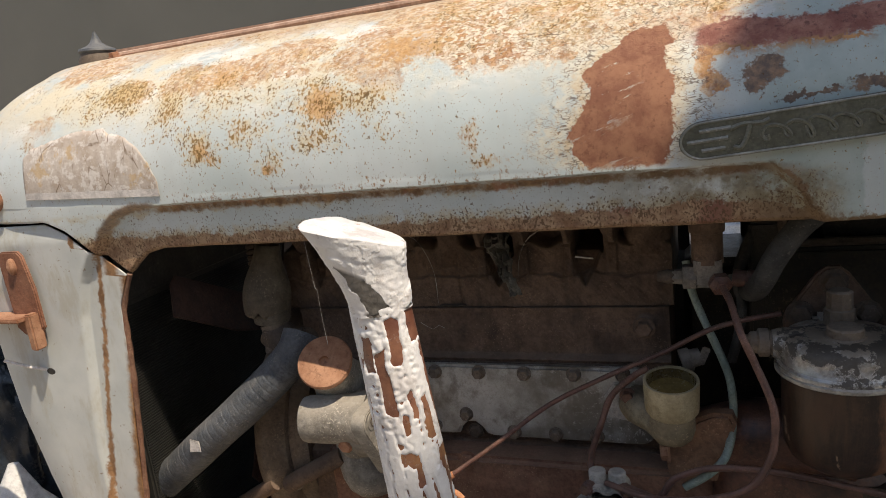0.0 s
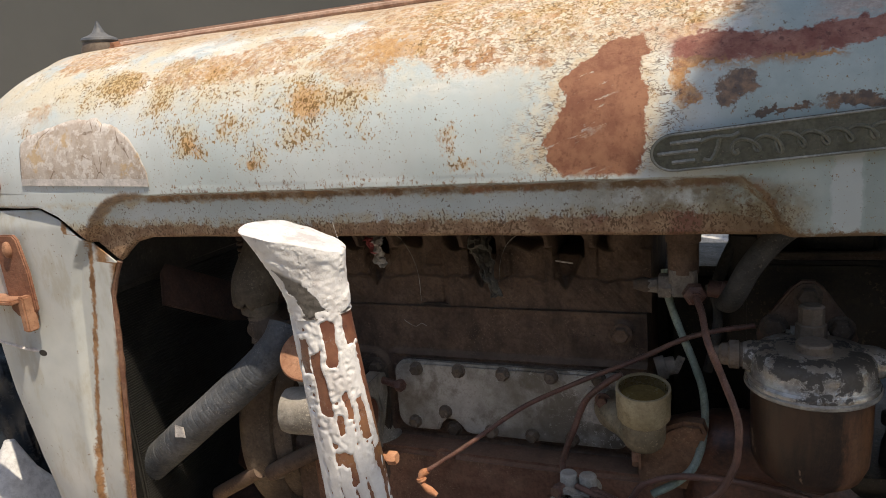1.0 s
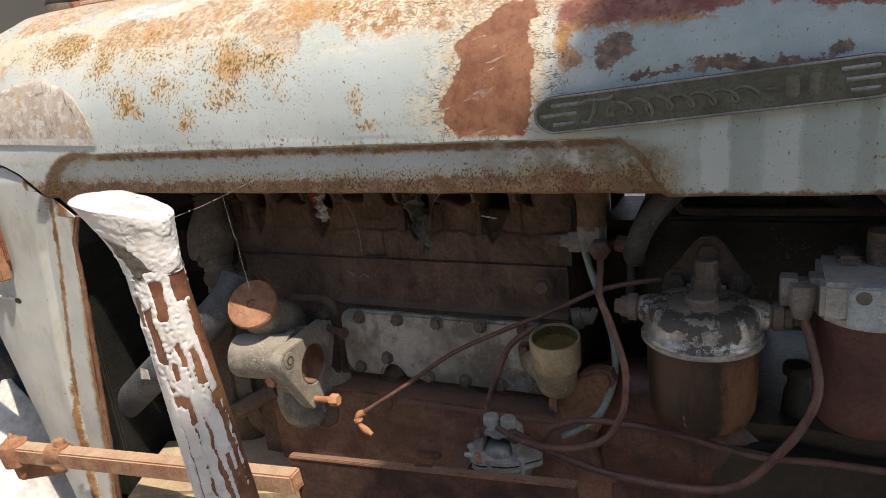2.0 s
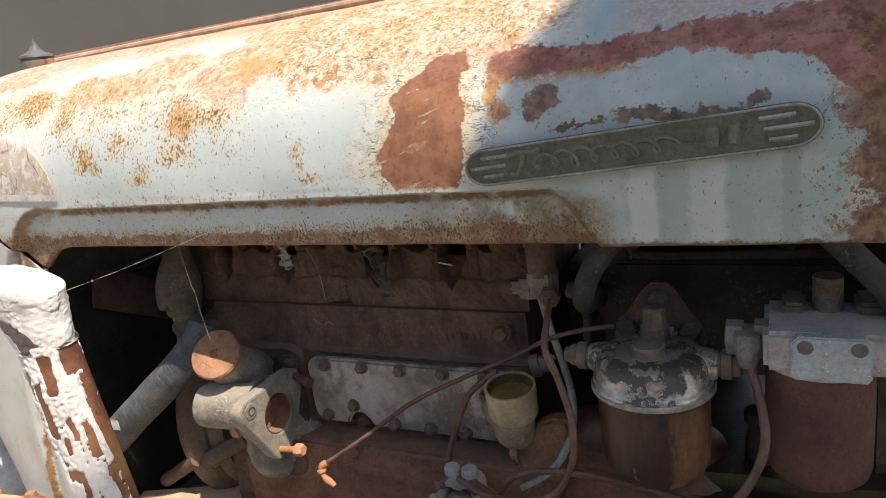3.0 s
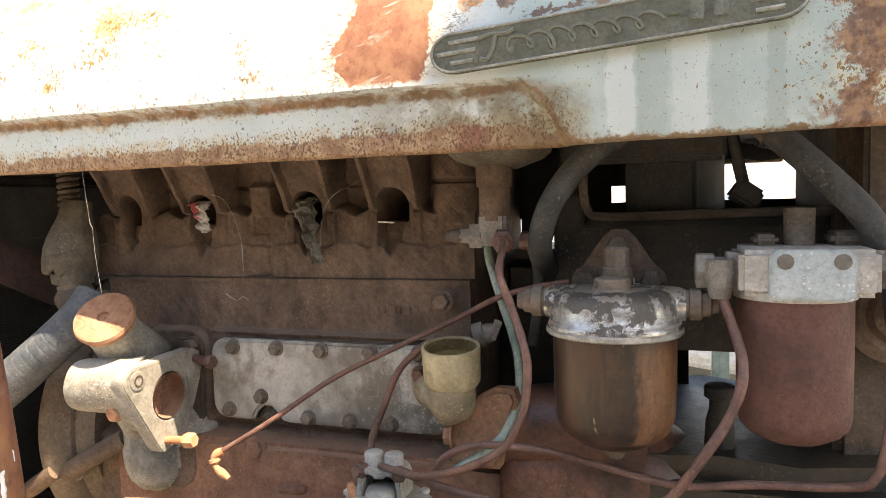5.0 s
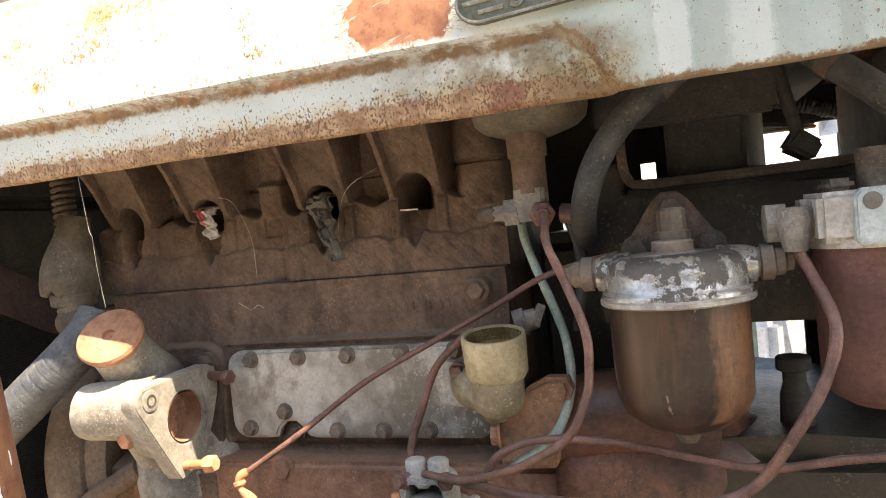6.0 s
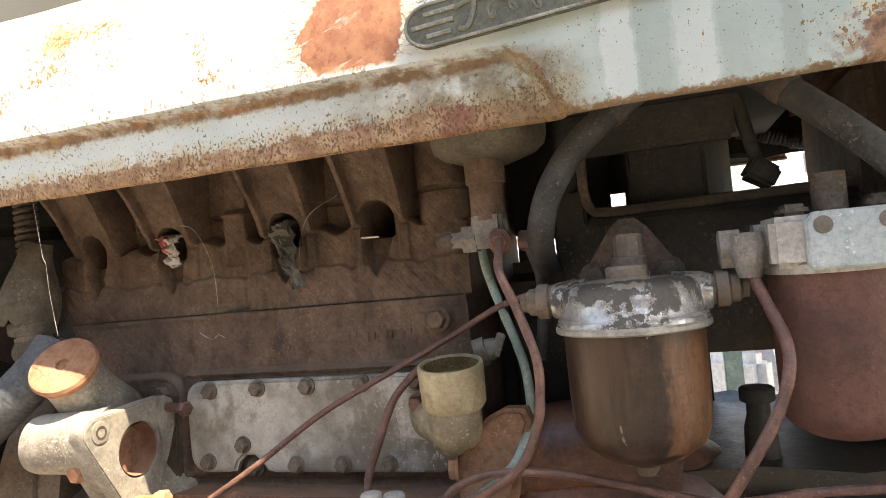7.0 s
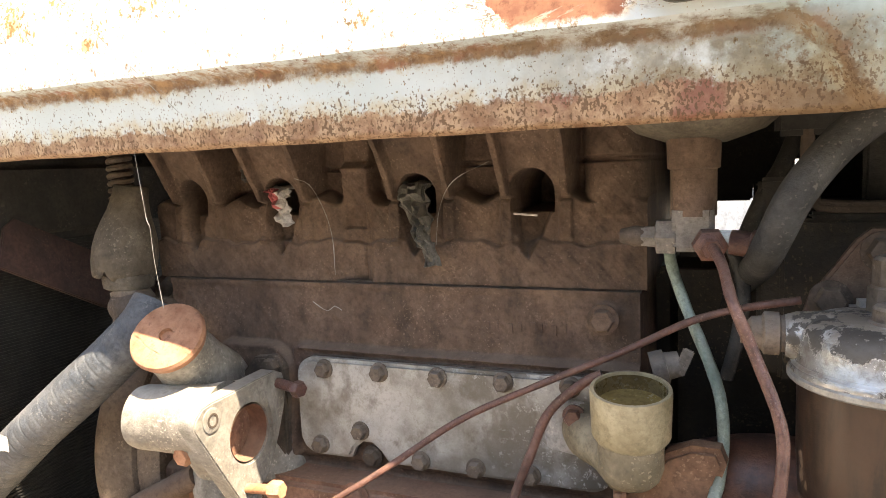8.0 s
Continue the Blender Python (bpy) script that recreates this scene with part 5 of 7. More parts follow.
def block_depth(X, Z):
    Y = np.full_like(X, 0.7385)
    Y = Y - 0.0015 * sstep(Z, 0.856, 0.860)
    # raised pad behind the side cover, thin ledge along its top, rounded pad behind the water pump
    Y = Y - 0.0055 * sstep(X, -0.362, -0.352) * sstep(0.806 - Z, 0, 0.006) * sstep(Z, 0.694, 0.700)
    Y = Y - 0.0065 * sstep(X, -0.352, -0.345) * sstep(0.0032 - np.abs(Z - 0.8035), 0, 0.0020)
    pad = np.hypot(np.maximum(np.abs(X + 0.402) - 0.020, 0), np.maximum(np.abs(Z - 0.715) - 0.060, 0))
    Y = Y - 0.010 * sstep(0.032 - pad, 0, 0.006)
    Y = Y - 0.030 * sstep(0.690 - Z, 0, 0.016)
    Y = Y - 0.006 * sstep(0.012 - np.hypot(X + 0.067, Z - 0.8435), 0, 0.004)
    return Y + wavy(X, Z, 0.0007, 65, 3.0) + wavy(X, Z, 0.0004, 210, 4.0) + wavy(X, Z, 0.0002, 560, 6.0)


engine = thing("engine", (-0.25, 0.80, 0.45), "dusty brown cast iron tractor engine", "engine")
part("block", relief(-0.500, -0.041, 300, 0.50, 0.8630, 230, block_depth, 0.97), M["iron_brown"], engine, sharp=70)
part("cylinder_head", relief(-0.515, -0.036, 480, 0.8645, 1.035, 210, head_depth, 0.96), M["iron_brown"], engine, sharp=70)
part("gasket", box((-0.500, 0.7420, 0.8622), (-0.040, 0.95, 0.8655), 0), M["iron"], engine)
part("rocker_cover", box((-0.48, 0.79, 1.034), (-0.07, 0.93, 1.10), 0.015, 4), M["iron"], engine)
part("bolt", hex_bolt((-0.067, 0.7265, 0.8435), (0, -1, 0), 0.008, 0.008), M["iron_brown"], engine)
# worn casting mark
for k, (w, dz) in enumerate(((0.006, 0), (0.004, 0.001), (0.007, -0.001), (0.005, 0), (0.008, 0.001), (0.004, 0), (0.006, -0.001), (0.005, 0.001))):
    part("casting_bar", box((-0.166 + 0.0093 * k, 0.7369, 0.826 + dz), (-0.166 + 0.0093 * k + w, 0.7400, 0.8365 + dz), 0.0015), M["iron_brown"], engine)
part("bolt", hex_bolt((-0.278, 0.703, 0.681), (0, -1, 0), 0.009, 0.006), M["rust_red"], engine)
# red-brown crankcase below the ledge
part("crankcase", box((-0.47, 0.70, 0.40), (0.02, 0.98, 0.688), 0.006, 3), M["rust_red"], engine)


def build_cover():
    """Alloy side cover with a lobed lower corner and a row of bolts."""
    out = []
    r = 0.018
    L, R, B, T = -0.345, -0.060, 0.7055, 0.7965
    for cx, cz, a0 in ((R - r, B + r, -90), (R - r, T - r, 0), (L + r, T - r, 90), (L + r, B + r, 180)):
        out += [(cx + r * math.cos(radians(a0 + 15 * k)), cz + r * math.sin(radians(a0 + 15 * k))) for k in range(7)]
    # notch in the lower edge where a boss shows
    out += [(-0.302, B), (-0.292, B + 0.001), (-0.288, B + 0.010), (-0.280, B + 0.017), (-0.270, B + 0.017), (-0.262, B + 0.010), (-0.256, B + 0.002), (-0.248, B)]
    cover = part("side_cover", plate(out, (0, 0.731, 0), (1, 0, 0), (0, 0, 1), 0.0095, 0.003), M["cover"], engine, "dull grey alloy side cover with bolts round it")
    part("gasket", plate([(a * 1.0, b - 0.0012 if b < 0.75 else b + 0.0012) for a, b in out], (0, 0.7325, 0), (1, 0, 0), (0, 0, 1), 0.003, 0), M["iron"], cover)
    for x, z in ((-0.314, 0.7875), (-0.2585, 0.7885), (-0.2035, 0.7885), (-0.146, 0.7895), (-0.092, 0.790), (-0.322, 0.7165), (-0.222, 0.7135), (-0.172, 0.7135), (-0.125, 0.7140), (-0.280, 0.7335)):
        part("bolt", joined(lathe((x, 0.7225, z), (0, -1, 0), [(0, 0.0088), (0.0022, 0.0085), (0.003, 0.007)], 18), hex_bolt((x, 0.720, z), (0, -1, 0), 0.0060, 0.0066, False)), M["iron_light"], cover)
    part("bolt", hex_bolt((-0.272, 0.727, 0.709), (0, -1, 0), 0.0065, 0.008), M["iron"], cover)
    return cover


build_cover()


def build_filler():
    """Cream oil filler cup on an elbow from the side cover."""
    fl = thing("oil_filler", (-0.045, 0.70, 0.735), "open cream-painted oil filler cup on the side cover", "oil filler")
    c = (-0.0395, 0.668, 0.0)
    up = (0.02, -0.15, 1.0)
    at = lambda h: (c[0] + 0.02 * h, c[1] + 0.002 - 0.15 * h, 0.776 + h)
    part("cup", lathe(at(0), up, [(-0.004, 0.018), (0.000, 0.0235), (0.004, 0.0262), (0.034, 0.0270), (0.0368, 0.0265), (0.0370, 0.0243), (0.033, 0.0236), (0.010, 0.0228), (0.008, 0.004)], 48), M["cream"], fl)
    # dark liner: oil stain, and the cup's inner shade in its colour
    part("inner_wall", lathe(at(0.0105), up, [(0, 0.0221), (0.0245, 0.0235)], 48, cap=False), M["oily"], fl, "oil-stained inner wall")
    part("oil", lathe(at(0.0235), up, [(0, 0.0229), (0.0008, 0.0229)], 48), M["oil"], fl, "amber oil residue in the cup")
    body = joined(lathe((c[0], c[1], 0.742), (0, 0, 1), [(0, 0.008), (0.002, 0.014), (0.007, 0.019), (0.015, 0.0218), (0.034, 0.0222)], 32), tube([(c[0] - 0.002, 0.672, 0.752), (-0.055, 0.690, 0.756), (-0.074, 0.712, 0.758), (-0.078, 0.728, 0.758)], 0.018, 24, radius=lambda s: 1.0 + 6 * max(0, s - 0.03)))
    part("elbow", body, M["cream_dirty"], fl)
    part("flange", plate([(-0.030, -0.018), (0.020, -0.026), (0.036, -0.012), (0.034, 0.016), (-0.022, 0.024), (-0.034, 0.006)], (-0.080, 0.7225, 0.758), (1, 0, 0), (0, 0, 1), 0.005), M["alloy"], fl)
    for x, z in ((-0.074, 0.768),):
        part("bolt", hex_bolt((x - 0.012, 0.708, z + 0.004), (-0.1, -1, 0), 0.0062, 0.007), M["copper"], fl)
    return fl


build_filler()


def build_elbow():
    """Water pump inlet: short capped neck, blunt spigot, upright flange with a round bore."""
    e = thing("water_pump", (-0.38, 0.69, 0.62), "grey alloy water pump body with a rusty capped neck", "water pump")
    d = Vector((0.20, -0.71, 0.68)).normalized()
    p = Vector((-0.416, 0.6435, 0.830))
    part("neck", lathe(p - d * 0.092, d, [(0, 0.038), (0.016, 0.0345), (0.034, 0.0305), (0.060, 0.0282), (0.084, 0.0275)], 36, wob=0.012), M["pump_alloy"], e)
    part("plug", lathe(p - d * 0.008, d, [(0, 0.024), (0.001, 0.0305), (0.008, 0.0325), (0.0112, 0.0310), (0.0124, 0.025), (0.0120, 0.0062), (0.0085, 0.0057), (0.0085, 0.0005)], 40), M["rust"], e, "rusty round plug")
    part("spigot", lathe((-0.372, 0.654, 0.757), (-1, -0.14, 0.0), [(0, 0.034), (0.020, 0.0300), (0.055, 0.0285), (0.076, 0.0278), (0.082, 0.0262), (0.0845, 0.0225), (0.0855, 0.001)], 36, wob=0.008), M["pump_alloy"], e)
    part("body", joined(lathe((-0.4245, 0.7180, 0.7220), (0.019, 0.004, -0.132), [(-0.004, 0.006), (0.0, 0.023), (0.0106, 0.035), (0.0233, 0.0397), (0.0476, 0.044), (0.0688, 0.044), (0.0846, 0.0402), (0.0963, 0.0317), (0.1037, 0.019), (0.1058, 0.002)], 44, wob=0.012), lathe((-0.388, 0.733, 0.716), (0.010, 0.004, -0.12), [(-0.004, 0.006), (0.0, 0.022), (0.02, 0.034), (0.05, 0.037), (0.070, 0.0365), (0.084, 0.031), (0.094, 0.020), (0.097, 0.002)], 36, wob=0.012), lathe((-0.420, 0.676, 0.775), (0.05, 0.42, -1), [(-0.005, 0.012), (0.0, 0.024), (0.02, 0.030), (0.05, 0.036), (0.08, 0.034)], 28)), M["pump_alloy"], e, sharp=70)
    # upright flange with its chipped lower tip
    outl = [(0.5975, 0.7710), (0.6000, 0.7790), (0.6080, 0.7855), (0.6200, 0.7870), (0.6400, 0.7872), (0.6700, 0.7885), (0.7010, 0.7890), (0.7110, 0.7840), (0.7145, 0.7740), (0.7120, 0.7560), (0.7000, 0.7290), (0.6830, 0.7010), (0.6700, 0.6945), (0.6540, 0.6900), (0.6470, 0.6895), (0.6420, 0.6960)]
    c, k = (0.661, 0.7465), 40
    bm = bmesh.new()
    o1 = [bm.verts.new((-0.352, a, b)) for a, b in outl]
    edges = [bm.edges.new((o1[i], o1[(i + 1) % len(o1)])) for i in range(len(o1))]
    c1 = [bm.verts.new((-0.352, c[0] + 0.0245 * math.cos(2 * math.pi * i / k), c[1] + 0.0258 * math.sin(2 * math.pi * i / k))) for i in range(k)]
    edges += [bm.edges.new((c1[i], c1[(i + 1) % k])) for i in range(k)]
    bmesh.ops.triangle_fill(bm, edges=edges, use_beauty=True)
    ext = bmesh.ops.extrude_face_region(bm, geom=list(bm.faces))
    bmesh.ops.translate(bm, verts=[g for g in ext["geom"] if isinstance(g, bmesh.types.BMVert)], vec=Vector((-0.017, 0, 0)))
    bmesh.ops.recalc_face_normals(bm, faces=list(bm.faces))
    rim = [g for g in bm.edges if g.calc_face_angle(0) > 0.9]
    bmesh.ops.bevel(bm, geom=rim, offset=0.0011, segments=2, affect="EDGES", clamp_overlap=True)
    part("flange", bm, M["pump_alloy"], e, "three-cornered flange with a chipped tip", sharp=50)
    # web that joins the flange's upper edge to the neck and body
    part("rib", joined(moved(box((-0.052, -0.005, -0.040), (0.0, 0.005, 0.004), 0.003), pose(-0.354, 0.690, 0.782, 0, -12, -10)), lathe((-0.3685, 0.662, 0.742), (-1, 0.05, 0), [(-0.016, 0.0300), (0.0, 0.0335), (0.018, 0.036), (0.032, 0.030)], 30, cap=False)), M["pump_alloy"], e, sharp=60)
    part("boss", lathe((-0.3555, 0.6165, 0.7735), (1, 0, 0), [(0, 0.0105), (0.0045, 0.0100), (0.0050, 0.0085)], 20), M["pump_alloy"], e)
    part("bore", lathe((-0.3530, c[0], c[1]), (-1, 0, 0), [(0, 0.0238), (0.012, 0.0232), (0.0175, 0.0226), (0.0185, 0.001)], 40, cap=False), M["rust_red"], e, "rusty bore")
    part("bolt_hole", lathe((-0.3506, 0.6165, 0.7735), (1, 0, 0), [(-0.001, 0.0062), (0.0006, 0.0060), (0.0006, 0.0042), (-0.0035, 0.0038)], 16), M["iron"], e)
    st = Vector((-0.350, 0.652, 0.7005))
    part("stud", tube([st - Vector((0.012, 0, 0)), st + Vector((0.030, 0.002, 0.003))], 0.0042, 10), M["sunlit_rust"], e, "rusty stud in sunlit orange")
    part("nut", hex_bolt(st + Vector((0.022, 0.002, 0.002)), (1, 0.05, 0.05), 0.0070, 0.010, False), M["sunlit_rust"], e)
    part("stud", tube([(-0.352, 0.703, 0.777), (-0.322, 0.694, 0.776)], 0.0048, 10), M["copper"], e)
    part("nut", hex_bolt((-0.327, 0.6955, 0.7762), (0.95, -0.3, 0), 0.0066, 0.007, False), M["copper"], e)
    part("nut", hex_bolt((-0.398, 0.636, 0.733), (-0.1, -1, -0.1), 0.008, 0.009, False), M["rust"], e)
    part("side_flange", plate([(-0.040, -0.106), (-0.030, -0.120), (-0.012, -0.122), (0.0, -0.110), (0.004, -0.070), (0.012, 0.030), (0.010, 0.062), (-0.002, 0.074), (-0.022, 0.072), (-0.040, 0.052)], (-0.366, 0.7285, 0.722), (1, 0, 0), (0, 0, 1), 0.011, 0.002), M["iron"], e)
    for x, z in ((-0.384, 0.622), (-0.372, 0.690), (-0.366, 0.788)):
        part("bolt", hex_bolt((x, 0.7172, z), (0, -1, 0), 0.0070, 0.010), M["iron"], e)
    return e


build_elbow()


# ---- radiator side: hose, neck, pulley, radiator ----
def ribs(s):
    return 1.0 - 0.022 * max(0.0, math.cos(s * 2 * math.pi / 0.0108)) ** 10 + 0.010 * math.sin(s * 60)


hose = thing("radiator_hose", (-0.60, 0.66, 0.64), "dusty grey ribbed radiator hose", "hose")
part("hose", tube([(-0.73, 0.655, 0.624), (-0.66, 0.648, 0.676), (-0.600, 0.645, 0.722), (-0.545, 0.650, 0.764), (-0.500, 0.662, 0.802), (-0.476, 0.676, 0.828), (-0.472, 0.690, 0.846)], 0.0232, 28, 0.0011, radius=ribs), M["hose"], hose)
part("paper_tag", box((-0.617, 0.6205, 0.714), (-0.602, 0.6222, 0.729), 0.0005, jitter=0.002), M["rag_white"], hose, "torn scrap of white label")
neck = thing("thermostat_neck", (-0.52, 0.72, 0.83), "dusty brown neck with a cracked rubber sleeve", "pipe neck")
sleeve_rows = [(0.0, 0.0255), (0.004, 0.0268), (0.012, 0.0280), (0.024, 0.0282), (0.036, 0.0262), (0.048, 0.0225), (0.060, 0.0180), (0.072, 0.0150), (0.086, 0.0135)]
sv, sf = lathe((-0.527, 0.703, 0.872), (0.16, 0.1, 1), sleeve_rows, 60, cap=False, wob=0.03)
for k in range(60):
    tear = 0.010 * max(0.0, noise.noise(Vector((k * 0.21, 3.0, 0.0)))) + 0.007 * max(0.0, math.sin(k * 0.52)) ** 6 - 0.003
    sv[k].z += tear
    sv[60 + k].z += 0.75 * tear
    sv[120 + k].z += 0.3 * tear
sleeve = part("sleeve", (sv, sf), M["sleeve"], neck, "cracked dusty sleeve with a torn lower edge")
sleeve.modifiers.new("thickness", "SOLIDIFY").thickness = 0.002
part("inner_pipe", lathe((-0.523, 0.705, 0.862), (0.1, 0.1, 1), [(0, 0.0215), (0.03, 0.0215), (0.06, 0.014)], 24), M["iron"], neck)
part("collar", lathe((-0.520, 0.703, 0.858), (0.05, 0, 1), [(0, 0.0195), (0.002, 0.0228), (0.012, 0.0238), (0.0145, 0.0225), (0.015, 0.019)], 30), M["sleeve"], neck, "pale dusty ring")
part("lower_neck", lathe((-0.508, 0.700, 0.828), (-0.30, 0, 1), [(0, 0.0245), (0.010, 0.0205), (0.022, 0.0175), (0.032, 0.0175)], 26), M["iron_light"], neck)
part("stem", tube([(-0.465, 0.690, 0.832), (-0.495, 0.695, 0.830), (-0.520, 0.703, 0.845)], 0.022, 20), M["iron"], neck)
coil = [Vector((-0.545 + 0.010 * math.cos(k * 0.6), 0.728 + 0.010 * math.sin(k * 0.6), 0.918 + k * 0.00070)) for k in range(160)]
spring = single("spring", tube(coil, 0.0030, 6, 0.004), M["iron"], "dark ribbed coil spring beside the engine", "spring")
part("timing_cover", lathe((-0.499, 0.850, 0.669), (-1, 0, 0), [(0, 0.02), (0.0, 0.150), (0.006, 0.153), (0.026, 0.154), (0.0285, 0.151), (0.0305, 0.157), (0.040, 0.164), (0.056, 0.1695), (0.066, 0.1685), (0.074, 0.163), (0.080, 0.150), (0.084, 0.10), (0.085, 0.002)], 96, wob=0.004), M["cast_tan"], engine, "dusty tan rounded timing cover", sharp=35)
part("bolt", hex_bolt((-0.523, 0.694, 0.634), (0.1, -1, 0), 0.0075, 0.007), M["alloy_dark"], engine)
single("pump_pipe", tube([(-0.530, 0.688, 0.634), (-0.500, 0.688, 0.652), (-0.440, 0.690, 0.684)], 0.0115, 16, wob=0.05), M["iron_brown"], "rusty strut between timing cover and water pump", "strut")
single("brace_rod", tube([(-0.640, 0.700, 0.578), (-0.600, 0.695, 0.603), (-0.550, 0.690, 0.634)], 0.0105, 14, wob=0.05), M["iron_brown"], "thick brown rod below the timing cover", "rod")


def build_fan():
    f = thing("cooling_fan", (-0.63, 0.85, 0.63), "dark rusty cooling fan behind the radiator", "fan")
    for k, turn in enumerate((0, 90, 180, 270)):
        blade = plate([(0.03, -0.022), (0.10, -0.030), (0.235, -0.034), (0.245, -0.020), (0.245, 0.022), (0.12, 0.030), (0.03, 0.020)], (0, 0, 0), (0, 1, 0), (0, 0, 1), 0.003, 0.001)
        m = Matrix.Translation((-0.628, 0.875, 0.800)) @ Matrix.Rotation(radians(turn + 155), 4, "X") @ Matrix.Rotation(radians(16), 4, "Y")
        part("blade", moved(blade, m), M["fan"], f, "rusty red-brown fan blade")
    part("hub", lathe((-0.640, 0.875, 0.800), (1, 0, 0), [(0, 0.030), (0.004, 0.045), (0.016, 0.045), (0.024, 0.030), (0.060, 0.028)], 32), M["iron"], f)
    return f


build_fan()


def build_radiator():
    r = thing("radiator", (-0.75, 0.85, 0.45), "dark radiator core with fine fins", "radiator")
    part("core", box((-0.735, 0.62, 0.50), (-0.690, 1.08, 0.90), 0.003), M["fin"], r)
    part("top_tank", box((-0.75, 0.61, 0.90), (-0.675, 1.09, 0.99), 0.012, 3), M["black"], r)
    # box added over the tank to close a light leak under the hood
    part("tank_light_stop", box((-0.745, 0.645, 0.985), (-0.680, 1.055, 1.085), 0.014, 3), M["black"], r)
    for k in range(108):
        z = 0.505 + k * 0.0036
        part("fin", box((-0.690, 0.625, z), (-0.6882, 1.075, z + 0.0013), 0), M["fin"], r)
    return r


build_radiator()


# ---- fuel filters ----
def build_bowl_filter():
    f = thing("fuel_filter", (0.108, 0.655, 0.735), "fuel filter with worn bright head and stained brown bowl", "fuel filter")
    c = Vector((0.1075, 0.650, 0))
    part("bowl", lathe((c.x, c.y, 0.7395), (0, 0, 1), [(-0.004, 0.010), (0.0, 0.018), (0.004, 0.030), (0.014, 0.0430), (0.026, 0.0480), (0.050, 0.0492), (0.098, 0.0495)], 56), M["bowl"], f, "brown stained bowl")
    part("drain", lathe((c.x, c.y, 0.728), (0, 0, 1), [(0, 0.006), (0.004, 0.009), (0.010, 0.010)], 12), M["iron"], f)
    part("head", lathe((c.x, c.y, 0.834), (0, 0, 1), [(0, 0.050), (0.0010, 0.0528), (0.006, 0.0538), (0.009, 0.0525), (0.011, 0.0508), (0.022, 0.0502), (0.028, 0.0488), (0.032, 0.0455), (0.0345, 0.039), (0.0355, 0.030), (0.036, 0.001)], 64, wob=0.004), M["peeled"], f, "worn bright cast head")
    part("ring", lathe((c.x, c.y, 0.8335), (0, 0, 1), [(0, 0.0535), (0.0012, 0.0548), (0.0040, 0.0548), (0.0055, 0.0535)], 64), M["chrome"], f)
    part("boss", lathe((c.x, c.y - 0.012, 0.867), (0, 0, 1), [(0, 0.0175), (0.003, 0.0160), (0.004, 0.0146), (0.0105, 0.0144), (0.012, 0.0130), (0.0122, 0.0005)], 28), M["iron_light"], f)
    part("centre_bolt", lathe((c.x + 0.001, c.y + 0.020, 0.866), (0, 0, 1), [(0, 0.0135), (0.018, 0.0130), (0.019, 0.0110), (0.034, 0.0108), (0.036, 0.0085)], 8), M["iron_light"], f)
    for s in (-1, 1):
        part("arm", lathe((c.x + s * 0.030, c.y + 0.004, 0.856), (s, 0, 0), [(0, 0.016), (0.020, 0.0145), (0.026, 0.0125)], 22), M["peeled"], f)
        part("union", lathe((c.x + s * 0.054, c.y + 0.004, 0.857), (s, 0, 0), [(0, 0.0110), (0.004, 0.0110), (0.005, 0.0132), (0.013, 0.0132), (0.0145, 0.0105), (0.020, 0.0100), (0.022, 0.0075), (0.026, 0.007)], 12), M["iron_light"], f)
    # triangular mounting plate behind
    tri = [(-0.041, -0.036), (0.041, -0.036), (0.043, -0.026), (0.040, -0.016), (0.014, 0.022), (0.006, 0.029), (-0.006, 0.029), (-0.014, 0.022), (-0.040, -0.016), (-0.043, -0.026)]
    mp = part("mounting_plate", plate(tri, (0.108, 0.7055, 0.886), (1, 0, 0), (0, 0, 1), 0.008, 0.002), M["iron_brown"], f)
    for x, z in ((-0.028, -0.016), (0.028, -0.016), (0.0, 0.015)):
        part("bolt", hex_bolt((0.108 + x, 0.6975, 0.886 + z), (0, -1, 0), 0.0085, 0.009), M["iron"], mp)
    part("arm", box((0.090, 0.675, 0.845), (0.126, 0.70, 0.872), 0.004), M["alloy"], f)
    return f


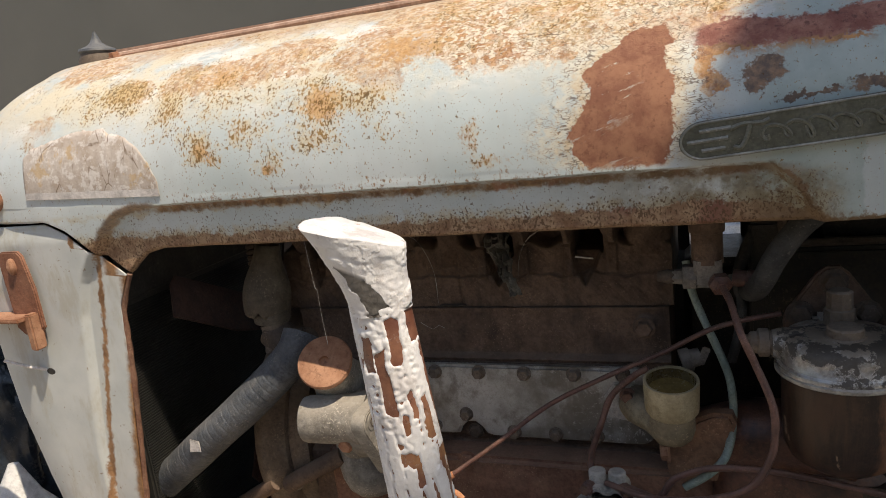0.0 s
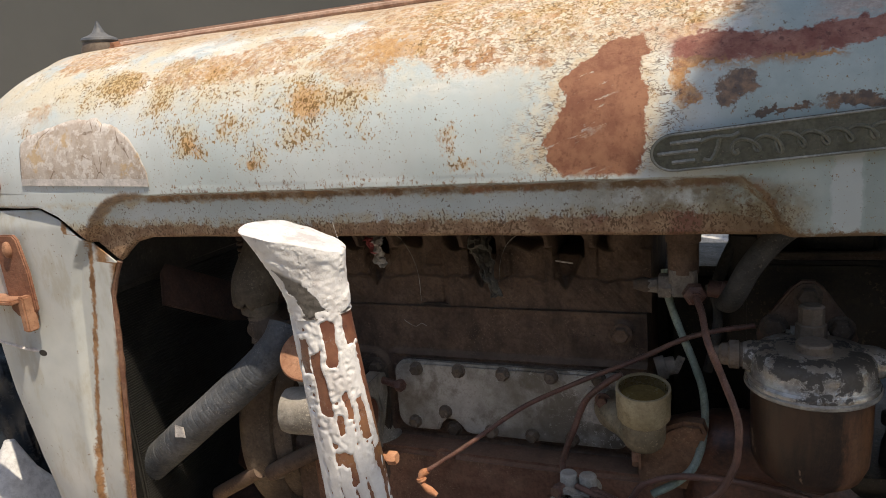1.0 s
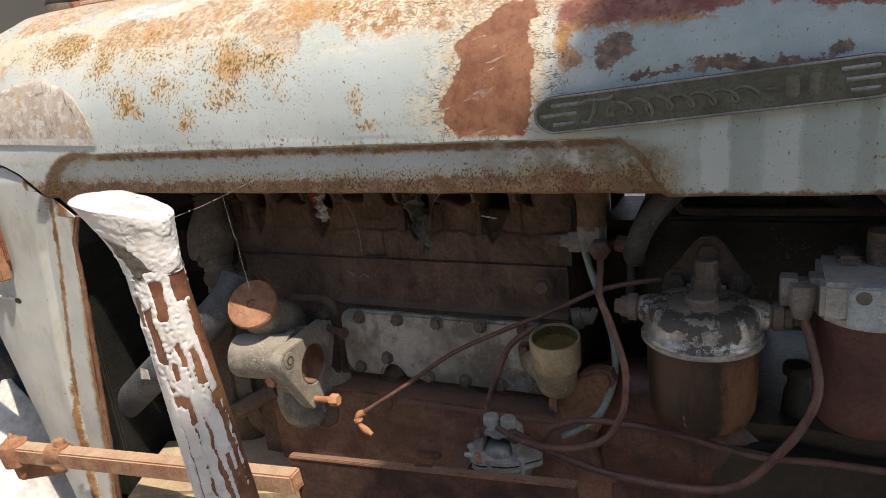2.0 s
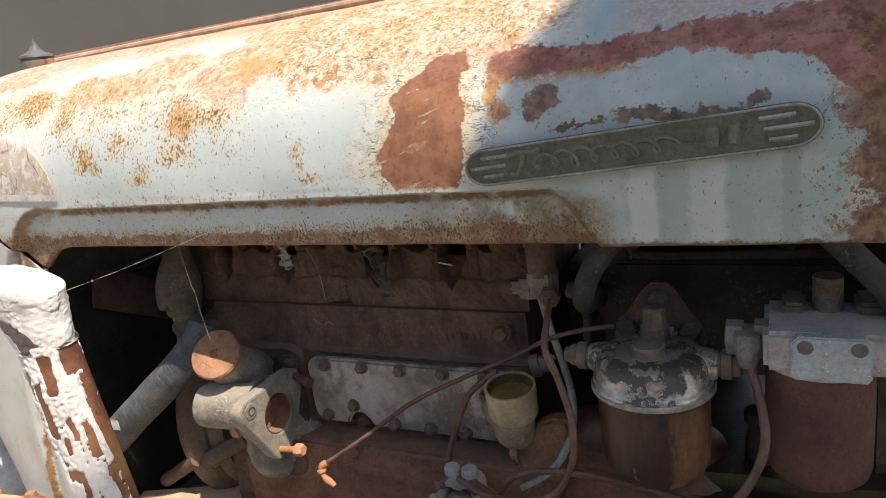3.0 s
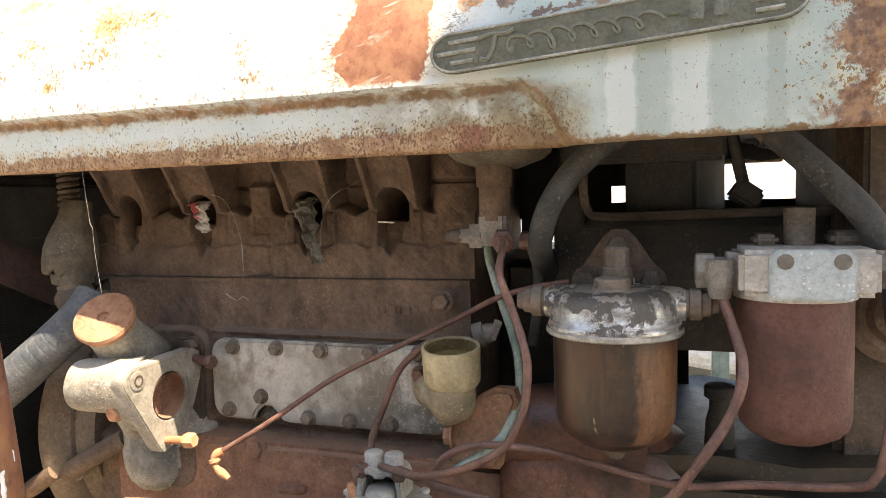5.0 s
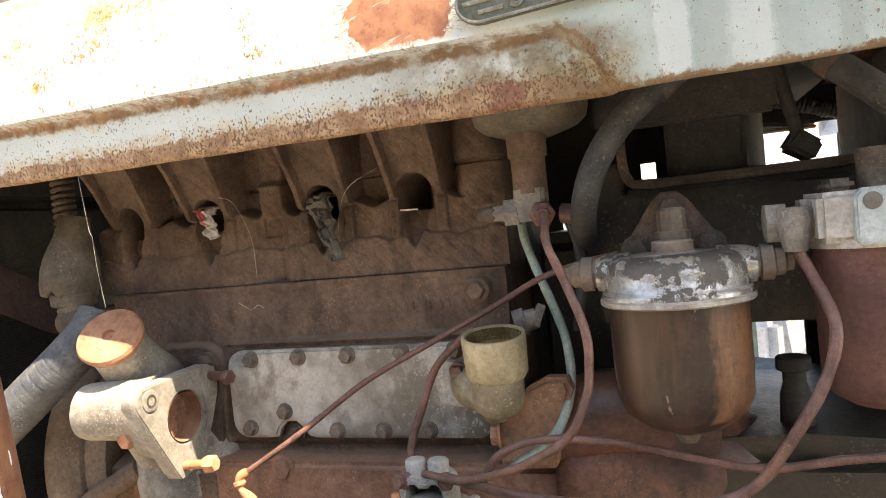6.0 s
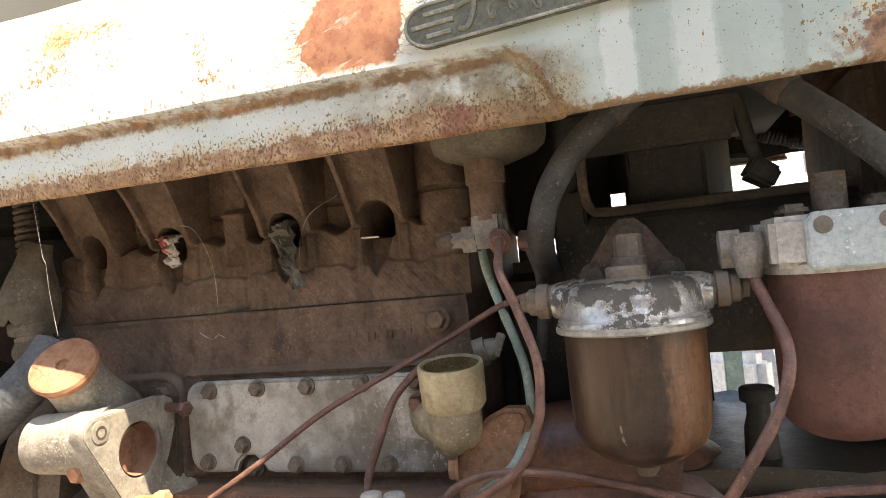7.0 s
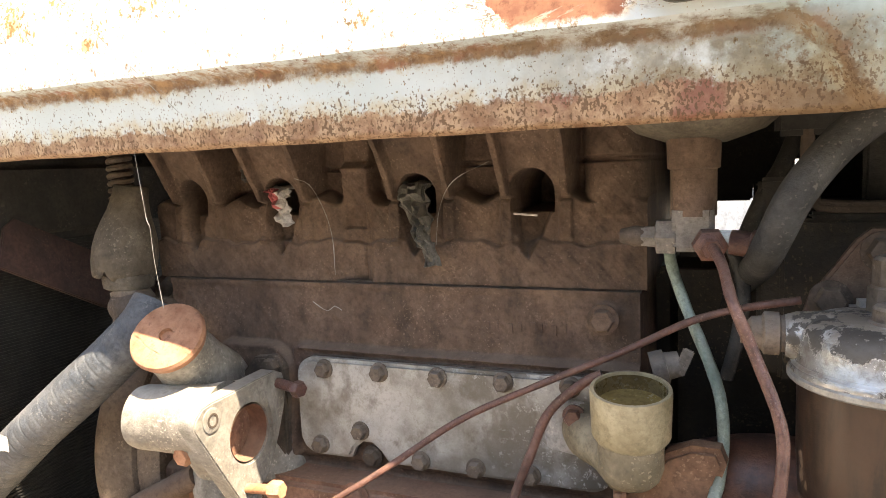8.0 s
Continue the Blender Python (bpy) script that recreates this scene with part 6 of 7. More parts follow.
def build_can_filter():
    f = thing("fuel_filter", (0.247, 0.66, 0.75), "fuel filter with rust-red canister and grey plate on top", "fuel filter")
    c = Vector((0.2415, 0.660, 0))
    part("canister", lathe((c.x, c.y, 0.760), (0, 0, 1), [(-0.010, 0.010), (-0.006, 0.024), (0.0, 0.034), (0.005, 0.0385), (0.012, 0.0405), (0.060, 0.0410), (0.108, 0.0410)], 56), M["canister"], f, "rust-red canister")
    part("head", joined(box((0.200, 0.622, 0.868), (0.292, 0.70, 0.902), 0.004), lathe((c.x, c.y, 0.864), (0, 0, 1), [(0, 0.043), (0.006, 0.043), (0.009, 0.040)], 40)), M["alloy"], f)
    pl = part("cover_plate", plate([(0, 0.004), (0.003, 0), (0.052, 0), (0.055, 0.004), (0.055, 0.030), (0.050, 0.0365), (0.005, 0.0365), (0, 0.031)], (0.2195, 0.622, 0.8665), (1, 0, 0), (0, 0, 1), 0.009, 0.0015), M["zinc"], f, "pale grey plate with two bolts")
    for x in (0.2295, 0.2655):
        part("bolt", lathe((x, 0.614, 0.8945), (0, -1, 0), [(0, 0.0058), (0.0016, 0.0056), (0.0022, 0.0040), (0.0022, 0.0005)], 18), M["alloy_dark"], pl)
    part("union", lathe((0.205, 0.652, 0.884), (-1, 0, 0), [(0, 0.017), (0.012, 0.017), (0.013, 0.012), (0.020, 0.012), (0.021, 0.0150), (0.034, 0.0150), (0.035, 0.011)], 6), M["alloy_dark"], f)
    part("banjo", lathe((0.188, 0.640, 0.884), (0, 0, -1), [(-0.010, 0.010), (0.0, 0.012), (0.012, 0.0095), (0.020, 0.0075)], 14), M["alloy_dark"], f)
    part("union", lathe((0.290, 0.652, 0.886), (1, 0, 0), [(0, 0.016), (0.012, 0.016), (0.014, 0.011), (0.03, 0.011)], 6), M["alloy_dark"], f)
    part("vent_pipe", tube([(0.248, 0.680, 0.90), (0.248, 0.680, 0.931)], 0.0115, 18), M["iron_light"], f)
    part("clamp_bar", box((0.214, 0.664, 0.9022), (0.232, 0.70, 0.9110), 0.003), M["iron_light"], f)
    part("clamp_bar", box((0.268, 0.664, 0.9022), (0.292, 0.70, 0.9125), 0.003), M["iron_light"], f)
    return f


build_bowl_filter()
build_can_filter()


# ---- pipes ----
def pipe(name, pts, r, mat, label, nuts=(), cat="pipe"):
    ob = thing(name, pts[-1], label, cat)
    part("tube", tube(pts, r, 12, 0.004, wob=0.10), mat, ob)
    for p, d, s in nuts:
        part("nut", lathe(p, d, [(0, s), (0.010, s), (0.011, s * 0.7), (0.016, s * 0.65)], 6), mat, ob)
    return ob


pipe("fuel_pipe", [(0.011, 0.668, 0.907), (0.017, 0.640, 0.900), (0.023, 0.607, 0.884), (0.034, 0.602, 0.857), (0.0465, 0.592, 0.823), (0.047, 0.588, 0.796), (0.0435, 0.586, 0.778), (0.031, 0.584, 0.754), (0.010, 0.587, 0.738), (-0.022, 0.602, 0.720), (-0.065, 0.627, 0.703), (-0.108, 0.655, 0.697)], 0.0033, M["copper"], "bent rusty fuel pipe from the tee to the pump")
loose = pipe("dangling_pipe", [(0.064, 0.703, 0.868), (0.030, 0.700, 0.862), (-0.003, 0.697, 0.852), (-0.048, 0.692, 0.829), (-0.109, 0.690, 0.800), (-0.169, 0.680, 0.770), (-0.226, 0.660, 0.731), (-0.274, 0.640, 0.701)], 0.0027, M["copper"], "thin disconnected rusty pipe with a bent end")
pipe("fuel_pipe", [(-0.062, 0.691, 0.812), (-0.075, 0.690, 0.805), (-0.101, 0.690, 0.780), (-0.114, 0.682, 0.748), (-0.126, 0.676, 0.714), (-0.124, 0.670, 0.699)], 0.0035, M["copper"], "short dark rusty pipe into the lift pump")
pipe("green_pipe", [(-0.022, 0.735, 0.915), (-0.018, 0.728, 0.888), (-0.008, 0.718, 0.860), (0.010, 0.700, 0.820), (0.017, 0.694, 0.795), (0.018, 0.688, 0.762), (0.010, 0.662, 0.735), (-0.008, 0.648, 0.720), (-0.030, 0.645, 0.706)], 0.0040, M["green"], "pale green painted thin pipe")
pipe("fuel_pipe", [(0.188, 0.640, 0.876), (0.190, 0.638, 0.862), (0.1955, 0.630, 0.846), (0.2015, 0.604, 0.818), (0.193, 0.596, 0.787), (0.172, 0.592, 0.752), (0.148, 0.600, 0.716), (0.118, 0.600, 0.702), (0.069, 0.602, 0.698), (0.011, 0.612, 0.695), (-0.047, 0.632, 0.695), (-0.09, 0.655, 0.695)], 0.0039, M["copper"], "long looping rusty fuel pipe under the filter")
pipe("fuel_pipe", [(-0.056, 0.645, 0.692), (-0.050, 0.640, 0.700), (-0.038, 0.640, 0.718), (-0.006, 0.642, 0.7305), (0.043, 0.650, 0.728), (0.086, 0.660, 0.717), (0.156, 0.662, 0.704), (0.212, 0.650, 0.7155), (0.276, 0.632, 0.728), (0.290, 0.622, 0.741), (0.297, 0.625, 0.767), (0.303, 0.640, 0.80)], 0.0033, M["copper"], "thin rusty pipe running behind the loop")
part("bent_end", joined(tube([(-0.273, 0.6402, 0.7013), (-0.2795, 0.638, 0.698), (-0.2810, 0.636, 0.692), (-0.2760, 0.634, 0.685), (-0.2610, 0.632, 0.677)], 0.0036, 10, 0.002, radius=lambda s: 1 + 0.25 * math.sin(s * 260)), lathe((-0.2808, 0.636, 0.694), (0.3, 0, -1), [(0, 0.0055), (0.003, 0.006), (0.005, 0.0045)], 10)), M["sunlit_rust"], loose, "bent rusty end in sunlit orange")


def build_lift_pump():
    """Twin-capped pump head over a round flange, with a bulging lens in front."""
    p = thing("lift_pump", (-0.107, 0.67, 0.60), "small grey cast fuel lift pump with two round caps", "fuel pump")
    part("bell", lathe((-0.107, 0.668, 0.630), (0, 0, 1), [(-0.05, 0.022), (-0.01, 0.024), (0.006, 0.032), (0.018, 0.036), (0.024, 0.036)], 28), M["alloy_dark"], p)
    part("foot", box((-0.125, 0.67, 0.60), (-0.09, 0.73, 0.65), 0.005), M["alloy_dark"], p)
    lobes = []
    for k in range(72):
        w = 2 * math.pi * k / 72
        r = 0.0375 + 0.0045 * max(0.0, math.cos(3 * w)) ** 2 * 2
        lobes.append((r * math.cos(w), 0.82 * r * math.sin(w)))
    part("flange", plate(lobes, (-0.107, 0.664, 0.653), (1, 0, 0), (0, 1, 0), 0.006, 0.0012), M["pump_white"], p)
    part("diaphragm", plate([(a * 0.99, b * 0.99) for a, b in lobes], (-0.107, 0.664, 0.6595), (1, 0, 0), (0, 1, 0), 0.0015, 0), M["black"], p)
    part("upper_flange", plate(lobes, (-0.107, 0.664, 0.6615), (1, 0, 0), (0, 1, 0), 0.006, 0.0015), M["pump_white"], p)
    arc = lambda cx, cz, r, a0, a1, n: [(cx + r * math.cos(radians(a0 + (a1 - a0) * k / n)), cz + r * math.sin(radians(a0 + (a1 - a0) * k / n))) for k in range(n + 1)]
    yoke = [(-0.0225, 0.0)] + arc(-0.0108, 0.0185, 0.0110, 185, 40, 9) + arc(0.0108, 0.0185, 0.0110, 140, -5, 9) + [(0.0225, 0.0), (0.0182, 0.0), (0.0178, 0.010)] + arc(0.0098, 0.0168, 0.0066, -10, 150, 8) + arc(-0.0098, 0.0168, 0.0066, 30, 190, 8) + [(-0.0178, 0.010), (-0.0182, 0.0)]
    part("yoke", plate(yoke, (-0.1075, 0.678, 0.667), (1, 0, 0), (0, 0, 1), 0.032, 0.0014), M["pump_white"], p, "whitened arched casting", sharp=50)
    part("cavity", box((-0.1255, 0.672, 0.6675), (-0.0895, 0.6785, 0.690), 0.002), M["iron"], p)
    for x in (-0.1178, -0.0972):
        part("valve_tube", lathe((x, 0.662, 0.690), (0, 0, 1), [(0, 0.0092), (0.016, 0.0092), (0.0175, 0.0082), (0.018, 0.0055), (0.017, 0.003)], 24), M["pump_white"], p, sharp=50)
    part("dome", lathe((-0.1075, 0.656, 0.667), (0, 0, 1), [(0, 0.0172), (0.005, 0.0168), (0.009, 0.0145), (0.0115, 0.010), (0.0125, 0.004), (0.0126, 0.0005)], 32), M["chrome"], p, "bright round dome")
    part("clip", moved(box((-0.009, -0.004, -0.0015), (0.007, 0.004, 0.0015), 0.001), pose(-0.139, 0.646, 0.661, 0, 14, 20)), M["rag_white"], p)
    for k in range(6):
        w = radians(20 + 60 * k)
        part("screw", joined(lathe((-0.107 + 0.0375 * math.cos(w), 0.664 + 0.031 * math.sin(w), 0.667), (0, 0, 1), [(0, 0.0048), (0.003, 0.0046), (0.0042, 0.003)], 14), lathe((-0.107 + 0.0375 * math.cos(w), 0.664 + 0.031 * math.sin(w), 0.648), (0, 0, 1), [(0, 0.003), (0.02, 0.003)], 8)), M["alloy"], p)
    for x, d in ((-0.124, (-0.5, -1, 0.1)), (-0.090, (0.5, -1, 0.1))):
        part("union", lathe((x, 0.655, 0.692), d, [(0, 0.0075), (0.008, 0.0075), (0.009, 0.006), (0.013, 0.006)], 6), M["copper"], p)
    return p


build_lift_pump()


def build_injection_pump():
    """Round cast pump body lying along the engine, with a sloped end housing."""
    p = thing("injection_pump", (0.06, 0.70, 0.55), "rust-brown fuel injection pump under the filters", "injection pump")
    part("body", joined(lathe((-0.006, 0.752, 0.668), (1, 0.0, 0.02), [(0, 0.040), (0.004, 0.062), (0.016, 0.068), (0.03, 0.064), (0.10, 0.066), (0.15, 0.060), (0.172, 0.045), (0.18, 0.02)], 40, wob=0.01), tube([(-0.01, 0.722, 0.716), (0.05, 0.716, 0.733), (0.13, 0.720, 0.722)], 0.036, 24)), M["pump_red"], p, sharp=60)
    part("lower_body", lathe((0.0, 0.752, 0.60), (1, 0, 0), [(0, 0.03), (0.01, 0.055), (0.14, 0.058), (0.16, 0.03)], 32), M["rust_dark"], p)
    part("end_housing", plate([(-0.045, -0.006), (-0.041, -0.031), (-0.020, -0.034), (0.006, -0.032), (0.014, -0.004), (0.026, 0.034), (0.022, 0.044), (0.004, 0.044), (-0.012, 0.036), (-0.042, 0.004)], (-0.004, 0.690, 0.728), (1, -0.10, 0), (0, 0, 1), 0.016, 0.004), M["housing"], p, "orange-brown end housing", sharp=30)
    part("plug", hex_bolt((-0.046, 0.684, 0.722), (-1, -0.15, 0), 0.008, 0.008), M["rust"], p, "orange rusty hexagon plug")
    return p


build_injection_pump()


# ---- tee, sediment dome and rubber hoses below the hood ----
def build_tee():
    t = thing("fuel_tee", (0.0, 0.69, 0.90), "grey brass fuel tee under a pale round bowl", "fuel tee")
    part("riser", lathe((-0.001, 0.690, 0.925), (0, 0, 1), [(0, 0.0145), (0.03, 0.0145), (0.031, 0.0165), (0.050, 0.0170)], 20), M["iron_brown"], t)
    part("body", joined(box((-0.014, 0.677, 0.902), (0.012, 0.703, 0.932), 0.003), lathe((-0.012, 0.69, 0.911), (-1, 0, 0), [(0, 0.0125), (0.012, 0.0125), (0.013, 0.008), (0.022, 0.007)], 6)), M["alloy_dark"], t)
    part("side_tap", lathe((-0.032, 0.69, 0.911), (-1, 0.05, 0.02), [(0, 0.0065), (0.006, 0.0075), (0.016, 0.005)], 10), M["iron"], t)
    part("nut", lathe((0.009, 0.679, 0.908), (0.15, -1, -0.2), [(0, 0.0108), (0.008, 0.0108), (0.010, 0.0080), (0.014, 0.0062)], 6), M["copper"], t)
    part("rear_nut", lathe((0.022, 0.700, 0.906), (1, -0.2, -0.1), [(0, 0.0085), (0.012, 0.0085), (0.013, 0.010), (0.022, 0.010), (0.023, 0.006)], 12), M["copper"], t)
    part("bowl", lathe((0.002, 0.700, 0.972), (0, 0, 1), [(0.0, 0.017), (0.003, 0.026), (0.008, 0.040), (0.014, 0.047), (0.022, 0.049), (0.05, 0.049)], 48, wob=0.006), M["bowl_dusty"], t, "dusty pale round bowl")
    return t


build_tee()
tank_hose = thing("rubber_hose", (0.150, 0.675, 1.025), "thick dusty black rubber hose", "hose")
part("tube", tube([(0.150, 0.690, 1.030), (0.125, 0.660, 1.005), (0.099, 0.652, 0.986), (0.076, 0.652, 0.966), (0.057, 0.654, 0.940), (0.046, 0.664, 0.914), (0.040, 0.695, 0.894), (0.034, 0.77, 0.872), (0.03, 0.86, 0.850)], 0.0105, 18), M["rubber"], tank_hose)
part("clamp", tube([(0.112, 0.656, 0.9955), (0.105, 0.654, 0.9905)], 0.0118, 18), M["iron"], tank_hose, "dull steel hose clamp")
rear_hose = thing("rubber_hose", (0.205, 0.685, 1.015), "thick grey rubber hose bending down behind", "hose")
part("tube", tube([(0.205, 0.685, 1.015), (0.229, 0.672, 0.990), (0.260, 0.662, 0.958), (0.290, 0.658, 0.923), (0.308, 0.662, 0.885), (0.318, 0.675, 0.84)], 0.0108, 18), M["rubber"], rear_hose)
part("clamp", tube([(0.222, 0.676, 0.998), (0.229, 0.672, 0.990)], 0.0120, 18), M["iron"], rear_hose, "dull steel hose clamp")
single("thin_hose", tube([(0.022, 0.735, 0.90), (0.030, 0.73, 0.875), (0.028, 0.735, 0.84), (0.02, 0.745, 0.80)], 0.005, 10), M["rubber"], "thin dark rubber hose", "hose")
single("thin_hose", tube([(0.066, 0.80, 0.975), (0.057, 0.78, 0.955), (0.0437, 0.77, 0.9306), (0.032, 0.765, 0.902), (0.025, 0.77, 0.872), (0.02, 0.80, 0.84)], 0.0062, 12), M["black"], "black rubber hose behind the tee", "hose")


clip = thing("pipe_clip", (-0.012, 0.715, 0.795), "small bright clip with a bent tab behind the cup", "clip")
part("band", lathe((-0.030, 0.712, 0.812), (1, 0.2, 0.25), [(0, 0.0125), (0.010, 0.0125), (0.0105, 0.010), (0.020, 0.009)], 20), M["alloy_dark"], clip)
part("tab", moved(box((-0.004, -0.001, -0.010), (0.004, 0.001, 0.010), 0.0008), pose(-0.008, 0.708, 0.820, 0, 22, 0)), M["alloy_dark"], clip)


def build_tray():
    t = thing("battery_tray", (0.18, 0.80, 0.86), "dark steel battery tray with a rolled front edge", "battery tray")
    part("front_edge", tube([(0.071, 0.757, 0.985), (0.071, 0.757, 0.945), (0.076, 0.757, 0.929), (0.092, 0.757, 0.9245), (0.18, 0.757, 0.9255), (0.275, 0.757, 0.927), (0.36, 0.757, 0.928)], 0.0045, 8), M["iron"], t)
    part("floor", box((0.073, 0.757, 0.916), (0.36, 0.95, 0.9215), 0.002), M["black"], t)
    part("hanger", joined(box((0.055, 0.760, 0.796), (0.36, 0.772, 0.9165), 0.003), box((0.040, 0.764, 0.80), (0.0702, 0.774, 0.946), 0.003)), M["oil_iron"], t)
    return t


build_tray()
battery = thing("battery", (0.143, 0.85, 0.924), "black battery in the tray", "battery")
askew = pose(0.141, 0.772, 0, 0, 0, -12)
part("case", moved(box((-0.034, 0.0, 0.924), (0.034, 0.17, 1.040), 0.004, 3), askew), M["black"], battery)
part("lid", moved(box((-0.036, -0.002, 1.0405), (0.036, 0.172, 1.058), 0.004, 3), askew), M["rubber"], battery)
plug = thing("cable_plug", (0.215, 0.76, 0.945), "black cable with a plug hanging over the tray", "cable")
part("cable", tube([(0.200, 0.76, 1.02), (0.207, 0.757, 0.985), (0.211, 0.757, 0.965), (0.214, 0.757, 0.952)], 0.0055, 10), M["black"], plug)
part("plug", moved(box((-0.012, -0.010, -0.010), (0.012, 0.010, 0.010), 0.003, jitter=0.002), pose(0.216, 0.757, 0.943, 0, 35, 10)), M["black"], plug)


# ---- rags stuffed in the ports, cobwebs ----
def rag(name, pts, w, mat, label, seed, second=None):
    line = spline(pts, 0.003)
    n = 15
    verts = []
    for i, p in enumerate(line):
        t = i / (len(line) - 1)
        ww = w * (0.55 + 0.45 * math.sin(math.pi * min(1, t * 1.15 + 0.1))) * (1 - 0.35 * t)
        for k in range(n):
            a = (k / (n - 1) - 0.5) * 2
            q = p + Vector((a * ww, 0, 0))
            q += Vector((noise.noise(q * 70 + Vector((seed, 0, 0))) * 0.0028, -0.009 * abs(noise.noise(q * 170 + Vector((0, seed, 0)))) * 2 + 0.004 * a * a, noise.noise(q * 120) * 0.003))
            verts.append(q)
    faces = [[i * n + k, i * n + k + 1, (i + 1) * n + k + 1, (i + 1) * n + k] for i in range(len(line) - 1) for k in range(n - 1)]
    ob = single(name, (verts, faces), mat, label, "rag")
    if second:
        ob.data.materials.append(second)
        for f in ob.data.polygons:
            if 0.45 < f.index / len(faces) < 0.75 and f.index % (n - 1) < 7:
                f.material_index = 1
    m = ob.modifiers.new("thickness", "SOLIDIFY")
    m.thickness = 0.0008
    return ob


rag("white_rag", [(-0.362, 0.775, 0.950), (-0.362, 0.742, 0.949), (-0.358, 0.733, 0.940), (-0.354, 0.731, 0.930), (-0.350, 0.730, 0.921), (-0.348, 0.729, 0.915)], 0.0150, M["rag_white"], "dirty white and red rag stuffed in a port", 1.0, M["rag_red"])
rag("plastic_scrap", [(-0.226, 0.780, 0.948), (-0.226, 0.745, 0.950), (-0.224, 0.737, 0.938), (-0.219, 0.732, 0.920), (-0.214, 0.728, 0.905), (-0.207, 0.727, 0.890), (-0.204, 0.727, 0.882)], 0.0165, M["rag_grey"], "grey plastic scrap hanging out of a port", 5.0)
rag("plastic_scrap", [(-0.412, 0.785, 0.975), (-0.410, 0.758, 0.970), (-0.407, 0.752, 0.955)], 0.006, M["rag_grey"], "grey plastic scrap between two ports", 8.0)
for label, pts, r in (
    ("sagging cobweb thread from the post to the hood", [(-0.137, 0.290, 1.046), (-0.20, 0.390, 1.030), (-0.325, 0.588, 1.002)], 0.00016),
    ("dusty cobweb thread hanging down to the plug", [(-0.389, 0.600, 0.985), (-0.3890, 0.606, 0.932), (-0.3875, 0.607, 0.928), (-0.3890, 0.610, 0.90), (-0.392, 0.618, 0.861)], 0.00019),
    ("curling cobweb thread beside the rag", [(-0.335, 0.725, 0.958), (-0.318, 0.722, 0.952), (-0.306, 0.724, 0.930), (-0.301, 0.727, 0.905), (-0.302, 0.730, 0.872)], 0.00026),
    ("curling cobweb thread beside the plastic scrap", [(-0.150, 0.715, 0.966), (-0.180, 0.715, 0.952), (-0.194, 0.718, 0.930), (-0.200, 0.722, 0.900)], 0.00024),
    ("small tangled cobweb on the engine block", [(-0.330, 0.734, 0.846), (-0.322, 0.732, 0.842), (-0.314, 0.733, 0.838), (-0.306, 0.732, 0.843), (-0.300, 0.734, 0.839)], 0.00026),
):
    beads = [lathe(p, (0, 0, 1), [(-0.0007, 0.0001), (-0.0003, 0.0004), (0.0003, 0.0004), (0.0007, 0.0001)], 6) for p in spline(pts, 0.02)[2:-1:3]]
    single("cobweb_thread", joined(tube(pts, r, 5, 0.005, wob=1.6), *beads), M["web"], label, "cobweb")
single("straw", tube([(-0.135, 0.728, 0.9245), (-0.115, 0.722, 0.9235)], 0.0009, 6), M["sticker"], "pale straw caught in a port", "straw")

# ---- what closes the engine bay behind the filters ----
def lumpy(lo, hi, amp, seed, bevel=0.02):
    v, f = geo(box(lo, hi, bevel, 4))
    bm = bmesh.new()
    vs = [bm.verts.new(p) for p in v]
    for face in f:
        bm.faces.new([vs[i] for i in face])
    bmesh.ops.triangulate(bm, faces=list(bm.faces))
    bmesh.ops.subdivide_edges(bm, edges=[e for e in bm.edges if e.calc_length() > 0.02], cuts=6, use_grid_fill=True)
    for p in bm.verts:
        p.co += Vector((noise.noise(p.co * 25 + Vector((seed, 0, 0))), noise.noise(p.co * 25 + Vector((0, seed, 0))), noise.noise(p.co * 25 + Vector((0, 0, seed))))) * amp
    return bm


housing = thing("clutch_housing", (0.28, 0.82, 0.38), "dark oily clutch housing behind the pump", "clutch housing")
part("casting", lumpy((0.10, 0.690, 0.38), (0.62, 1.0, 0.716), 0.012, 3.0), M["oil_iron"], housing, sharp=60)
part("bell", box((-0.04, 0.83, 0.42), (0.10, 0.99, 0.887), 0.02, 3), M["oil_iron"], housing)
part("side_web", box((0.285, 0.735, 0.70), (0.33, 0.96, 1.02), 0.008), M["iron"], housing)
part("cover_ring", lathe((0.322, 0.70, 0.845), (0.1, -1, 0), [(-0.04, 0.042), (0.0, 0.040), (0.004, 0.030), (0.002, 0.024), (0.008, 0.020), (0.010, 0.008)], 30), M["iron_brown"], housing)
part("rear_strut", box((0.297, 0.70, 0.905), (0.318, 0.735, 1.02), 0.004), M["iron"], housing)
cap_thing = thing("breather", (0.193, 0.735, 0.706), "small black breather cap on the clutch housing", "breather")
part("stem", lathe((0.193, 0.735, 0.706), (0, 0, 1), [(0, 0.014), (0.034, 0.012), (0.044, 0.009), (0.055, 0.009)], 18), M["black"], cap_thing)
part("cap", lathe((0.193, 0.735, 0.760), (0, 0, 1), [(0, 0.012), (0.001, 0.0135), (0.010, 0.0135), (0.0115, 0.012)], 20), M["black"], cap_thing)
# unseen tank box, added so that no light enters below the hood top
tank = thing("fuel_tank", (0.15, 0.85, 1.0), "dark fuel tank added under the hood to keep light out", "fuel tank")
part("tank", box((0.04, 0.655, 1.012), (0.28, 1.05, 1.16), 0.02, 3), M["black"], tank)
part("strap", box((0.05, 0.75, 0.975), (0.20, 0.77, 1.015), 0.004), M["black"], tank)
# added dark sheets that block light and leave only the bright openings
screen = thing("gap_sheets", (0.15, 0.96, 0.70), "dark sheets added on the far side to block light gaps", "screen")
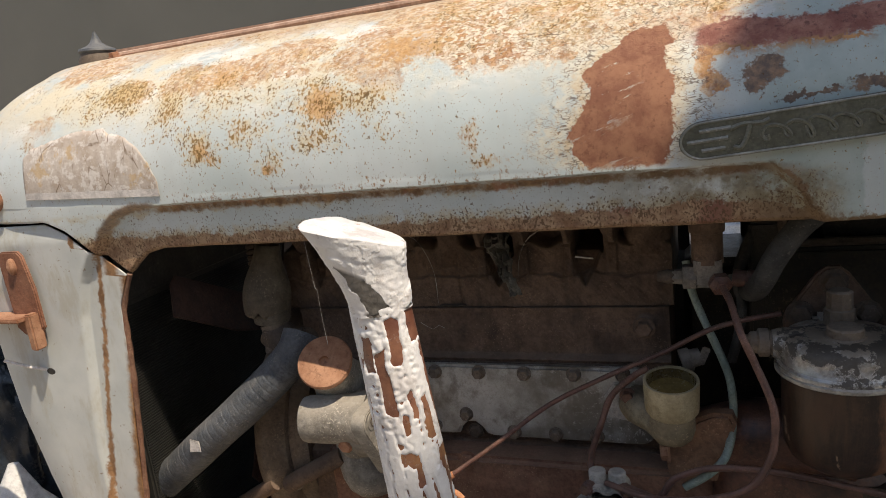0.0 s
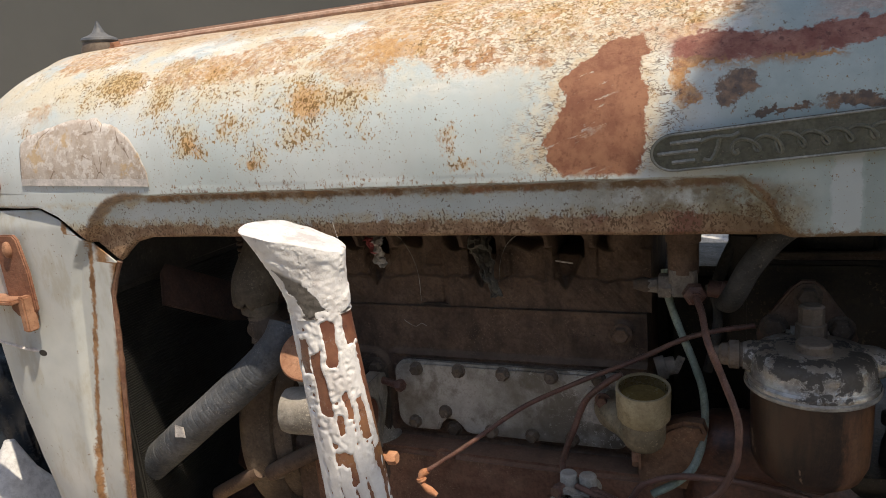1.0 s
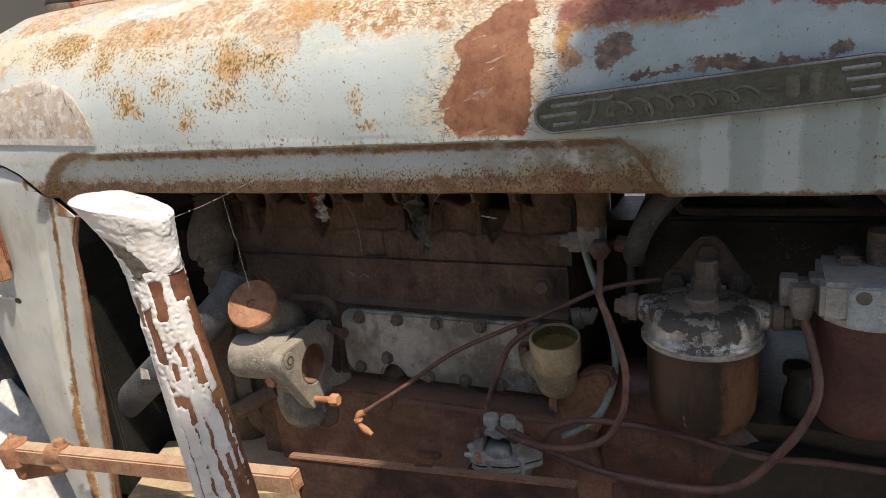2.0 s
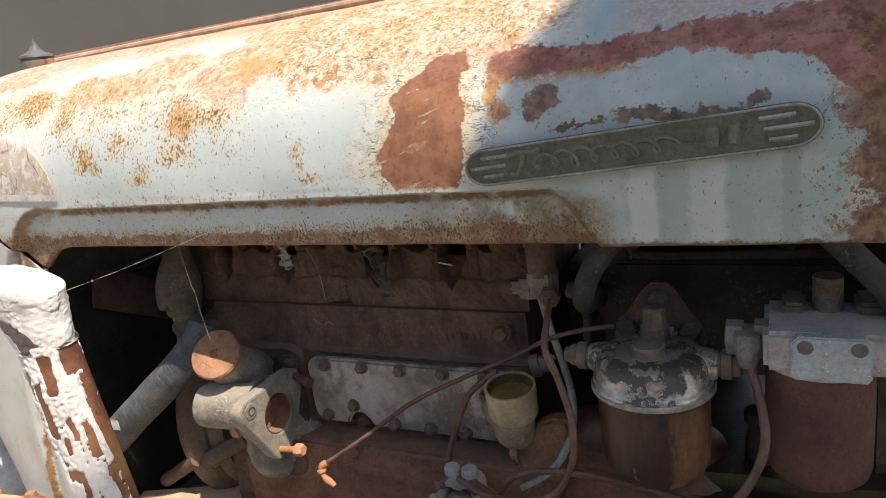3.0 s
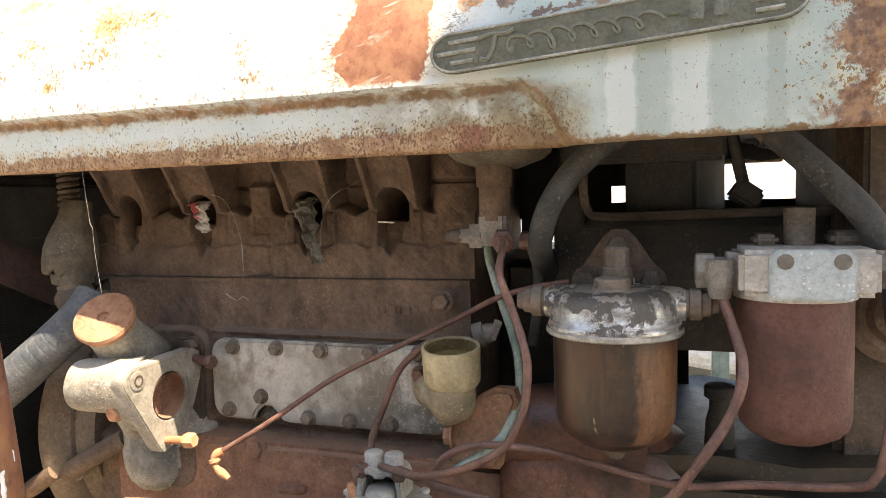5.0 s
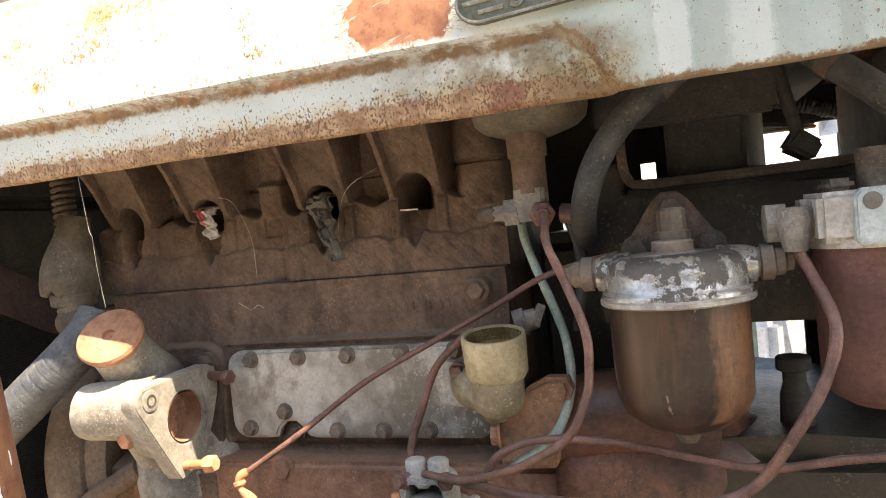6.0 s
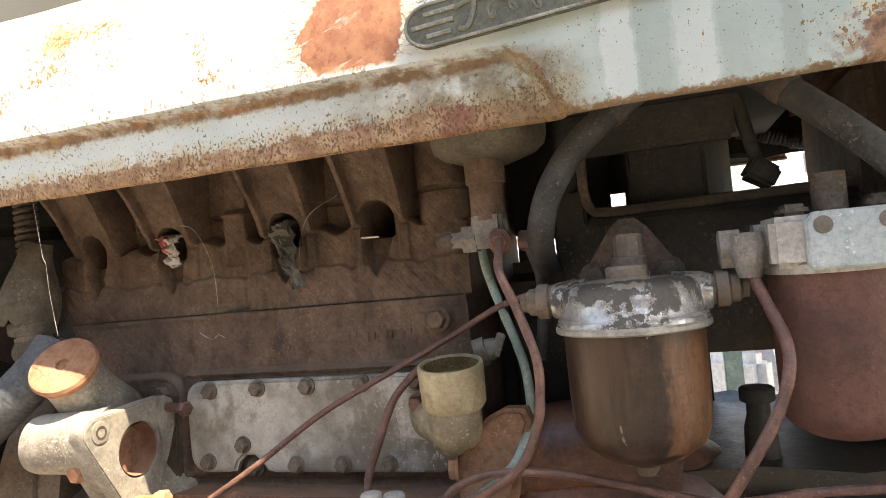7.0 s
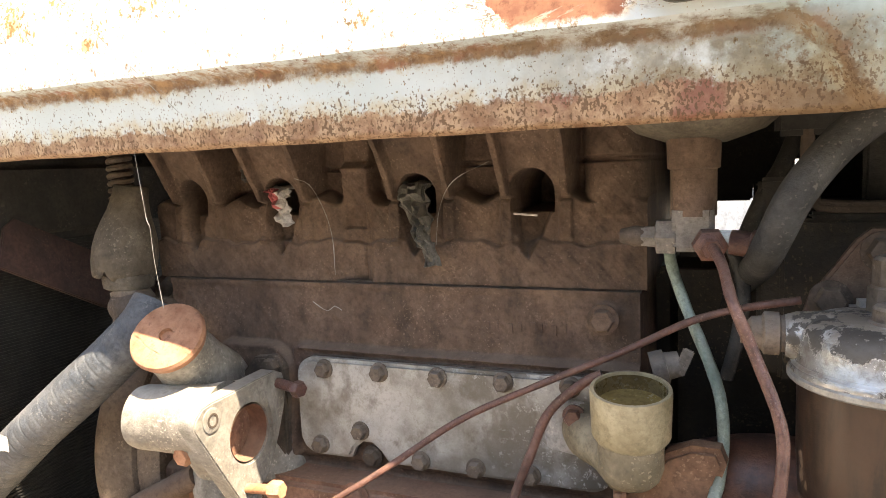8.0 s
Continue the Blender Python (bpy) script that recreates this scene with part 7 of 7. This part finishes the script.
for lo, hi in (((-0.06, 0.955, 0.87), (-0.0425, 0.97, 1.06)), ((-0.042, 0.9911, 0.80), (-0.022, 0.9960, 0.93)), ((-0.042, 0.955, 0.918), (0.0415, 0.965, 1.06)), ((0.034, 0.9655, 0.930), (0.079, 0.9755, 1.06)), ((0.074, 0.976, 0.957), (0.100, 0.986, 1.06)), ((0.096, 0.9655, 0.930), (0.208, 0.9755, 1.06)), ((0.042, 0.955, 0.80), (0.40, 0.965, 0.9365)), ((0.10, 0.955, 0.70), (0.170, 0.965, 0.799)), ((0.238, 0.955, 0.70), (0.40, 0.965, 0.799))):
    part("sheet", box(lo, hi, 0.002), M["black"], screen)
single("ribbed_hose", tube([(0.150, 1.036, 1.040), (0.205, 1.038, 1.028), (0.255, 1.041, 1.012), (0.300, 1.041, 0.997), (0.345, 1.040, 0.992), (0.400, 1.040, 0.994)], 0.0085, 14, 0.0015, radius=lambda q: 1 + 0.10 * math.sin(q * 1350), wob=0.25), M["rubber"], "grey ribbed hose sagging along the far side under the tank", "hose")
single("felt_flap", lumpy((0.190, 1.0485, 0.986), (0.420, 1.060, 1.075), 0.008, 3.0, 0.003), M["black"], "sooty felt flap hanging under the tank", "felt")
rear = single("rear_cowl", box((0.290, 0.592, 0.994), (0.70, 1.108, 1.222), 0.035, 5), M["rust_red"], "rusty brown cowl behind the hood", "cowl")

# ---- low front: side plate, drag link, timber ----
tilt = Matrix.Translation((0, 0.578, 0.698)) @ Matrix.Rotation(radians(-5.0), 4, "Y")
side = thing("side_plate", (-0.17, 0.578, 0.56), "rusty bent steel side plate below the engine", "steel plate")
part("sheet", moved(box((-0.345, -0.003, -0.12), (0.0, 0.003, -0.0005), 0.0012, jitter=0.0008), tilt), M["side_steel"], side)
# lip paler than the sheet: light on its top is put into the colour
part("lip", moved(box((-0.345, -0.0035, -0.001), (0.0, 0.006, 0.0022), 0.001, jitter=0.0010), tilt), M["rust_red"], side, "upper lip in a lighter, lit tone")
part("lug", moved(box((-0.18, 0.0, -0.06), (-0.15, 0.13, -0.045), 0.002), tilt), M["rust_red"], side)
part("rivet", moved(lathe((-0.178, 0.004, 0.0), (1, 0, 0), [(0, 0.004), (0.020, 0.004), (0.021, 0.003)], 10), tilt), M["rust_dark"], side)
part("pin", lathe((-0.176, 0.590, 0.694), (1, -0.05, 0.10), [(0, 0.0030), (0.0005, 0.0040), (0.012, 0.0040), (0.013, 0.0046), (0.024, 0.0044), (0.0265, 0.0030)], 14), M["rust_dark"], side, "short rusty pin")
part("peg", lathe((-0.1065, 0.592, 0.694), (-0.15, 0, 1), [(0, 0.0036), (0.010, 0.0036), (0.012, 0.0026)], 12), M["rust"], side, "upright rusty peg")
link = thing("drag_link", (-0.6, 0.55, 0.61), "pale rust-orange square steering bar with ball joint", "steering rod")
part("bar", moved(box((-0.245, -0.0105, -0.0150), (0.245, 0.0105, 0.0095), 0.0022, 2, 0.0008), pose(-0.5725, 0.5555, 0.6300, 0, -4.07, 2.4)), M["rail"], link)
part("collar", tube([(-0.745, 0.549, 0.6185), (-0.715, 0.551, 0.621)], 0.0145, 18), M["rust"], link)
part("clamp_bolt", hex_bolt((-0.725, 0.551, 0.632), (0, 0, 1), 0.007, 0.010), M["rust"], link)
part("ball_joint", lathe((-0.820, 0.545, 0.598), (-0.05, 0, 1), [(-0.03, 0.008), (-0.008, 0.010), (-0.006, 0.019), (0.012, 0.021), (0.026, 0.019), (0.030, 0.012), (0.034, 0.008)], 24), M["rust"], link)
part("grease_nipple", lathe((-0.822, 0.545, 0.630), (0, 0, 1), [(0, 0.004), (0.006, 0.004), (0.009, 0.0025)], 8), M["rust"], link)
part("arm", tube([(-0.820, 0.545, 0.575), (-0.80, 0.60, 0.555), (-0.76, 0.68, 0.54)], 0.012, 12), M["rust"], link)


def plank(lo, hi, turn):
    c = [(a + b) / 2 for a, b in zip(lo, hi)]
    m = Matrix.Translation(c) @ Matrix.Rotation(radians(turn), 4, "Z")
    h = [(b - a) / 2 for a, b in zip(lo, hi)]
    return single("timber_block", moved(box([-v for v in h], h, 0.006, 2, 0.003), m), M["wood"], "weathered timber block in the stack under the tractor", "timber", "timber blocks under the tractor")


for k in range(6):
    plank((-0.66, 0.60, k * 0.094), (-0.40, 0.74, k * 0.094 + 0.094), (8, -6, 12, -4, 9, 22)[k])
for k in range(4):
    plank((0.15, 0.72, k * 0.095), (0.50, 0.98, k * 0.095 + 0.095), (4, -3, 6, 0)[k])
support = thing("front_support", (-0.70, 0.85, 0.0), "rusty cast front axle support", "axle support")
part("casting", lumpy((-0.80, 0.64, 0.36), (-0.46, 1.06, 0.52), 0.006, 5.0), M["rust_dark"], support)
part("leg", box((-0.78, 0.76, 0.0), (-0.62, 0.94, 0.40), 0.02), M["rust_dark"], support)


# ---- beside the nose: black bag on a white board ----
def crumpled(c, size, amp, seed, n=48):
    verts, faces = [], []
    m = n // 2
    for i in range(m + 1):
        th = math.pi * i / m
        for k in range(n):
            a = 2 * math.pi * k / n
            q = Vector((math.sin(th) * math.cos(a), math.sin(th) * math.sin(a), math.cos(th)))
            r = 1 + amp * (abs(noise.noise(q * 2.2 + Vector((seed, 0, 0)))) * 1.6 - 0.3) + amp * 0.55 * abs(noise.noise(q * 6 + Vector((0, seed, 0)))) + amp * 0.16 * abs(noise.noise(Vector((q.x, q.y, q.z * 2.4)) * 11 + Vector((0, 0, seed)))) + amp * 0.05 * noise.noise(q * 30)
            verts.append(Vector(c) + Vector((q.x * size[0], q.y * size[1], max(q.z, -0.8) * size[2])) * r)
    faces = [[i * n + k, (i + 1) * n + k, (i + 1) * n + (k + 1) % n, i * n + (k + 1) % n] for i in range(m) for k in range(n)]
    return verts, faces


bag = single("plastic_sack", crumpled((-1.225, 0.83, 0.40), (0.165, 0.14, 0.47), 0.17, 4.0, 140), M["bag"], "shiny black plastic sack standing at the tractor's nose", "sack")
sheet = thing("white_sheet", (-1.04, 0.62, 0.0), "white plastic sheet draped in a peak beside the sack", "sheet")
part("cloth", lathe((-1.075, 0.665, 0.0), (0.02, 0.05, 1), [(0, 0.36), (0.15, 0.29), (0.30, 0.20), (0.45, 0.105), (0.56, 0.035), (0.615, 0.008)], 40, wob=0.10), M["white"], sheet)
for k in range(3):
    part("print_bar", moved(box((-0.012, -0.002, -0.028), (0.012, 0.002, 0.028), 0.002), pose(-1.235 + 0.034 * k, 0.548 + 0.006 * k, 0.47, 38, 0, -10)), M["black"], sheet, "dark printed bar")


# ---- beyond the tractor: parked car and a green post in the sun ----
def build_car():
    turn = Matrix.Translation((0.75, 4.6, 0)) @ Matrix.Rotation(radians(58), 4, "Z") @ Matrix.Translation((-0.9, -4.1, 0))
    car = thing("parked_car", (0.75, 4.6, 0.0), "white car parked in the sun beyond the tractor", "car")
    prof = [(-1.0, 0.32), (2.9, 0.32), (2.98, 0.60), (2.85, 0.84), (1.95, 0.95), (1.35, 1.40), (-0.1, 1.42), (-0.75, 0.98), (-1.02, 0.90), (-1.06, 0.55)]
    part("body", moved(plate(prof, (0, 4.85, 0), (1, 0, 0), (0, 0, 1), 1.55, 0.06), turn), M["white"], car)
    for a, b, c, d in ((-0.45, 0.32, 0.98, 1.32), (0.40, 1.18, 0.98, 1.34)):
        part("window", moved(box((a, 3.285, c), (b, 3.296, d), 0.004), turn), M["glass"], car, "dark side window")
    for x in (-0.35, 2.2):
        w = part("wheel", moved(lathe((x, 3.42, 0.30), (0, -1, 0), [(0, 0.20), (0.02, 0.29), (0.10, 0.30), (0.14, 0.28), (0.14, 0.19)], 40), turn), M["black"], car)
        part("rim", moved(lathe((x, 3.42, 0.30), (0, -1, 0), [(0.10, 0.19), (0.125, 0.19), (0.13, 0.15), (0.12, 0.03), (0.15, 0.02)], 32), turn), M["alloy"], w)
    part("rear_lamp", moved(box((-1.06, 3.30, 0.72), (-0.99, 3.45, 0.86), 0.01), turn), M["rag_red"], car, "red rear lamp")
    part("bumper", moved(box((-1.12, 3.28, 0.36), (-1.02, 4.85, 0.52), 0.03), turn), M["white"], car)
    return car


build_car()
single("green_post", box((0.244, 2.0, 0.0), (0.287, 2.045, 0.80), 0.004), M["green"], "short green painted post in the yard", "post")
cable = single("hanging_cable", tube([(-6.4, 4.58, 4.1), (-6.5, 4.58, 2.6), (-6.85, 4.585, 2.2), (-7.5, 4.585, 1.64), (-8.4, 4.585, 1.3)], 0.012, 8, 0.08), M["black"], "thin black cable hanging on the wall", "cable")
